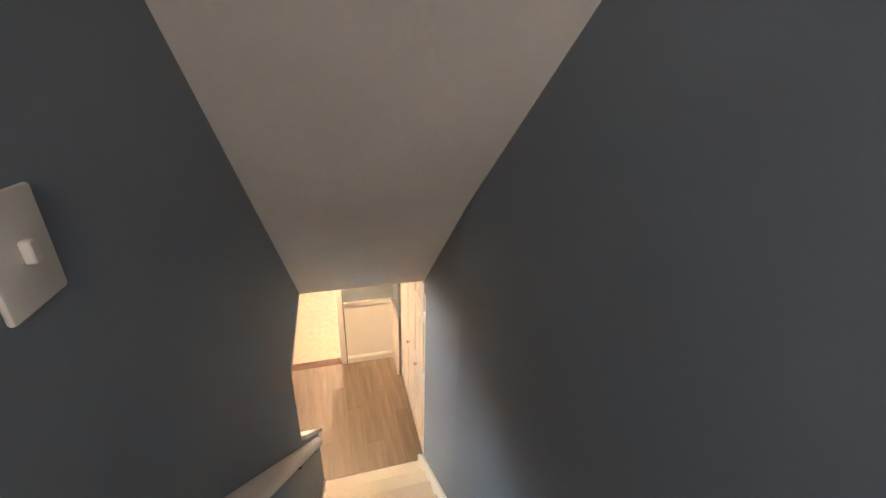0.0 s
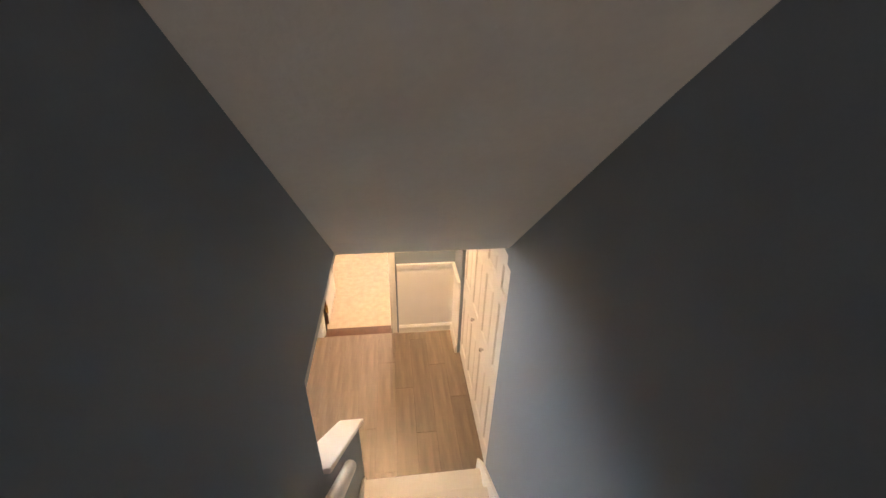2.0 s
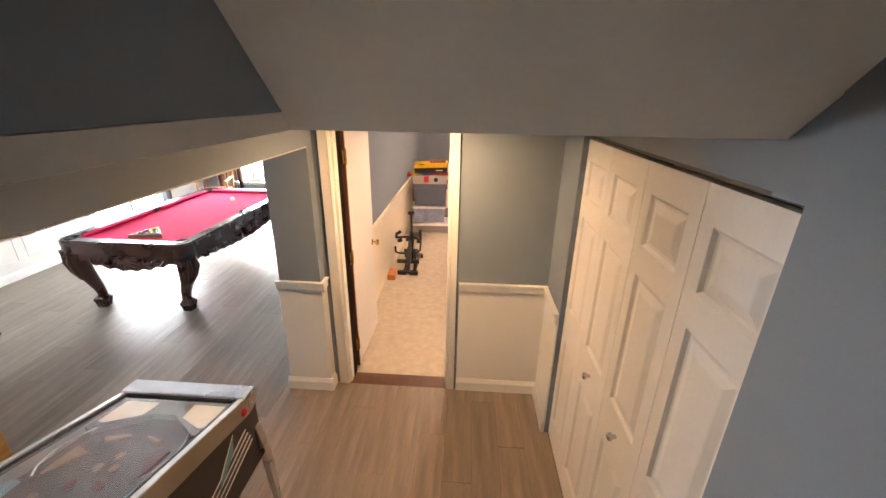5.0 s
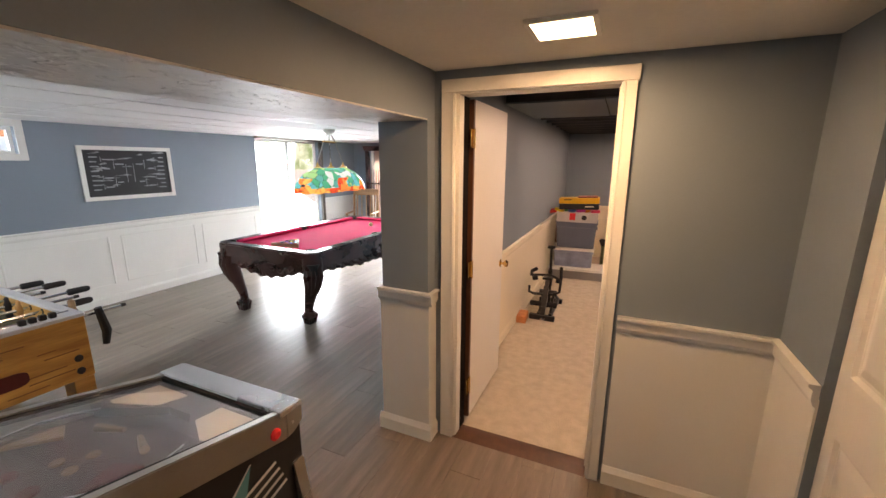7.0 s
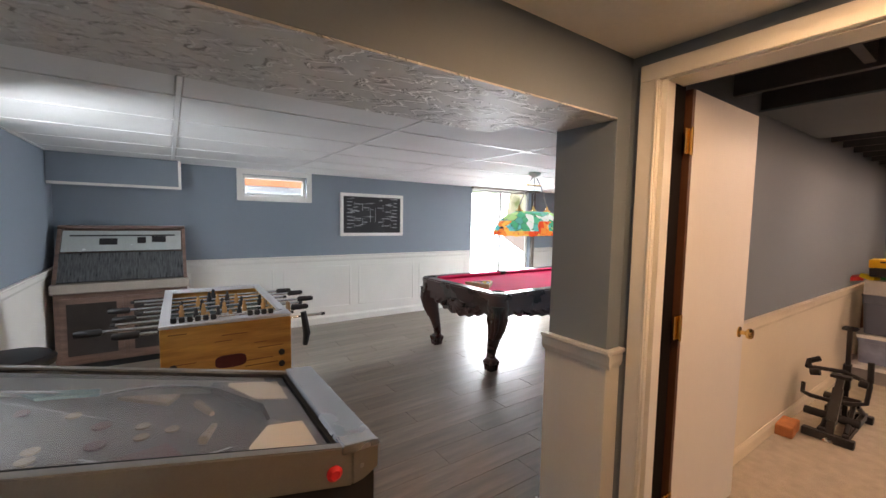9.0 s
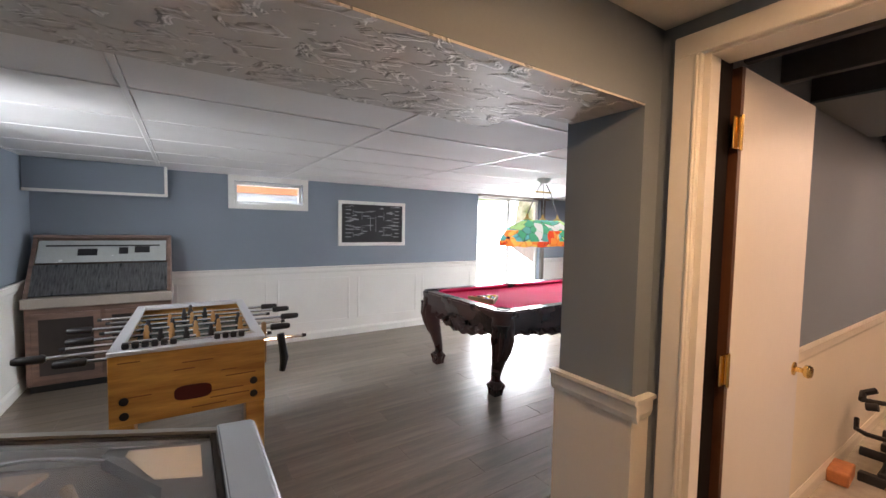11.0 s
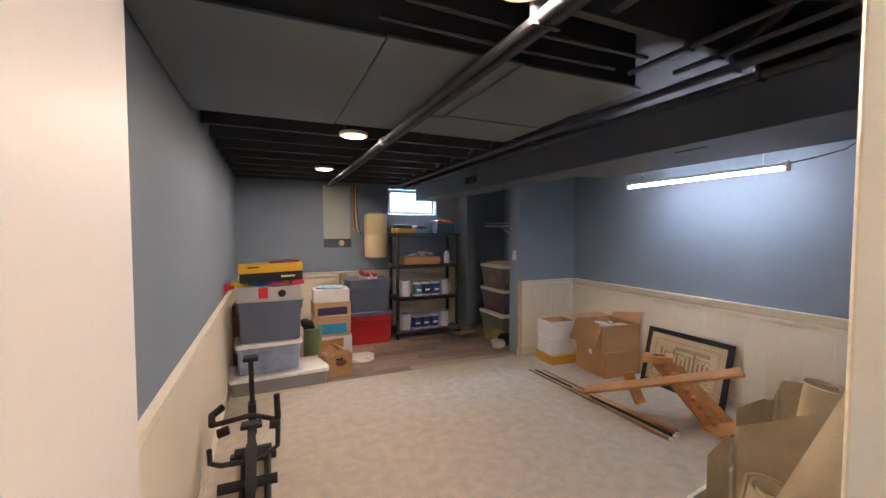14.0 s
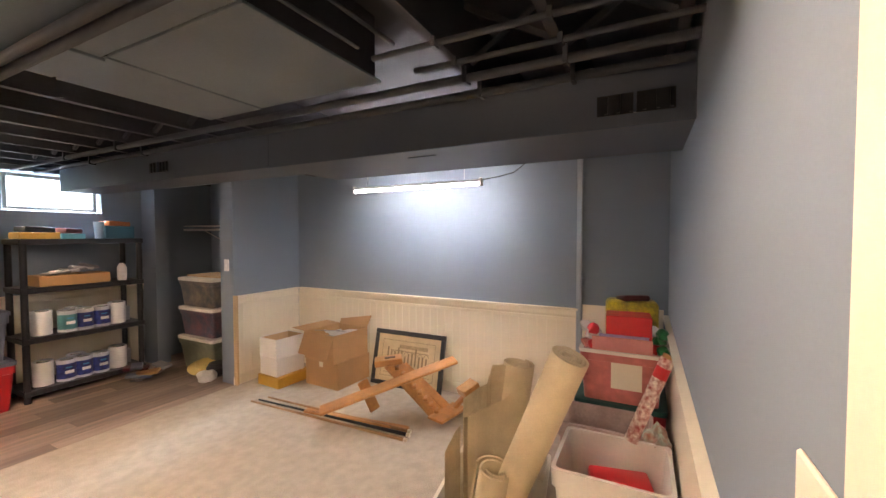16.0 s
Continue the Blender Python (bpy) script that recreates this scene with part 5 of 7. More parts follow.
# chalk bracket board
cb = thing("chalkboard", "framed black chalkboard with a faint chalk tournament bracket", "chalkboard", pose(-5.6, 5.845, 1.533))
for y0, y1, z0, z1 in ((-0.50, 0.50, 0.262, 0.308), (-0.50, 0.50, -0.308, -0.262), (-0.50, -0.455, -0.262, 0.262), (0.455, 0.50, -0.262, 0.262)):
    part("frame", B(0.0, 0.024, y0, y1, z0, z1, bevel=0.003), M_WHITE, cb, "white wooden frame")
part("board", B(0.002, 0.012, -0.455, 0.455, -0.262, 0.262), M_BOARD, cb)
rg = random.Random(11)
for side in (-1, 1):
    for col in range(3):
        n = 8 >> col
        for k in range(n):
            z = -0.21 + 0.42 * (k + 0.5) / n
            y = side * (0.40 - 0.125 * col)
            yy0, yy1 = sorted((y, y - side * 0.10 * rg.uniform(0.6, 1.0)))
            part("chalk_mark", B(0.012, 0.0126, yy0, yy1, z - 0.007, z + 0.006), M_CHALK, cb)
            if k % 2 == 0:
                ye = y - side * 0.11
                part("chalk_mark", B(0.012, 0.0125, ye - 0.003, ye + 0.003, z, z + 0.42 / n), M_CHALK, cb)

M_SMUDGE = mat("wiped_chalk", (0.34, 0.35, 0.36), 0.9, vary=0.5, scale=12, fine=60, other=(0.05, 0.053, 0.058))
for k in range(26):
    y, z, w = rg.uniform(-0.44, 0.26), rg.uniform(-0.25, 0.24), rg.uniform(0.06, 0.20)
    part("chalk_smudge", P([(y, z), (y + w * 0.3, z - 0.006), (y + w, z + 0.001), (y + w * 0.7, z + rg.uniform(0.008, 0.022))], 0.012, 0.01225), M_SMUDGE, cb, "wiped chalk smear", smooth=False)

# stool, far chair, cue rack, cornice
st = thing("bar_stool", "round black padded bar stool on metal legs", "stool", pose(-2.98, 2.66, 0))
part("seat", L([(0.16, 0.69), (0.185, 0.70), (0.19, 0.73), (0.17, 0.75), (0.05, 0.757)], seg=24), M_LEATHER, st, "black padded seat")
for k in range(4):
    a = math.pi / 4 + k * math.pi / 2
    part("leg", T([(0.11 * math.cos(a), 0.11 * math.sin(a), 0.69), (0.20 * math.cos(a), 0.20 * math.sin(a), 0.0)], 0.013, 8), M_BLACK, st)
part("footrest", T([(0.17 * math.cos(2 * math.pi * k / 20), 0.17 * math.sin(2 * math.pi * k / 20), 0.25) for k in range(21)], 0.009, 6), M_BLACK, st)

ch = thing("spectator_chair", "wooden armchair with reddish seat by the far window", "chair", pose(-4.85, 9.55, 0, 0, 0, 20))
for x in (-0.25, 0.25):
    part("front_leg", T([(x, -0.24, 0), (x, -0.25, 0.66)], [0.018, 0.022], 8), M_OAK, ch)
    part("back_leg", T([(x, 0.25, 0), (x, 0.22, 0.45), (x, 0.30, 1.12)], 0.022, 8), M_OAK, ch)
    part("armrest", B(x - 0.03, x + 0.03, -0.29, 0.24, 0.66, 0.69, bevel=0.008), M_OAK, ch)
part("seat", B(-0.25, 0.25, -0.25, 0.24, 0.42, 0.49, bevel=0.02, seg=2), mat("brick_red_cushion", (0.33, 0.09, 0.06), 0.8, vary=0.15), ch, "brick-red padded seat")
part("crest_rail", B(-0.25, 0.25, 0.275, 0.31, 1.00, 1.13, bevel=0.01), M_OAK, ch)
for k in range(5):
    part("spindle", T([(-0.18 + 0.09 * k, 0.23, 0.47), (-0.18 + 0.09 * k, 0.29, 1.01)], 0.010, 6), M_OAK, ch)

cr = thing("cue_rack", "tall dark wooden cue rack holding pool cues", "cue rack", pose(-5.18, 10.20, 0))
part("back_post", B(-0.05, 0.0, 0.06, 0.14, 0, 1.88, bevel=0.004), M_CHERRY, cr)
part("back_post", B(0.38, 0.43, 0.06, 0.14, 0, 1.88, bevel=0.004), M_CHERRY, cr)
part("base", B(-0.05, 0.43, -0.08, 0.14, 0, 0.08, bevel=0.006), M_CHERRY, cr)
part("holder", B(0.0, 0.38, 0.02, 0.12, 1.20, 1.225), M_CHERRY, cr)
for k in range(6):
    q = part("cue", T([(0.04 + 0.06 * k, 0.0, 0.081), (0.04 + 0.06 * k, 0.045, 1.50)], [0.016, 0.007], 8), M_OAK if k % 2 else M_REDDARK, cr, "slim pool cue")
co = thing("window_cornice", "carved dark wooden cornice with posts over the far window", "cornice", pose(-4.55, 10.33, 1.90))
part("shelf", P([(0.0, 0.0), (0.0, 0.10), (-0.10, 0.10), (-0.12, 0.08), (-0.06, 0.0)], -0.72, 0.72), M_CHERRY, co)
part("crest", P([(-0.30, 0.10), (0.30, 0.10), (0.14, 0.13), (0.06, 0.19), (-0.06, 0.19), (-0.14, 0.13)], -0.05, -0.01, "y"), M_CHERRY, co)
for x in (-0.68, -0.30, 0.66):
    part("post", B(x - 0.035, x + 0.035, -0.05, 0.0, -1.4, 0.0, bevel=0.006), M_CHERRY, co)
cu2 = thing("curtain", "pale pinkish curtain gathered beside the far window", "curtain", pose(-5.06, 10.28, 0.5))
bm = bmesh.new()
rows = [[bm.verts.new((0.04 + 0.30 * k / 24, 0.02 * math.sin(k * 1.6), z)) for k in range(25)] for z in (0.0, 0.7, 1.4)]
for a, b in zip(rows, rows[1:]):
    for k in range(24):
        bm.faces.new((a[k], a[k + 1], b[k + 1], b[k]))
bmesh.ops.solidify(bm, geom=list(bm.faces), thickness=0.004)
part("cloth", bm, mat("pale_curtain", (0.62, 0.48, 0.40), 0.9, vary=0.1), cu2)


# ---- things: storage room ----
M_CARD = mat("brown_cardboard", (0.46, 0.26, 0.11), 0.8, vary=0.12, scale=3, fine=60, bump=0.08)
M_CARD2 = mat("pale_cardboard", (0.55, 0.36, 0.19), 0.8, vary=0.12, scale=3, fine=60, bump=0.08)
M_WCARD = mat("white_cardboard", (0.76, 0.73, 0.69), 0.7, vary=0.06, scale=3)
M_YCARD = mat("ochre_cardboard", (0.58, 0.32, 0.04), 0.7, vary=0.12)
M_GREYTOTE = mat("slate_grey_plastic", (0.105, 0.125, 0.175), 0.45, vary=0.07, fine=80, bump=0.05)
M_REDTOTE = mat("red_tote_plastic", (0.42, 0.015, 0.02), 0.4, vary=0.06)
M_WLID = mat("white_plastic_lid", (0.78, 0.77, 0.74), 0.4, vary=0.04)
M_CLEARB = mat("cloudy_blue_plastic", (0.26, 0.31, 0.45), 0.35, vary=0.25, scale=6, fine=20)
M_CLEARPINK = mat("cloudy_pink_plastic", (0.55, 0.17, 0.15), 0.3, vary=0.35, scale=7, fine=20)
M_FROST = mat("frosted_plastic", (0.78, 0.74, 0.67), 0.35, vary=0.08)
M_GREYBOX = mat("grey_plastic_box", (0.26, 0.25, 0.25), 0.5, vary=0.06)
M_YELLOW = mat("yellow_case", (0.72, 0.40, 0.01), 0.45, vary=0.06)
M_CARPETBACK = mat("tan_carpet_backing", (0.62, 0.51, 0.33), 0.9, vary=0.14, scale=5, fine=150, bump=0.4, dist=0.003)
M_CARPETPILE = mat("taupe_carpet_pile", (0.62, 0.51, 0.34), 0.95, vary=0.2, scale=8, fine=220, bump=0.8, dist=0.006)
M_ORANGEWOOD = mat("orange_varnished_pine", (0.54, 0.25, 0.08), 0.35, vary=0.25, scale=3, fine=24, stretch=(1.5, 1.5, 1.5), coat=0.3)
M_BLUELABEL = mat("blue_label", (0.02, 0.035, 0.20), 0.4, vary=0.6, scale=26)
M_SKYLABEL = mat("sky_blue_print", (0.05, 0.30, 0.55), 0.5, vary=0.2, scale=10)
M_GREENBOX = mat("olive_green_plastic", (0.16, 0.20, 0.10), 0.5, vary=0.15)
M_BRICK = mat("orange_brick", (0.52, 0.20, 0.08), 0.85, vary=0.2, scale=14, fine=80, bump=0.4)
M_BEIGE = mat("beige_enamel", (0.62, 0.49, 0.29), 0.4, vary=0.05)
M_PANELGREY = mat("grey_green_enamel", (0.40, 0.42, 0.36), 0.5, vary=0.05)
M_PAPER = mat("aged_paper", (0.62, 0.48, 0.28), 0.8, vary=0.15, scale=6)
M_CLOTHW = mat("white_cloth", (0.70, 0.68, 0.64), 0.9, vary=0.12)


def tote(name, label, m, w, d, h, body, lid=None, taper=0.03, group="", cat_="storage bin", rim=None, open_top=False):
    """A moulded bin with tapered walls, a rim and, where it has one, a lid; its base centre is at m."""
    t = thing(name, label, cat_, m, group)
    bm = bmesh.new()
    rows = []
    lv = [(0.0, taper), (h * 0.80, taper * 0.2), (h * 0.81, -0.004), (h, -0.006)]
    if open_top:
        lv += [(h, 0.012), (0.03, taper + 0.012)]
    for z, i in lv:
        rows.append([bm.verts.new((x, y, z)) for x, y in rrect(w / 2 - i, d / 2 - i, 0.03, 3)])
    n = len(rows[0])
    for a, b in zip(rows, rows[1:]):
        for k in range(n):
            bm.faces.new((a[k], a[(k + 1) % n], b[(k + 1) % n], b[k]))
    bm.faces.new(list(reversed(rows[0])))
    bm.faces.new(rows[-1])
    part("bin_body", bm, body, t)
    if rim is not None:
        part("rim", ring(bmesh.new(), rrect(w / 2 + 0.012, d / 2 + 0.012, 0.035, 3), rrect(w / 2 - 0.012, d / 2 - 0.012, 0.025, 3), h - 0.012, h + 0.006), rim, t)
    if lid is not None:
        bm = bmesh.new()
        o1, o2, o3 = rrect(w / 2 + 0.014, d / 2 + 0.014, 0.035, 3), rrect(w / 2 + 0.014, d / 2 + 0.014, 0.035, 3), rrect(w / 2 - 0.03, d / 2 - 0.03, 0.03, 3)
        rr = [[bm.verts.new((*p, z)) for p in o] for o, z in ((o1, h - 0.01), (o2, h + 0.022), (o3, h + 0.030), (o3, h + 0.022))]
        for a, b in zip(rr, rr[1:]):
            for k in range(n):
                bm.faces.new((a[k], a[(k + 1) % n], b[(k + 1) % n], b[k]))
        bm.faces.new(list(reversed(rr[0])))
        bm.faces.new(rr[-1])
        part("lid", bm, lid, t)
    for s in (-1, 1):
        part("grip", B(s * w * 0.5 - 0.012, s * w * 0.5 + 0.012, -0.07, 0.07, h * 0.72, h * 0.78, bevel=0.004), body, t)
    return t


def carton(name, label, m, w, d, h, body, flaps=None, seam=True, group=""):
    """A cardboard box of thin walls; flaps: angles of the four top flaps, or None when shut."""
    t = thing(name, label, "box", m, group)
    if flaps is None:
        part("carton_body", B(-w / 2, w / 2, -d / 2, d / 2, 0, h, bevel=0.004), body, t)
        if seam:
            part("tape", B(-w / 2 - 0.001, w / 2 + 0.001, -0.025, 0.025, h - 0.06, h + 0.0012), M_CREAMPLASTIC, t, "shiny packing tape")
        return t
    bm = B(-w / 2, w / 2, -d / 2, d / 2, 0, 0.006)
    for x in (-w / 2, w / 2 - 0.005):
        box(bm, x, x + 0.005, -d / 2, d / 2, 0.006, h)
    for y in (-d / 2, d / 2 - 0.005):
        box(bm, -w / 2 + 0.005, w / 2 - 0.005, y, y + 0.005, 0.006, h)
    part("carton_body", bm, body, t, smooth=False)
    for i, a in enumerate(flaps):
        if a is None:
            continue
        ln_, dep = (d, w * 0.48) if i < 2 else (w, d * 0.48)
        f = B(0, dep, -ln_ / 2 + 0.004, ln_ / 2 - 0.004, 0, 0.004)
        base = pose(w / 2, 0, h, 0, -a, 0) if i == 0 else pose(-w / 2, 0, h, 0, -a, 180) if i == 1 else pose(0, d / 2, h, 0, -a, 90) if i == 2 else pose(0, -d / 2, h, 0, -a, -90)
        if i == 1:
            base = pose(-w / 2, 0, h, 0, 0, 180) @ pose(0, 0, 0, 0, -a, 0)
        elif i == 2:
            base = pose(0, d / 2, h, 0, 0, 90) @ pose(0, 0, 0, 0, -a, 0)
        elif i == 3:
            base = pose(0, -d / 2, h, 0, 0, -90) @ pose(0, 0, 0, 0, -a, 0)
        part("flap", turned(f, base), body, t, smooth=False)
    return t


# left wall: exercise machine, brick, bins
ex = thing("exercise_machine", "black steel exercise machine with foam grips lying on the carpet", "exercise machine", pose(-0.80, 7.24, 0.006))
part("base_rail", B(-0.055, 0.005, -0.26, 0.42, 0.03, 0.08, bevel=0.006), M_BLACK, ex)
part("base_rail", B(0.085, 0.125, -0.26, 0.42, 0.03, 0.08, bevel=0.006), M_BLACK, ex)
part("front_bar", B(-0.14, 0.16, -0.29, -0.23, 0.0, 0.06, bevel=0.006), M_BLACK, ex)
part("rear_bar", B(-0.14, 0.16, 0.38, 0.44, 0.0, 0.06, bevel=0.006), M_BLACK, ex)
part("main_post", T([(0.015, -0.25, 0.03), (0.02, -0.16, 0.26), (0.02, -0.05, 0.43)], 0.032, 4), M_BLACK, ex)
part("rear_post", T([(0.02, 0.20, 0.05), (0.02, 0.16, 0.46), (0.015, 0.14, 0.775)], 0.021, 4), M_BLACK, ex)
part("pad", B(-0.032, 0.062, 0.098, 0.188, 0.772, 0.80, bevel=0.013, seg=3), M_RUBBER, ex, "small padded top")
part("post_sleeve", T([(0.018, 0.175, 0.30), (0.0175, 0.155, 0.50)], 0.034, 4), M_BLACK, ex)
part("front_sleeve", T([(0.016, -0.21, 0.14), (0.02, -0.10, 0.36)], 0.042, 4), M_BLACK, ex)
part("diagonal_brace", T([(-0.025, -0.22, 0.08), (-0.025, 0.0, 0.26), (-0.03, 0.36, 0.08)], 0.018, 6), M_BLACK, ex)
part("diagonal_brace", T([(0.105, -0.22, 0.08), (0.10, 0.0, 0.26), (0.105, 0.36, 0.08)], 0.018, 6), M_BLACK, ex)
part("pivot_hub", T([(-0.08, 0.02, 0.25), (0.13, 0.02, 0.25)], 0.034, 12), M_BLACK, ex, "black pivot hub")
part("side_grip", T([(-0.16, -0.06, 0.43), (-0.10, -0.06, 0.445)], 0.026, 10), M_RUBBER, ex, "foam grip")
part("side_grip", T([(0.12, -0.05, 0.43), (0.17, -0.05, 0.425)], 0.026, 10), M_RUBBER, ex, "foam grip")
part("handlebar", T([(0.165, 0.02, 0.57), (0.17, 0.02, 0.40), (0.165, -0.02, 0.28), (0.10, -0.05, 0.26), (-0.02, -0.08, 0.25), (-0.15, -0.05, 0.24), (-0.21, 0.0, 0.24), (-0.22, 0.05, 0.30)], 0.016, 8), M_BLACK, ex, "bent steel handlebar")
part("grip", T([(0.165, 0.02, 0.58), (0.17, 0.02, 0.43)], 0.019, 10), M_RUBBER, ex, "foam grip")
part("crossbar", T([(-0.20, 0.05, 0.44), (0.02, 0.06, 0.46), (0.165, 0.03, 0.42)], 0.016, 8), M_BLACK, ex)
part("side_grip", T([(-0.20, 0.05, 0.44), (-0.21, 0.12, 0.47), (-0.15, 0.16, 0.50)], 0.022, 8), M_RUBBER, ex, "foam grip")
part("foot_roller", T([(-0.16, -0.14, 0.15), (0.16, -0.14, 0.15)], 0.030, 10), M_RUBBER, ex, "foam foot roller")
part("plate_panel", B(-0.04, 0.08, -0.08, 0.0, 0.43, 0.455, bevel=0.006), M_BLACK, ex)
part("knob", L([(0.03, -0.01), (0.035, 0.0), (0.03, 0.012), (0.01, 0.02)], (0.02, -0.30, 0.02), 12), M_CHROME, ex, "chrome adjuster")
ex.scale = (0.9, 0.9, 0.94)
ex.location.y = 7.30
br = thing("brick_block", "loose orange brick lying by the wainscot", "brick", pose(-0.985, 6.98, 0.006, 0, 0, 4))
part("block", B(-0.05, 0.05, -0.11, 0.11, 0, 0.075, bevel=0.006), M_BRICK, br)

tote("long_box", "long low grey box with a white lid on the floor", pose(-0.60, 9.03, 0.0, 0, 0, 3), 0.84, 0.42, 0.14, M_GREYBOX, M_WLID, 0.008)
tote("clear_bin", "cloudy clear storage bin with white lid", pose(-0.70, 9.06, 0.173, 0, 0, 4), 0.55, 0.37, 0.255, M_CLEARB, M_WLID, 0.014)
tote("grey_tote", "slate-grey plastic tote piled with toys", pose(-0.68, 9.06, 0.459, 0, 0, 2), 0.56, 0.38, 0.375, M_GREYTOTE, None, 0.022, rim=M_GREYTOTE)
gb = thing("toy_tray", "grey cardboard tray of colourful toys", "toys", pose(-0.68, 9.06, 0.84, 0, 0, 2))
part("tray", B(-0.28, 0.28, -0.19, 0.19, 0, 0.14, bevel=0.004), mat("grey_print_card", (0.42, 0.41, 0.40), 0.6, vary=0.1), gb)
part("red_patch", B(-0.10, -0.02, -0.194, -0.19, 0.03, 0.13), M_RED, gb)
part("dark_hole", turned(L([(0.035, 0), (0.03, 0.003)], seg=14), pose(0.10, -0.19, 0.07, 90, 0, 0)), M_BLACK, gb)
rg = random.Random(8)
for i, c in enumerate(((0.65, 0.03, 0.03), (0.75, 0.55, 0.02), (0.04, 0.35, 0.10), (0.05, 0.15, 0.5), (0.55, 0.05, 0.3), (0.7, 0.2, 0.02), (0.65, 0.05, 0.12))):
    part("toy", turned(B(-0.06, 0.06, -0.05, 0.05, 0, 0.045, bevel=0.012, seg=2), pose(-0.36 + 0.10 * i, rg.uniform(-0.12, 0.02), 0.14 if i > 0 else 0.12, rg.uniform(-10, 10), rg.uniform(-14, 14), rg.uniform(-40, 40))), mat("toy_plastic", c, 0.35, vary=0.05), gb)
yc = thing("tool_case", "yellow and black carry case lying on the toys", "case", pose(-0.66, 8.98, 1.025, 0, -2, 2))
part("lower_half", B(-0.27, 0.27, -0.12, 0.12, 0, 0.085, bevel=0.008), M_BLACK, yc, "black lower half")
part("upper_half", B(-0.275, 0.275, -0.125, 0.125, 0.085, 0.165, bevel=0.010, seg=2), M_YELLOW, yc, "yellow upper half")
part("text_bar", B(-0.20, -0.10, -0.1262, -0.125, 0.135, 0.147), M_BLACK, yc)
part("text_bar", B(0.08, 0.20, -0.1212, -0.12, 0.035, 0.05), M_CREAMPLASTIC, yc)
rb = thing("red_brown_book", "flat reddish-brown box on the yellow case", "box", pose(-0.55, 8.98, 1.192, 0, -2, 4))
part("cover", B(-0.13, 0.13, -0.10, 0.10, 0, 0.022, bevel=0.003), mat("red_brown_board", (0.22, 0.06, 0.04), 0.5, vary=0.1), rb)
cw = thing("brown_case", "narrow brown case standing behind the bins", "case", pose(-0.98, 9.45, 0))
part("case_body", B(-0.05, 0.10, -0.10, 0.10, 0, 0.75, bevel=0.02, seg=2), mat("brown_vinyl", (0.12, 0.045, 0.02), 0.5), cw)

gr = thing("green_canister", "olive-green canister on the floor", "canister", pose(-0.235, 9.60, 0))
part("can_body", L([(0.10, 0), (0.105, 0.02), (0.10, 0.36), (0.105, 0.375), (0.095, 0.39)], seg=18), M_GREENBOX, gr)
hb = thing("dark_bag", "dark crumpled bag on top of the green canister", "bag", pose(-0.28, 9.58, 0.39))
bm = bmesh.new()
bmesh.ops.create_icosphere(bm, subdivisions=3, radius=0.07)
for v in bm.verts:
    v.co *= 1 + 0.45 * noise.noise(v.co * 15 + Vector((5, 2, 7)))
    v.co.z = max(0, v.co.z * 0.9 + 0.045)
    v.co.x -= 0.25 * v.co.z
part("bag_body", bm, M_RUBBER, hb)
carton("white_box", "white box printed with a blue picture", pose(0.0, 9.77, 0.0, 0, 0, 3), 0.42, 0.30, 0.26, M_WCARD, seam=False, group="boxes in a stack")
b2 = carton("printed_box", "pale box with a sky-blue landscape print", pose(-0.01, 9.76, 0.26, 0, 0, -3), 0.43, 0.30, 0.24, M_CARD2, seam=False, group="boxes in a stack")
part("print", B(-0.16, 0.17, -0.152, -0.15, 0.03, 0.15), M_SKYLABEL, b2, "sky-blue print")
b3 = carton("purple_box", "flat cardboard box with a dark purple side", pose(-0.01, 9.77, 0.50, 0, 0, 2), 0.42, 0.29, 0.16, M_CARD2, seam=False, group="boxes in a stack")
part("purple_side", B(-0.17, 0.17, -0.147, -0.145, 0.01, 0.10), mat("dark_purple_print", (0.04, 0.025, 0.10), 0.5), b3)
b4 = carton("tissue_box", "white box topped with blue plastic wrap", pose(-0.01, 9.77, 0.66, 0, 0, -2), 0.41, 0.28, 0.15, M_WCARD, seam=False, group="boxes in a stack")
part("blue_wrap", turned(L([(0.15, 0.0), (0.155, 0.012), (0.13, 0.026), (0.02, 0.03)], seg=16, sx=1.1, sy=0.8), pose(0, 0, 0.15)), mat("pale_blue_wrap", (0.36, 0.58, 0.70), 0.35, vary=0.3, scale=12), b4, "pale blue plastic wrap")
bc = thing("rolled_card", "tall roll of pale paper leaning on the wall", "paper roll", pose(0.24, 10.30, 0))
part("roll", T([(0, 0, 0), (0.01, 0.10, 0.92)], 0.055, 14), M_PAPER, bc)
w2 = carton("small_carton", "brown cardboard carton with a dark round mark", pose(-0.06, 9.10, 0.0, 0, 0, 12), 0.28, 0.24, 0.22, M_CARD, flaps=(150, 152, 96, 168))
part("mark", turned(L([(0.06, 0), (0.058, 0.0015)], seg=18, sy=0.6), pose(0.02, -0.12, 0.14, 90, 0, 0)), mat("brown_ink", (0.16, 0.07, 0.03), 0.7), w2)
part("hand_hole", B(-0.04, 0.04, -0.1215, -0.12, 0.17, 0.19, bevel=0.0), M_BLACK, w2)
cp = thing("cup_stack", "white cups and saucers on the floor", "cups", pose(-0.20, 9.40, 0))
for i, (x, y) in enumerate(((0, 0), (0.16, 0.03), (0.08, 0.10))):
    part("saucer", L([(0.03, 0.0), (0.085, 0.012), (0.09, 0.018)], (x, y, 0), 18), M_CLOTHW, cp)
    part("cup", L([(0.028, 0.014), (0.038, 0.03), (0.048, 0.09), (0.044, 0.09)], (x, y, 0), 16), M_CLOTHW, cp)
wc = thing("crumpled_cloth", "crumpled white cloth bag on the plank floor", "bag", pose(0.28, 9.40, 0))
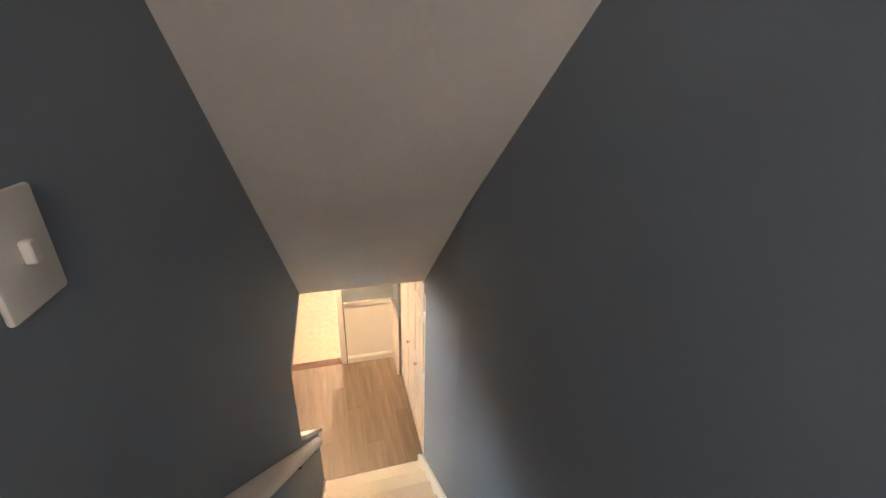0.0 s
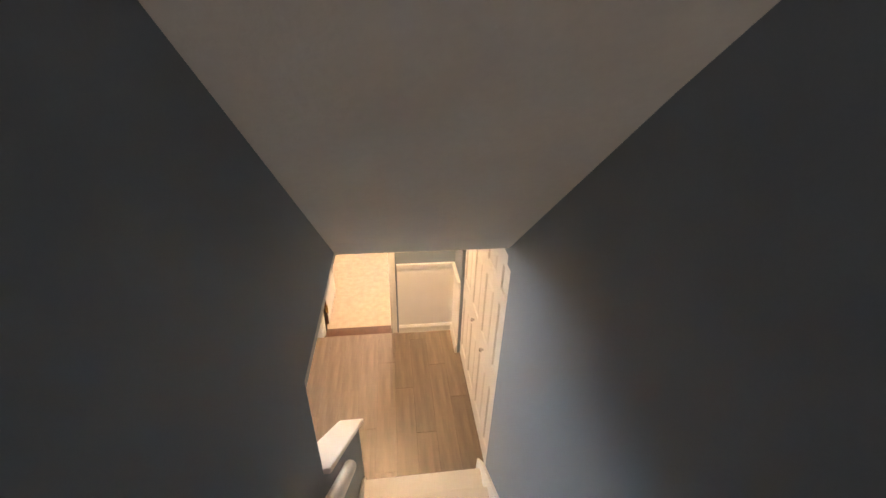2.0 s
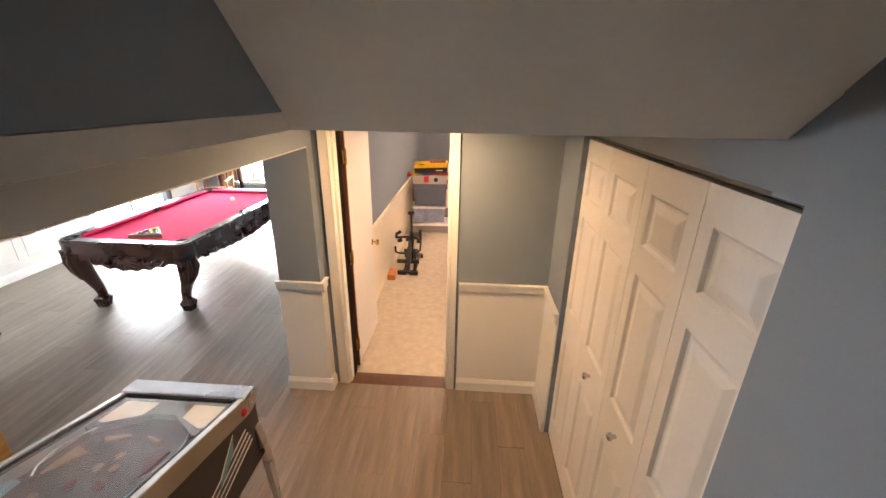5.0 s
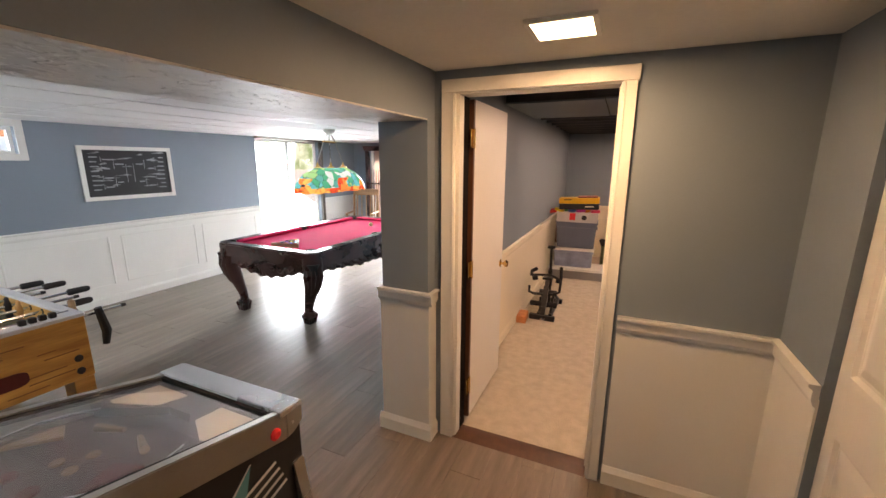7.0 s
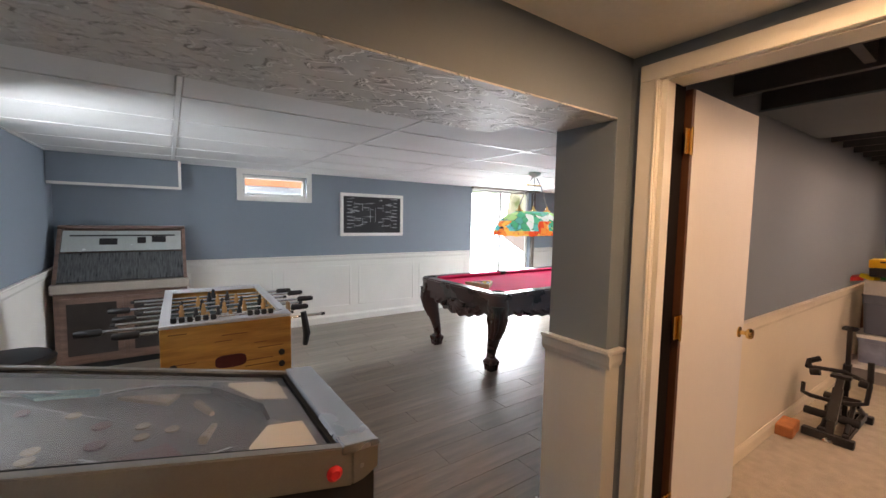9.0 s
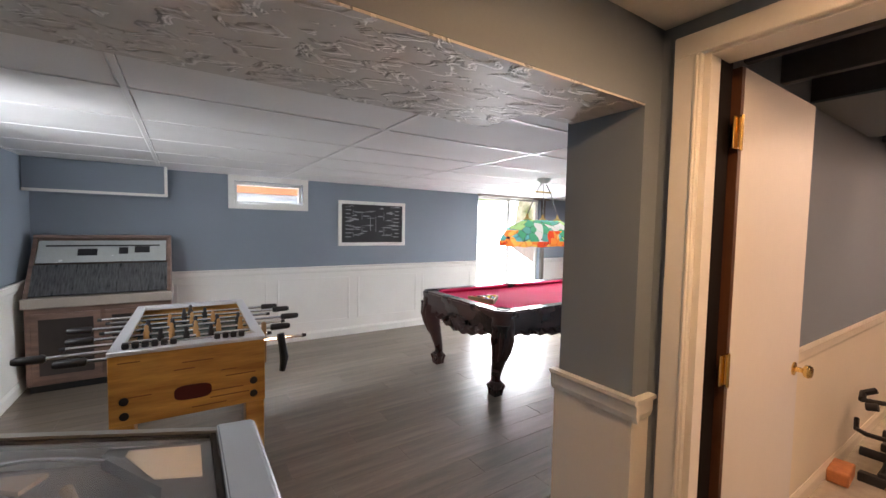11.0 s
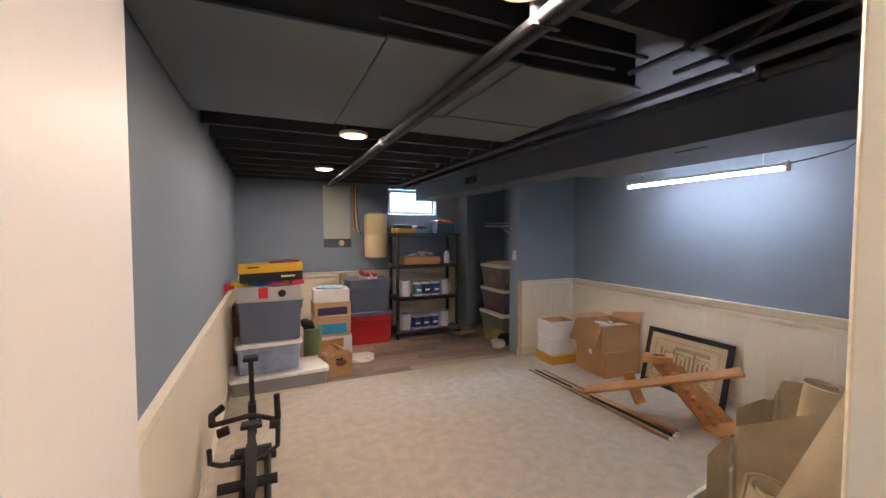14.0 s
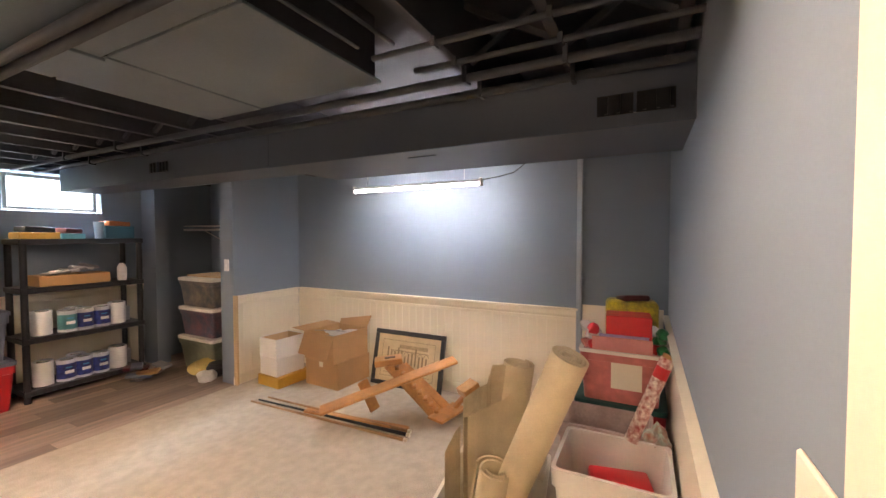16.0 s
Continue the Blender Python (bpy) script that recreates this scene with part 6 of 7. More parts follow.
bm = bmesh.new()
bmesh.ops.create_icosphere(bm, subdivisions=3, radius=0.13)
for v in bm.verts:
    v.co *= 1 + 0.35 * noise.noise(v.co * 14)
    v.co.z = max(0, v.co.z * 0.42 + 0.035)
    v.co.x *= 1.25
part("bag_body", bm, M_CLOTHW, wc)

tote("red_tote", "red plastic tote under a grey one", pose(0.54, 10.21, 0.0, 0, 0, 0), 0.60, 0.40, 0.40, M_REDTOTE, M_GREYTOTE, 0.03)
tote("grey_tote", "slate-grey lidded tote on a red one", pose(0.53, 10.21, 0.432, 0, 0, 1), 0.56, 0.40, 0.40, M_GREYTOTE, M_GREYTOTE, 0.03)
for x, a in ((0.50, 10), (0.62, -6)):
    s = thing("shoe", "red and white trainer on the grey tote", "shoe", pose(x, 10.18, 0.864, 0, 0, 180 + a), group="pair of trainers")
    part("sole", P([(0.045 * c, 0.13 * q) for c, q in ((-1, -1), (-0.6, -1.12), (0.6, -1.12), (1, -1), (0.75, 0), (1, 0.6), (0.5, 1.1), (-0.5, 1.1), (-1, 0.6), (-0.75, 0))], 0, 0.028, "z"), M_CLOTHW, s, "white rubber sole")
    part("upper", P([(-0.13, 0.028), (-0.13, 0.10), (-0.04, 0.105), (0.03, 0.065), (0.12, 0.05), (0.14, 0.028)], -0.036, 0.036, bevel=0.012), M_RED, s, "red upper")
    for k in range(3):
        part("lace", T([(-0.03, -0.02 + 0.03 * k, 0.10 - 0.016 * k), (0.03, -0.02 + 0.03 * k, 0.10 - 0.016 * k)], 0.005, 5), M_CLOTHW, s, "white lace")

# back wall fittings
bp = thing("breaker_panel", "grey-green electrical panel on the back wall", "electrical panel", pose(0.0, 10.5, 1.37))
part("back_box", B(0.0, 0.36, -0.06, 0, 0.02, 0.745, bevel=0.004), M_PANELGREY, bp)
part("panel_door", B(0.045, 0.315, -0.068, -0.06, 0.07, 0.70, bevel=0.003), M_PANELGREY, bp)
part("backboard", B(0.01, 0.38, -0.012, -0.001, -0.10, 0.02), M_DUCT, bp)
part("meter", turned(L([(0.035, 0), (0.04, 0.03), (0.03, 0.05)], seg=14), pose(0.24, -0.012, -0.04, 90, 0, 0)), M_BEIGE, bp, "small round meter")
wb = thing("wiring_board", "brown wooden board with cables beside the panel", "board", pose(0.40, 10.5, 1.50))
part("plank", B(0, 0.075, -0.03, 0, 0.0, 0.62, bevel=0.002), M_CARD, wb)
for k in range(3):
    part("cable", T([(0.02 + 0.018 * k, -0.035, 0.62), (0.018 + 0.02 * k, -0.04, 0.3), (0.03 + 0.03 * k, -0.035, 0.05 - 0.03 * k), (0.06 + 0.03 * k, -0.03, 0.0 - 0.02 * k)], 0.006, 6), M_CREAMPLASTIC if k == 1 else M_BLACK, wb)
cv = thing("vacuum_canister", "beige wall-mounted vacuum canister", "vacuum unit", pose(0.69, 10.34, 1.13))
part("canister", L([(0.13, 0.0), (0.15, 0.02), (0.155, 0.30), (0.152, 0.305), (0.152, 0.315), (0.155, 0.32), (0.155, 0.56), (0.14, 0.60), (0.06, 0.62)], seg=26), M_BEIGE, cv)
part("bracket", B(-0.06, 0.06, 0.13, 0.16, 0.15, 0.5), M_STEEL, cv)
part("latch", B(0.135, 0.165, -0.03, 0.03, 0.53, 0.58, bevel=0.004), M_STEEL, cv)

# shelving unit with its contents
SX0, SX1, SY0, SY1 = 0.90, 1.86, 10.06, 10.46
su = thing("shelving_unit", "black plastic four-tier shelving unit with paint cans", "shelves", pose(SX0, SY0, 0))
for x in (0.03, SX1 - SX0 - 0.03):
    for y in (0.03, SY1 - SY0 - 0.03):
        part("post", T([(x, y, 0), (x, y, 1.47)], 0.026, 10), M_BLACK, su)
for z in (0.06, 0.53, 0.98, 1.42):
    part("shelf", B(0, SX1 - SX0, 0, SY1 - SY0, z, z + 0.05, bevel=0.006), M_BLACK, su)
SH = (0.11, 0.58, 1.03, 1.47)


def paint_can(x, y, z, r, h, body, label_m=None, lbl="white plastic paint can"):
    p = thing("paint_can", lbl, "paint can", pose(x, y, z), group="paint cans on the shelves")
    part("can_body", L([(r, 0), (r, h * 0.94), (r * 1.03, h * 0.95), (r * 1.03, h), (r * 0.9, h)], seg=18), body, p)
    part("lid", L([(r * 0.88, h), (r * 0.86, h + 0.006)], seg=18), M_STEEL, p)
    if label_m is not None:
        part("paper_label", L([(r * 1.006, h * 0.12), (r * 1.006, h * 0.82)], seg=18), label_m, p, "blue printed label")
        part("label_patch", B(-0.032, 0.034, -r * 1.03, -r * 0.86, h * 0.36, h * 0.50, bevel=0.001), M_WLID, p, "white label patch")
        part("label_bar", B(-0.026, 0.02, -r * 1.025, -r * 0.88, h * 0.62, h * 0.68, bevel=0.001), M_SKYLABEL, p)
    bm = T([(r * 1.02 * math.cos(math.pi * k / 10), -0.3 * r, h * 0.9 - 0.55 * h * math.sin(math.pi * k / 10) * 0.5) for k in range(11)], 0.0025, 5)
    part("bail_handle", bm, M_STEEL, p)


for zi in (0, 1):
    for i, x in enumerate((1.07, 1.23, 1.36, 1.50, 1.66)):
        if i in (0, 4):
            paint_can(x, 10.20, SH[zi], 0.075, 0.22, M_WLID)
        else:
            paint_can(x + 0.02 * zi, 10.18, SH[zi], 0.072, 0.20, M_SILVER, M_BLUELABEL if not (zi == 1 and i == 1) else M_TEAL, "metal paint can with a blue label")
    paint_can(1.77, 10.30, SH[zi], 0.05, 0.14, M_SILVER, None, "small bare metal paint can")
    paint_can(1.36, 10.33, SH[zi], 0.072, 0.20, M_SILVER, M_BLUELABEL, "metal paint can with a blue label")
tr_ = thing("wooden_tray", "low orange-brown cardboard tray of rags and tools", "tray", pose(1.30, 10.22, SH[2]))
part("tray", B(-0.27, 0.27, -0.13, 0.13, 0, 0.10, bevel=0.004), M_CARD, tr_)
for i in range(5):
    part("rag", turned(B(-0.11, 0.11, -0.03, 0.03, 0, 0.03, bevel=0.01), pose(-0.12 + 0.07 * i, -0.04 + 0.02 * i, 0.10 + 0.012 * i, 0, -8 + 5 * i, -20 + 14 * i)), M_CLOTHW if i % 2 else M_GREYBOX, tr_)
sb = thing("spray_bottle", "white plastic bottle on the shelf", "bottle", pose(1.70, 10.16, SH[2]))
part("bottle", L([(0.04, 0), (0.042, 0.13), (0.03, 0.16), (0.015, 0.18)], seg=14), M_WLID, sb)
part("cap", L([(0.02, 0.18), (0.02, 0.21), (0.012, 0.22)], seg=12), M_BLACK, sb)
for nm, lbl, x, c, w, h in (("yellow_toolbox", "yellow tray piled on the top shelf", 1.06, (0.62, 0.34, 0.05), 0.28, 0.06), ("blue_box", "turquoise box on the top shelf", 1.30, (0.15, 0.45, 0.55), 0.18, 0.05), ("blue_crate", "blue-grey crate with orange things in it", 1.68, (0.04, 0.14, 0.20), 0.26, 0.13)):
    o = thing(nm, lbl, "box", pose(x, 10.24, SH[3]))
    part("box_body", B(-w / 2, w / 2, -0.12, 0.12, 0, h, bevel=0.006), mat(nm + "_plastic", c, 0.45, vary=0.1), o)
    part("content", turned(B(-w * 0.4, w * 0.4, -0.09, 0.09, 0, 0.05, bevel=0.012, seg=2), pose(0, 0, h, 0, 3, 8)), {"yellow_toolbox": M_RUBBER, "blue_box": M_REDDARK}.get(nm, mat("orange_cloth", (0.50, 0.16, 0.05), 0.8)), o)
cupt = thing("plastic_cup", "pale blue plastic cup on the top shelf", "cup", pose(1.52, 10.18, SH[3]))
part("cup", L([(0.03, 0), (0.045, 0.17), (0.04, 0.17)], seg=14), mat("pale_blue_plastic", (0.30, 0.45, 0.58), 0.4), cupt)

# floor items by the closet
fb2 = thing("scrap_pile", "pile of grey and red scraps by the shelving", "scraps", pose(1.82, 9.86, 0))
rg = random.Random(21)
for i in range(7):
    part("scrap", turned(B(-0.11, 0.11, -0.05, 0.05, 0, 0.03, bevel=0.006), pose(rg.uniform(-0.14, 0.14), rg.uniform(-0.10, 0.10), 0.006 + 0.018 * i, rg.uniform(-8, 8), rg.uniform(-8, 8), rg.uniform(0, 180))), (M_GREYBOX, M_REDDARK, M_GREYTOTE, M_CARD)[i % 4], fb2)
pl = thing("straw_hat", "yellow straw plate lying on the floor", "hat", pose(2.12, 9.42, 0.08, 12, -8, 0))
part("brim", L([(0.05, 0.03), (0.17, 0.0), (0.175, 0.006), (0.10, 0.035), (0.09, 0.06), (0.03, 0.07)], seg=22), mat("straw", (0.50, 0.36, 0.12), 0.8, vary=0.2, fine=120, bump=0.4), pl)
wbag = thing("white_rag", "crumpled white rag on the floor", "rag", pose(2.00, 9.22, 0))
bm = bmesh.new()
bmesh.ops.create_icosphere(bm, subdivisions=3, radius=0.085)
for v in bm.verts:
    v.co *= 1 + 0.4 * noise.noise(v.co * 18 + Vector((3, 1, 2)))
    v.co.z = max(0, v.co.z * 0.8 + 0.05)
part("cloth", bm, M_CLOTHW, wbag)
pot = thing("dark_pot", "dark round pot on the floor by the closet", "pot", pose(2.16, 9.28, 0))
part("pot_body", L([(0.06, 0), (0.10, 0.03), (0.11, 0.10), (0.08, 0.14)], seg=16), M_RUBBER, pot)

# closet: bins, wood, hanging rod
tote("clear_bin", "cloudy clear bin of odds and ends in the closet", pose(2.36, 9.66, 0.0, 0, 0, 90), 0.62, 0.42, 0.34, mat("cloudy_green_plastic", (0.13, 0.14, 0.10), 0.4, vary=0.3, scale=8), M_FROST, 0.04, group="closet bins")
tote("clear_bin", "cloudy clear bin with a red print in the closet", pose(2.36, 9.66, 0.372, 0, 0, 90), 0.60, 0.40, 0.30, mat("cloudy_red_plastic", (0.16, 0.08, 0.09), 0.4, vary=0.5, scale=9, other=(0.07, 0.09, 0.13)), M_FROST, 0.03, group="closet bins")
tote("clear_bin", "cloudy clear bin of papers in the closet", pose(2.36, 9.66, 0.702, 0, 0, 90), 0.60, 0.40, 0.30, mat("cloudy_tan_plastic", (0.20, 0.17, 0.13), 0.4, vary=0.5, scale=9, other=(0.08, 0.09, 0.11)), M_FROST, 0.03, group="closet bins")
ws = thing("wood_offcut", "flat wooden offcut on the closet bins", "board", pose(2.40, 9.62, 1.034))
part("offcut", B(-0.18, 0.18, -0.28, 0.28, 0, 0.02, bevel=0.002), M_CARD2, ws)
cs = thing("closet_shelf", "white wire closet shelf with hanging rod", "shelf", pose(2.52, 9.055, 1.62))
for k in range(6):
    part("wire", T([(0.06 * k, 0, 0), (0.06 * k, 1.40, 0)], 0.005, 6), M_WLID, cs)
part("rod", T([(0.0, 0, -0.05), (0.0, 1.40, -0.05)], 0.012, 8), M_WLID, cs)
for y in (0.3, 1.0):
    part("brace", T([(0.0, y, -0.05), (0.36, y, -0.25)], 0.006, 6), M_WLID, cs)
hs = thing("light_switch", "white light switch on the closet partition", "light switch", pose(2.06, 8.945, 1.20))
part("plate", B(-0.008, 0, -0.036, 0.036, -0.058, 0.058, bevel=0.003), M_WLID, hs)
part("toggle", B(-0.016, -0.008, -0.005, 0.005, -0.012, 0.012), M_WLID, hs)

# right wall: boxes, picture, rocking frame, cues
yb = carton("ochre_box", "flat ochre box under white ones", pose(2.37, 8.50, 0.006, 0, 0, -4), 0.40, 0.32, 0.10, M_YCARD, seam=False)
carton("white_carton", "white cardboard carton, shut", pose(2.36, 8.52, 0.106, 0, 0, -4), 0.335, 0.255, 0.176, M_WCARD, seam=False, group="white cartons")
carton("white_carton", "white cardboard carton with its top open", pose(2.36, 8.52, 0.286, 0, 0, -4), 0.34, 0.26, 0.19, M_WCARD, flaps=(None, None, None, None), group="white cartons")
wi = thing("carton_liner", "brown cardboard liner inside the white carton", "box", pose(2.36, 8.52, 0.293, 0, 0, -4))
part("liner", ring(bmesh.new(), rrect(0.1645, 0.1245, 0.004, 1), rrect(0.160, 0.120, 0.004, 1), 0.0, 0.178), M_CARD2, wi, smooth=False)
part("liner_base", B(-0.158, 0.158, -0.118, 0.118, 0.0, 0.012), M_CARD2, wi)
cA = carton("brown_carton", "brown cardboard carton beneath an open one", pose(2.63, 8.02, 0.006, 0, 0, -3), 0.46, 0.44, 0.26, M_CARD, group="brown cartons")
cB = carton("brown_carton", "open brown cardboard carton with raised flaps", pose(2.61, 8.02, 0.266, 0, 0, -6), 0.46, 0.42, 0.27, M_CARD, flaps=(58, -68, 2, None), group="brown cartons")
rg = random.Random(17)
for i in range(7):
    part("paper", turned(B(-0.09, 0.09, -0.07, 0.07, 0, 0.006, bevel=0.002), pose(rg.uniform(-0.10, 0.10), rg.uniform(-0.09, 0.09), 0.19 + 0.012 * i, rg.uniform(-14, 14), rg.uniform(-14, 14), rg.uniform(0, 180))), M_WCARD if i % 3 else M_GREYBOX, cB, "loose paper")

pf = thing("framed_print", "black-framed antique print leaning against the wainscot", "picture", pose(2.72, 7.275, 0.008) @ pose(0, 0, 0, 0, 13, 0))
for y0, y1, z0, z1 in ((-0.40, 0.40, 0, 0.045), (-0.40, 0.40, 0.50, 0.545), (-0.40, -0.355, 0.045, 0.50), (0.355, 0.40, 0.045, 0.50)):
    part("frame", B(-0.012, 0.012, y0, y1, z0, z1, bevel=0.003), M_BLACK, pf, "black wooden frame")
part("print", B(-0.004, 0.008, -0.355, 0.355, 0.045, 0.50), M_PAPER, pf, "aged paper print")
rg = random.Random(4)
for k in range(12):
    y, z = -0.22 + 0.04 * k, 0.17 + 0.05 * rg.random()
    part("drawn_column", B(-0.0055, -0.004, y, y + 0.018, z, z + 0.12 + 0.06 * rg.random()), mat("sepia_ink", (0.30, 0.22, 0.12), 0.8) if k == 0 else bpy.data.materials["sepia_ink"], pf)

M_SEPIA = bpy.data.materials["sepia_ink"]
for y0, y1, z0, z1 in ((-0.30, 0.30, 0.095, 0.099), (-0.30, 0.30, 0.445, 0.449), (-0.30, -0.296, 0.095, 0.449), (0.296, 0.30, 0.095, 0.449), (-0.24, 0.25, 0.155, 0.162), (-0.26, 0.27, 0.13, 0.134), (-0.23, 0.20, 0.345, 0.352)):
    part("drawn_line", B(-0.0055, -0.004, y0, y1, z0, z1), M_SEPIA, pf)
for k in range(6):
    y = -0.21 + 0.075 * k
    part("drawn_arch", T([(-0.0045, y + 0.027 * math.cos(math.pi * q / 6), 0.315 + 0.025 * math.sin(math.pi * q / 6)) for q in range(7)], 0.003, 4), M_SEPIA, pf)
part("drawn_cloud", B(-0.005, -0.004, -0.22, 0.10, 0.375, 0.41), mat("sepia_wash", (0.42, 0.31, 0.17), 0.8, vary=0.3, scale=16), pf)

rf = thing("wooden_chair_frame", "toppled orange pine rocking frame of carved boards", "chair", pose(2.10, 6.91, 0.006))


def plank_between(a, b, w, t, roll=0.0):
    a, b = Vector(a), Vector(b)
    d = b - a
    m = Matrix.Translation((a + b) / 2) @ d.to_track_quat("X", "Z").to_matrix().to_4x4() @ pose(0, 0, 0, roll, 0, 0)
    return turned(B(-d.length / 2, d.length / 2, -w / 2, w / 2, -t / 2, t / 2, bevel=min(0.006, t * 0.3)), m)


part("long_board", plank_between((-0.40, 0.46, 0.17), (0.30, -0.34, 0.48), 0.14, 0.022, 4), M_ORANGEWOOD, rf, "long varnished board")
part("slat_back", plank_between((0.06, 0.14, 0.47), (0.26, -0.20, 0.02), 0.17, 0.024, 35), M_ORANGEWOOD, rf)
for k in range(9):
    c = Vector((0.06, 0.14, 0.47)).lerp(Vector((0.26, -0.20, 0.02)), 0.04 + 0.115 * k)
    part("ridge", plank_between(c + Vector((-0.05, -0.03, 0.018)), c + Vector((0.06, 0.04, 0.022)), 0.036, 0.024), M_ORANGEWOOD, rf)
part("side_leg", plank_between((0.20, 0.10, 0.40), (0.36, -0.24, 0.03), 0.085, 0.024, 30), M_ORANGEWOOD, rf)
part("side_leg", plank_between((-0.12, 0.28, 0.34), (-0.06, 0.20, 0.10), 0.085, 0.024, 70), M_ORANGEWOOD, rf)
part("foot_board", plank_between((0.12, -0.24, 0.03), (0.42, -0.32, 0.05), 0.16, 0.024), M_ORANGEWOOD, rf)
part("head_block", plank_between((-0.01, 0.24, 0.46), (0.12, 0.06, 0.48), 0.14, 0.05), M_ORANGEWOOD, rf)
part("end_block", plank_between((0.36, -0.36, 0.18), (0.48, -0.44, 0.24), 0.13, 0.07), M_ORANGEWOOD, rf)
part("slot", plank_between((0.03, 0.17, 0.495), (0.08, 0.10, 0.503), 0.035, 0.006), M_BROWNWOOD, rf)
part("strut", plank_between((0.36, -0.30, 0.05), (0.44, -0.41, 0.20), 0.06, 0.03), M_ORANGEWOOD, rf)

for i, (x0, x1, m, l) in enumerate(((1.84, 1.87, M_OAK, "varnished pool cue lying on the carpet"), (1.895, 1.94, M_BLACK, "black-butted pool cue lying on the carpet"), (1.97, 1.99, M_OAK, "varnished pool cue lying on the carpet"))):
    q = thing("pool_cue", l, "pool cue", pose(0, 0, 0.02), group="cues on the carpet")
    part("shaft", T([(x0, 8.32 - 0.03 * i, 0), (x1 + 0.02, 6.74 + 0.02 * i, 0)], [0.008, 0.014], 8), m, q)
    part("bumper", T([(x1 + 0.02, 6.745 + 0.02 * i, 0), (x1 + 0.0205, 6.72 + 0.02 * i, 0)], 0.0145, 8), M_CREAMPLASTIC, q, "pale rubber bumper")
lb = thing("loose_moulding", "thin flat strip of orange wood on the carpet", "board", pose(0, 0, 0))
part("strip", plank_between((1.92, 7.75, 0.02), (2.04, 6.80, 0.02), 0.06, 0.02), M_ORANGEWOOD, lb)


# rolled and folded carpet remnants in a low bin
def carpet_roll(label, p0, p1, r, turns=2.6, phase=0.0):
    """A spiral of carpet drawn out from p0 to p1."""
    t = thing("carpet_roll", label, "carpet roll", group="carpet remnants")
    p0, p1 = Vector(p0), Vector(p1)
    d = p1 - p0
    q = d.to_track_quat("Z", "Y").to_matrix().to_4x4()
    th, n = 0.011, int(turns * 36)
    bm = bmesh.new()
    a, b = [], []
    for k in range(n + 1):
        an = 2 * math.pi * turns * k / n + phase
        rr = r - (r * 0.19 * turns if turns > 3 else r * 0.5) * (1 - k / n)
        c = Vector((math.cos(an), math.sin(an), 0))
        a.append((c * rr, c * (rr - th)))
    lo = [[bm.verts.new(p0 + q.to_3x3() @ p) for p in pr] for pr in a]
    hi = [[bm.verts.new(p0 + q.to_3x3() @ (p + Vector((0, 0, d.length + 0.002 * math.sin(i * 0.13))))) for p in pr] for i, pr in enumerate(a)]
    for k in range(n):
        bm.faces.new((lo[k][0], lo[k + 1][0], hi[k + 1][0], hi[k][0]))
        bm.faces.new((lo[k + 1][1], lo[k][1], hi[k][1], hi[k + 1][1]))
        bm.faces.new((hi[k][0], hi[k + 1][0], hi[k + 1][1], hi[k][1]))
        bm.faces.new((lo[k + 1][0], lo[k][0], lo[k][1], lo[k + 1][1]))
    for e in (0, n):
        bm.faces.new((lo[e][0], hi[e][0], hi[e][1], lo[e][1]))
    part("roll", bm, M_CARPETBACK, t)
    return t


lbn = tote("low_bin", "cream plastic bin holding carpet remnants", pose(1.52, 5.91, 0.006, 0, 0, 8), 0.64, 0.52, 0.18, M_CREAMPLASTIC, None, 0.02, open_top=True)
carpet_roll("tall roll of tan carpet leaning in a bin", (1.38, 5.86, 0.06), (1.31, 5.50, 0.96), 0.094, 3.7, 2.6)
carpet_roll("short roll of tan carpet standing in a bin", (1.31, 5.90, 0.05), (1.29, 5.84, 0.37), 0.096, 1.9, 2.6)
carpet_roll("upright roll of pale carpet in a bin", (1.74, 5.96, 0.05), (1.77, 5.87, 0.745), 0.105, 1.5, 2.6)


def carpet_sheet(label, edge, material):
    """A stiff upright piece along points of (x, y, top height)."""
    t = thing("carpet_piece", label, "carpet", pose(edge[0][0], edge[0][1], 0.05), group="carpet remnants")
    bm = bmesh.new()
    n = 10 * (len(edge) - 1)
    lo, hi = [], []
    for k in range(n + 1):
        i, f = min(k // 10, len(edge) - 2), k / 10 - min(k // 10, len(edge) - 2)
        p = Vector(edge[i]).lerp(Vector(edge[i + 1]), f) - Vector((edge[0][0], edge[0][1], 0.05))
        lo.append(bm.verts.new((p.x, p.y, 0)))
        hi.append(bm.verts.new((p.x + 0.004 * math.sin(k * 1.3), p.y, p.z + 0.006 * noise.noise(Vector((k * 0.9, 0, 0))))))
    for k in range(n):
        bm.faces.new((lo[k], lo[k + 1], hi[k + 1], hi[k]))
    bmesh.ops.solidify(bm, geom=list(bm.faces), thickness=0.014)
    part("sheet", bm, material, t)


carpet_sheet("stiff folded piece of tan carpet standing in a bin", [(1.42, 6.06, 0.52), (1.38, 6.02, 0.55), (1.43, 5.88, 0.63), (1.48, 5.74, 0.72)], M_CARPETBACK)
carpet_sheet("stiff piece of taupe carpet standing in a bin", [(1.50, 6.10, 0.585), (1.60, 6.05, 0.62), (1.66, 6.02, 0.63), (1.67, 5.99, 0.74), (1.74, 5.80, 0.76)], M_CARPETPILE)
carpet_sheet("narrow offcut of taupe carpet in a bin", [(1.31, 6.12, 0.37), (1.40, 6.10, 0.445), (1.44, 6.09, 0.465)], M_CARPETPILE)

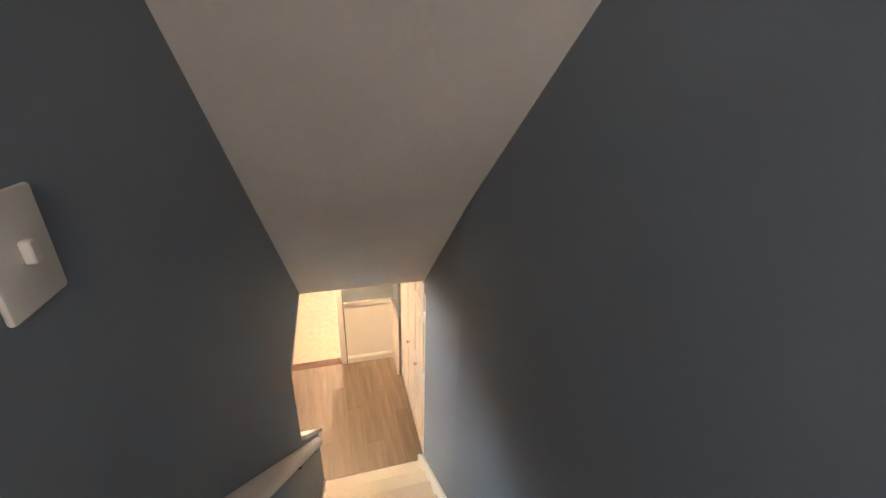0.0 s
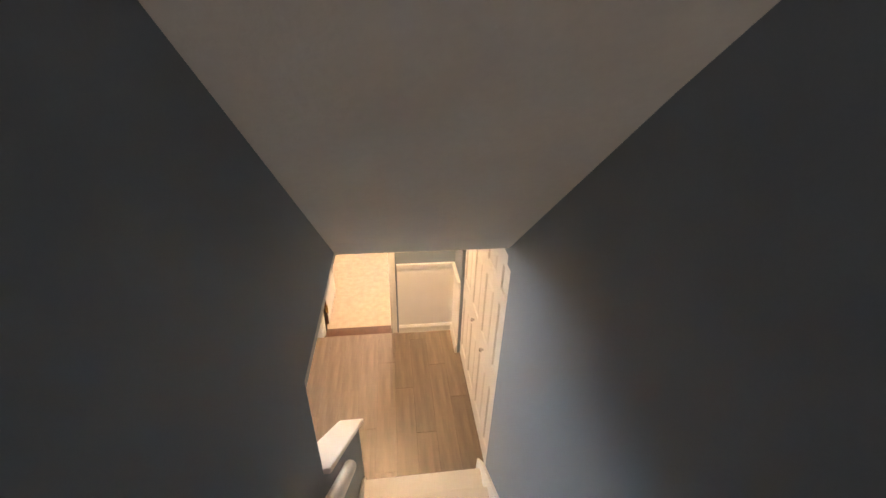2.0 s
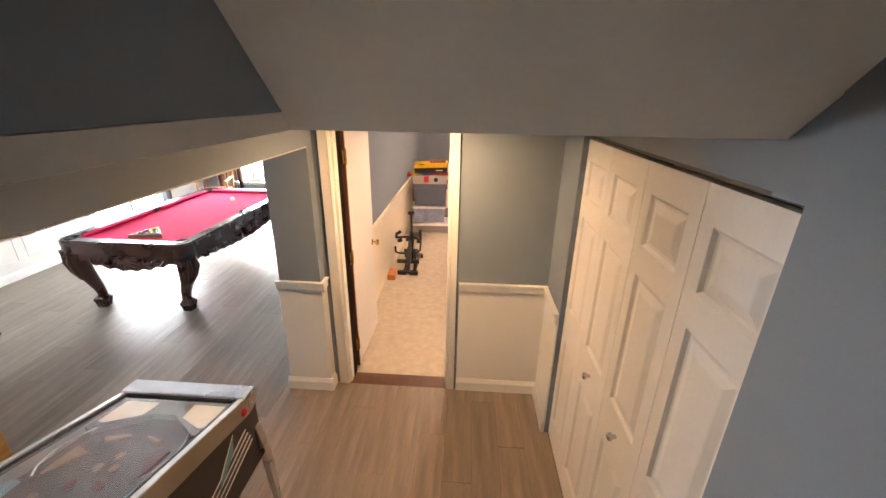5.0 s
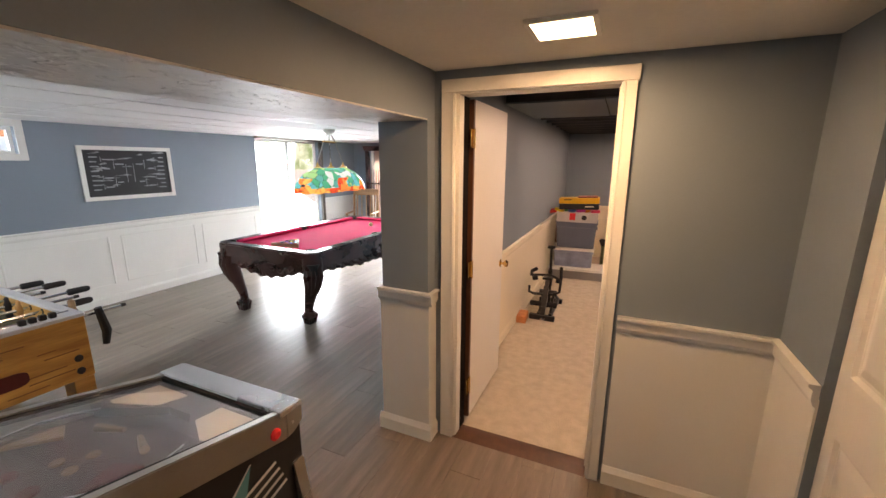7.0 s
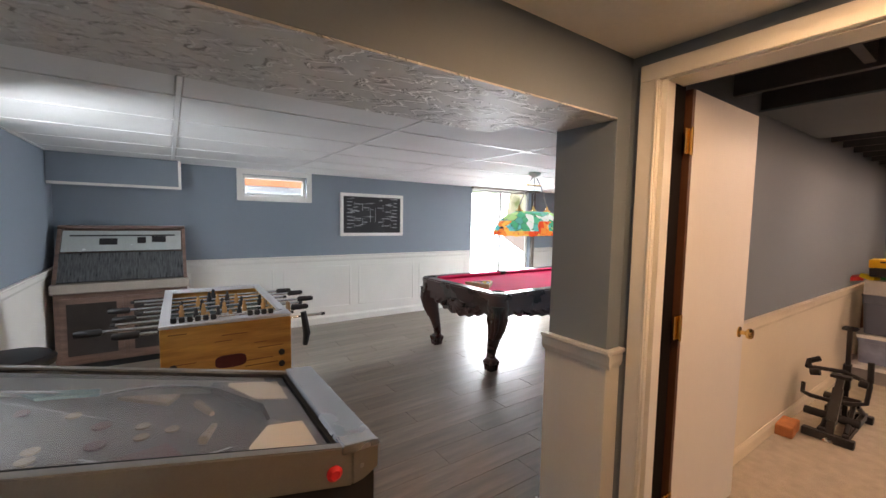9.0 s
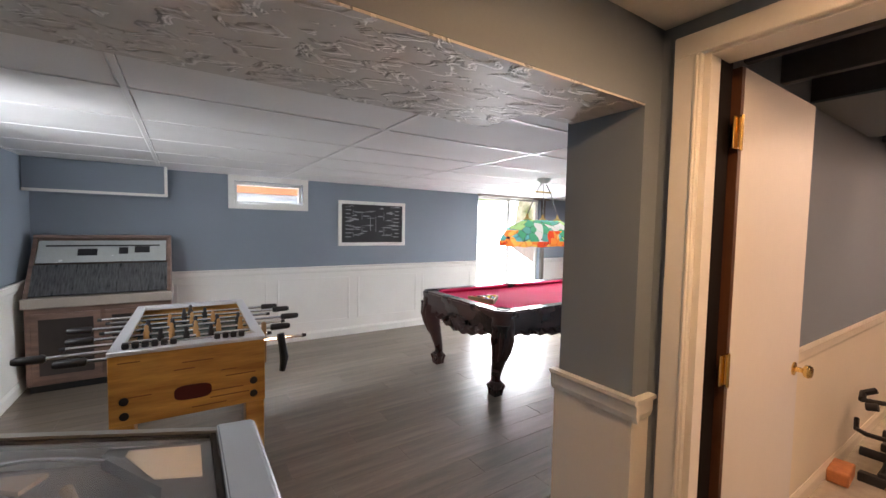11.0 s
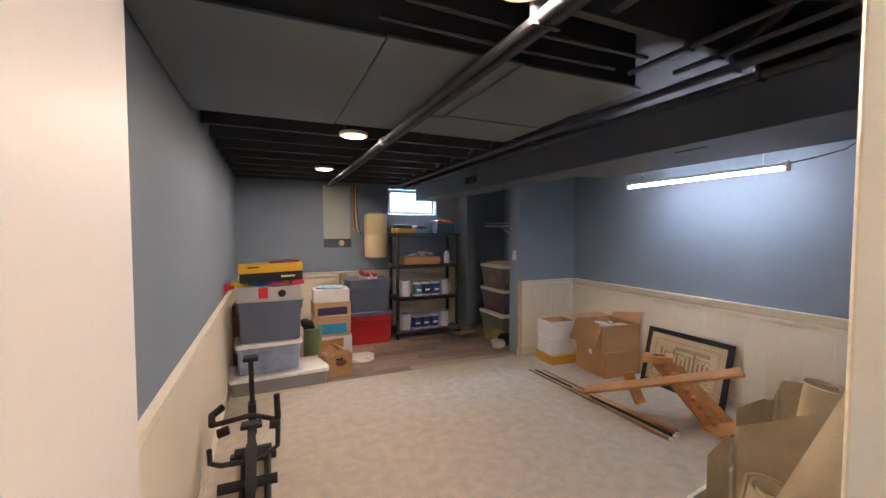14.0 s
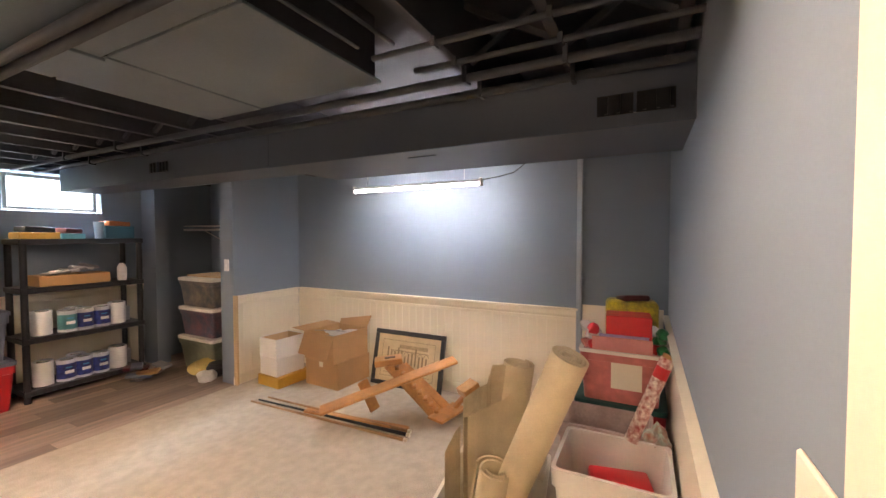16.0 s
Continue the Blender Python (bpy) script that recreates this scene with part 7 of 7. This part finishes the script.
# stack of holiday bins by the front wall
tote("frosted_bin", "open frosted bin with a red parcel inside", pose(1.53, 5.33, 0.006, 0, 0, 90), 0.49, 0.44, 0.43, M_FROST, None, 0.04, open_top=True, group="frosted bins")
rp = thing("red_parcel", "shiny red wrapped parcel in a bin", "parcel", pose(1.55, 5.30, 0.04, 0, 0, 12))
part("parcel_body", B(-0.10, 0.10, -0.14, 0.14, 0, 0.29, bevel=0.02, seg=2), M_RED, rp)
tote("frosted_bin", "open frosted bin with red ornaments", pose(1.95, 5.40, 0.006, 0, 0, 90), 0.48, 0.32, 0.43, mat("cloudy_rose_plastic", (0.56, 0.42, 0.37), 0.35, vary=0.3, scale=6), None, 0.03, open_top=True, group="frosted bins")
tote("holiday_bin", "red bin with a dark green lid under a pink one", pose(2.40, 5.34, 0.006, 0, 0, 90), 0.50, 0.54, 0.43, M_REDTOTE, mat("dark_green_lid", (0.01, 0.07, 0.06), 0.4), 0.03)
tote("pink_bin", "cloudy pinkish bin packed with wrapping", pose(2.32, 5.335, 0.468, 0, 0, 90), 0.46, 0.42, 0.31, M_CLEARPINK, None, 0.02, rim=M_FROST)
tg = thing("paper_label", "cream paper sheet taped to the pink bin", "label", pose(2.112, 5.30, 0.56))
part("sheet", B(-0.003, 0, -0.085, 0.085, 0.0, 0.215), M_CREAMPLASTIC, tg)
rbx = thing("red_gift_box", "red gift box standing in the pink bin", "box", pose(2.30, 5.30, 0.778, 0, 0, 4))
part("box_body", B(-0.10, 0.10, -0.13, 0.13, 0, 0.21, bevel=0.003), M_RED, rbx)
pkf = thing("pink_folder", "pink paper folder sticking out of the bin", "folder", pose(2.155, 5.33, 0.772, 0, -4, 2))
part("folder", B(-0.01, 0.01, -0.17, 0.17, 0, 0.09, bevel=0.002), mat("pink_paper", (0.70, 0.30, 0.27), 0.7), pkf)
part("lilac_sheet", B(0.012, 0.018, -0.15, 0.13, 0, 0.105), mat("lilac_paper", (0.42, 0.36, 0.60), 0.7), pkf)
ybg = thing("yellow_bag", "yellow and purple gift bag on top of the bins", "bag", pose(2.53, 5.29, 0.778, 0, 0, 8))
part("bag_body", B(-0.10, 0.10, -0.16, 0.16, 0, 0.27, bevel=0.03, seg=2), mat("yellow_print", (0.62, 0.48, 0.02), 0.45, vary=0.9, scale=9, other=(0.06, 0.03, 0.04)), ybg)
part("dark_item", turned(B(-0.07, 0.07, -0.10, 0.08, 0, 0.04, bevel=0.015, seg=2), pose(0, 0.0, 0.26, 0, 8, 20)), M_REDDARK, ybg)
M_GREENFOIL = mat("green_foil", (0.02, 0.18, 0.06), 0.3, 0.4)
for nm, lbl, y, cols in (("ornament_bag", "clear bag of red and white ornaments", 5.52, (M_RED, M_CLOTHW, M_CLEARPINK, M_CLOTHW)), ("ribbon_heap", "heap of green and red ribbon", 5.13, (M_GREENFOIL, M_CLOTHW, M_RED, M_GREENFOIL))):
    ob = thing(nm, lbl, "ornaments", pose(2.24, y, 0.775))
    rg = random.Random(31)
    for i in range(10):
        s = bmesh.new()
        bmesh.ops.create_icosphere(s, subdivisions=2, radius=0.036)
        for v in s.verts:
            v.co *= 1 + 0.5 * noise.noise(v.co * 30 + Vector((i, 0, 0)))
        part("ornament", turned(s, pose(rg.uniform(-0.07, 0.08), rg.uniform(-0.035, 0.035), 0.03 + 0.045 * (i // 4) + rg.uniform(-0.01, 0.01))), cols[i % 4], ob)
gp = thing("gift_wrap_roll", "patterned red and green gift-wrap roll leaning on the bins", "wrapping paper", pose(1.74, 5.20, 0.445))
part("tube", T([(-0.02, 0.06, 0.0), (0.03, -0.10, 0.43)], 0.034, 14), mat("holiday_wrap", (0.55, 0.50, 0.42), 0.4, vary=0.9, scale=30, fine=60, other=(0.42, 0.03, 0.03)), gp, "patterned paper")
part("red_band", T([(0.018, -0.063, 0.33), (0.024, -0.084, 0.385)], 0.0355, 14), M_RED, gp)
part("core_end", T([(0.03, -0.10, 0.43), (0.032, -0.107, 0.448)], 0.028, 14), M_CARD, gp)
tg2 = thing("tissue_heap", "crumpled teal and patterned tissue paper", "tissue paper", pose(1.84, 5.14, 0.40))
bm = bmesh.new()
bmesh.ops.create_icosphere(bm, subdivisions=3, radius=0.09)
for v in bm.verts:
    v.co *= 1 + 0.5 * noise.noise(v.co * 18)
    v.co.y *= 0.7
part("tissue", bm, mat("tissue_print", (0.30, 0.42, 0.34), 0.7, vary=0.9, scale=16, other=(0.45, 0.20, 0.13)), tg2)

# beadboard pieces of the storage wainscot
_bead = mesh_of("board", B(0, 0.014, 0, 0.0799, 0, 0.86, bevel=0.0018), M_CREAM)
for i in range(39):
    ob = new("board", _bead)
    ob.parent, ob.location = sw, (2.884, 5.705 + 0.0805 * i, 0.0)
_bead2 = mesh_of("board", B(0, 0.0799, 0, 0.012, 0, 0.86, bevel=0.0018), M_CREAM)
for i in range(10):
    ob = new("board", _bead2)
    ob.parent, ob.location = sw, (2.074 + 0.0805 * i, 8.838, 0.0)

# ---- floor planks, last ----
fl = thing("floor_planks", "grey-brown wood-look vinyl plank floor", "floor", kind="structure")
_cache = {}


def plank(x0, x1, y0, y1, parent, material):
    key = (round(x1 - x0, 3), round(y1 - y0, 3), material.name)
    if key not in _cache:
        bm = B(0, key[0], 0, key[1], -0.005, 0.0)
        for f in list(bm.faces):
            if f.normal.z > 0.5 or all(v.co.z > -1e-6 for v in f.verts):
                bmesh.ops.bevel(bm, geom=list(f.edges), offset=0.0012, segments=1, affect="EDGES")
                break
        _cache[key] = mesh_of("plank", bm, material)
    ob = new("plank", _cache[key])
    ob.parent = parent
    ob.location = (x0, y0, 0)


def lay(x0, x1, y0, y1, w, ln, along, parent, material, start=0):
    u0, u1, v0, v1 = (x0, x1, y0, y1) if along == "y" else (y0, y1, x0, x1)
    rng = random.Random(start + 7)
    u, r = u0, 0
    while u < u1 - 0.01:
        e = min(u + w, u1)
        v = v0 - ln * ((r * 0.37 + rng.random() * 0.15) % 1.0)
        while v < v1 - 0.01:
            a, b = max(v, v0), min(v + ln, v1)
            if b - a > 0.02:
                a, b = round(a, 2), round(b, 2)
                if along == "y":
                    plank(u, e - 0.0015, a, b - 0.0015, parent, material)
                else:
                    plank(a, b - 0.0015, u, e - 0.0015, parent, material)
            v += ln
        u += w
        r += 1


lay(-5.6, -1.40, 2.40, 10.35, 0.18, 1.22, "y", fl, M_PLANK)
lay(-1.40, 0.60, 2.40, 4.95, 0.18, 1.22, "y", fl, M_PLANK, 3)
fd = thing("floor_planks_storage", "mixed dark brown plank floor strip in the storage room", "floor", kind="structure")
lay(-1.056, 2.90, 8.852, 10.5, 0.15, 0.92, "x", fd, M_PLANK_DARK, 5)

# ---- outside ----
# unseen slab over the rooms, added to stop light leaking through ceiling gaps
_bm = B(-6.0, -0.52, 2.1, 10.9, 2.47, 2.6)
box(_bm, 0.69, 3.3, 2.8, 10.9, 2.47, 2.6)
box(_bm, -0.52, 0.69, 3.3, 10.9, 2.47, 2.6)
solid("light_block_slab", _bm, M_SUB, "unseen slab added above the rooms to block light leaks", "floor")
_bm = B(-400, -5.72, -400, 400, -0.5, -0.14)
box(_bm, 3.1, 400, -400, 400, -0.5, -0.14)
box(_bm, -5.72, 3.1, 10.8, 400, -0.5, -0.14)
box(_bm, -5.72, 3.1, -400, 2.2, -0.5, -0.14)
solid("ground", _bm, mat("lawn", (0.12, 0.20, 0.06), 0.9, vary=0.4, scale=2, fine=80), "green lawn outside", "ground")
solid("patio_slab", B(-61.4, -5.73, -20.0, 65.0, -0.14, -0.03, bevel=0.01), mat("pale_concrete", (0.62, 0.61, 0.58), 0.85, vary=0.1), "pale concrete patio outside the glass door", "pavement")


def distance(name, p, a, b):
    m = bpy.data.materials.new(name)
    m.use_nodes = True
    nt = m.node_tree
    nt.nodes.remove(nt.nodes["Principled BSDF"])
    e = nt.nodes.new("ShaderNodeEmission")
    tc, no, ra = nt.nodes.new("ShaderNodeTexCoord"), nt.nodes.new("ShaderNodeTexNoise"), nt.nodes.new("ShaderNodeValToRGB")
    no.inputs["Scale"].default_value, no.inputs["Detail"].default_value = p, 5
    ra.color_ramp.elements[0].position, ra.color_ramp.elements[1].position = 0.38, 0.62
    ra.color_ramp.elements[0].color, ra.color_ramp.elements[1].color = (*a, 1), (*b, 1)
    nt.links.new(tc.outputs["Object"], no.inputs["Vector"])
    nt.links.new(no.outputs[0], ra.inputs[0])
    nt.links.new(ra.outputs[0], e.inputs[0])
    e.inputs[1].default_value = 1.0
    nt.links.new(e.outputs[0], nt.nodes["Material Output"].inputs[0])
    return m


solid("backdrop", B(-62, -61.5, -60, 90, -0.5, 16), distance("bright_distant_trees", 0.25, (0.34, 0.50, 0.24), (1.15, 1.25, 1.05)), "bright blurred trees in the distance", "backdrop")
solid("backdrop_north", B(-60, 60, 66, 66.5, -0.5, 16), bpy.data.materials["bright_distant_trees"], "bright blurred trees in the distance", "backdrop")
_well = mat("white_painted_block", (0.80, 0.82, 0.82), 0.8, vary=0.06)
solid("window_well", B(-6.95, -6.85, 3.6, 5.4, 1.2, 2.45), _well, "white window well outside the high window", "wall")
solid("siding_board", B(-6.845, -6.82, 3.6, 5.4, 1.95, 2.05), mat("orange_cedar", (0.55, 0.22, 0.10), 0.6), "orange cedar board in the window well", "trim")
# lamp-lit white wall added so the storage window shows as overbright white
solid("window_white_backing", B(0.5, 2.1, 11.55, 11.65, 1.2, 2.45), _well, "added white wall that fills the storage window with brightness", "wall")
oc = thing("garden_chair", "blue-grey garden chair on the patio", "chair", pose(-6.9, 8.3, -0.03, 0, 0, 60))
_gm = mat("blue_grey_paint", (0.30, 0.40, 0.47), 0.5)
for x in (-0.24, 0.24):
    part("front_leg", T([(x, -0.25, 0), (x, -0.22, 0.55)], 0.015, 8), _gm, oc)
    part("back_leg", T([(x, 0.28, 0), (x, 0.18, 0.42), (x, 0.32, 0.95)], 0.015, 8), _gm, oc)
    part("armrest", B(x - 0.025, x + 0.025, -0.25, 0.24, 0.55, 0.57, bevel=0.006), _gm, oc)
part("seat", B(-0.24, 0.24, -0.24, 0.22, 0.39, 0.42, bevel=0.008), _gm, oc)
part("backrest", turned(B(-0.24, 0.24, -0.01, 0.01, 0, 0.55, bevel=0.006), pose(0, 0.2, 0.42, -13, 0, 0)), _gm, oc)
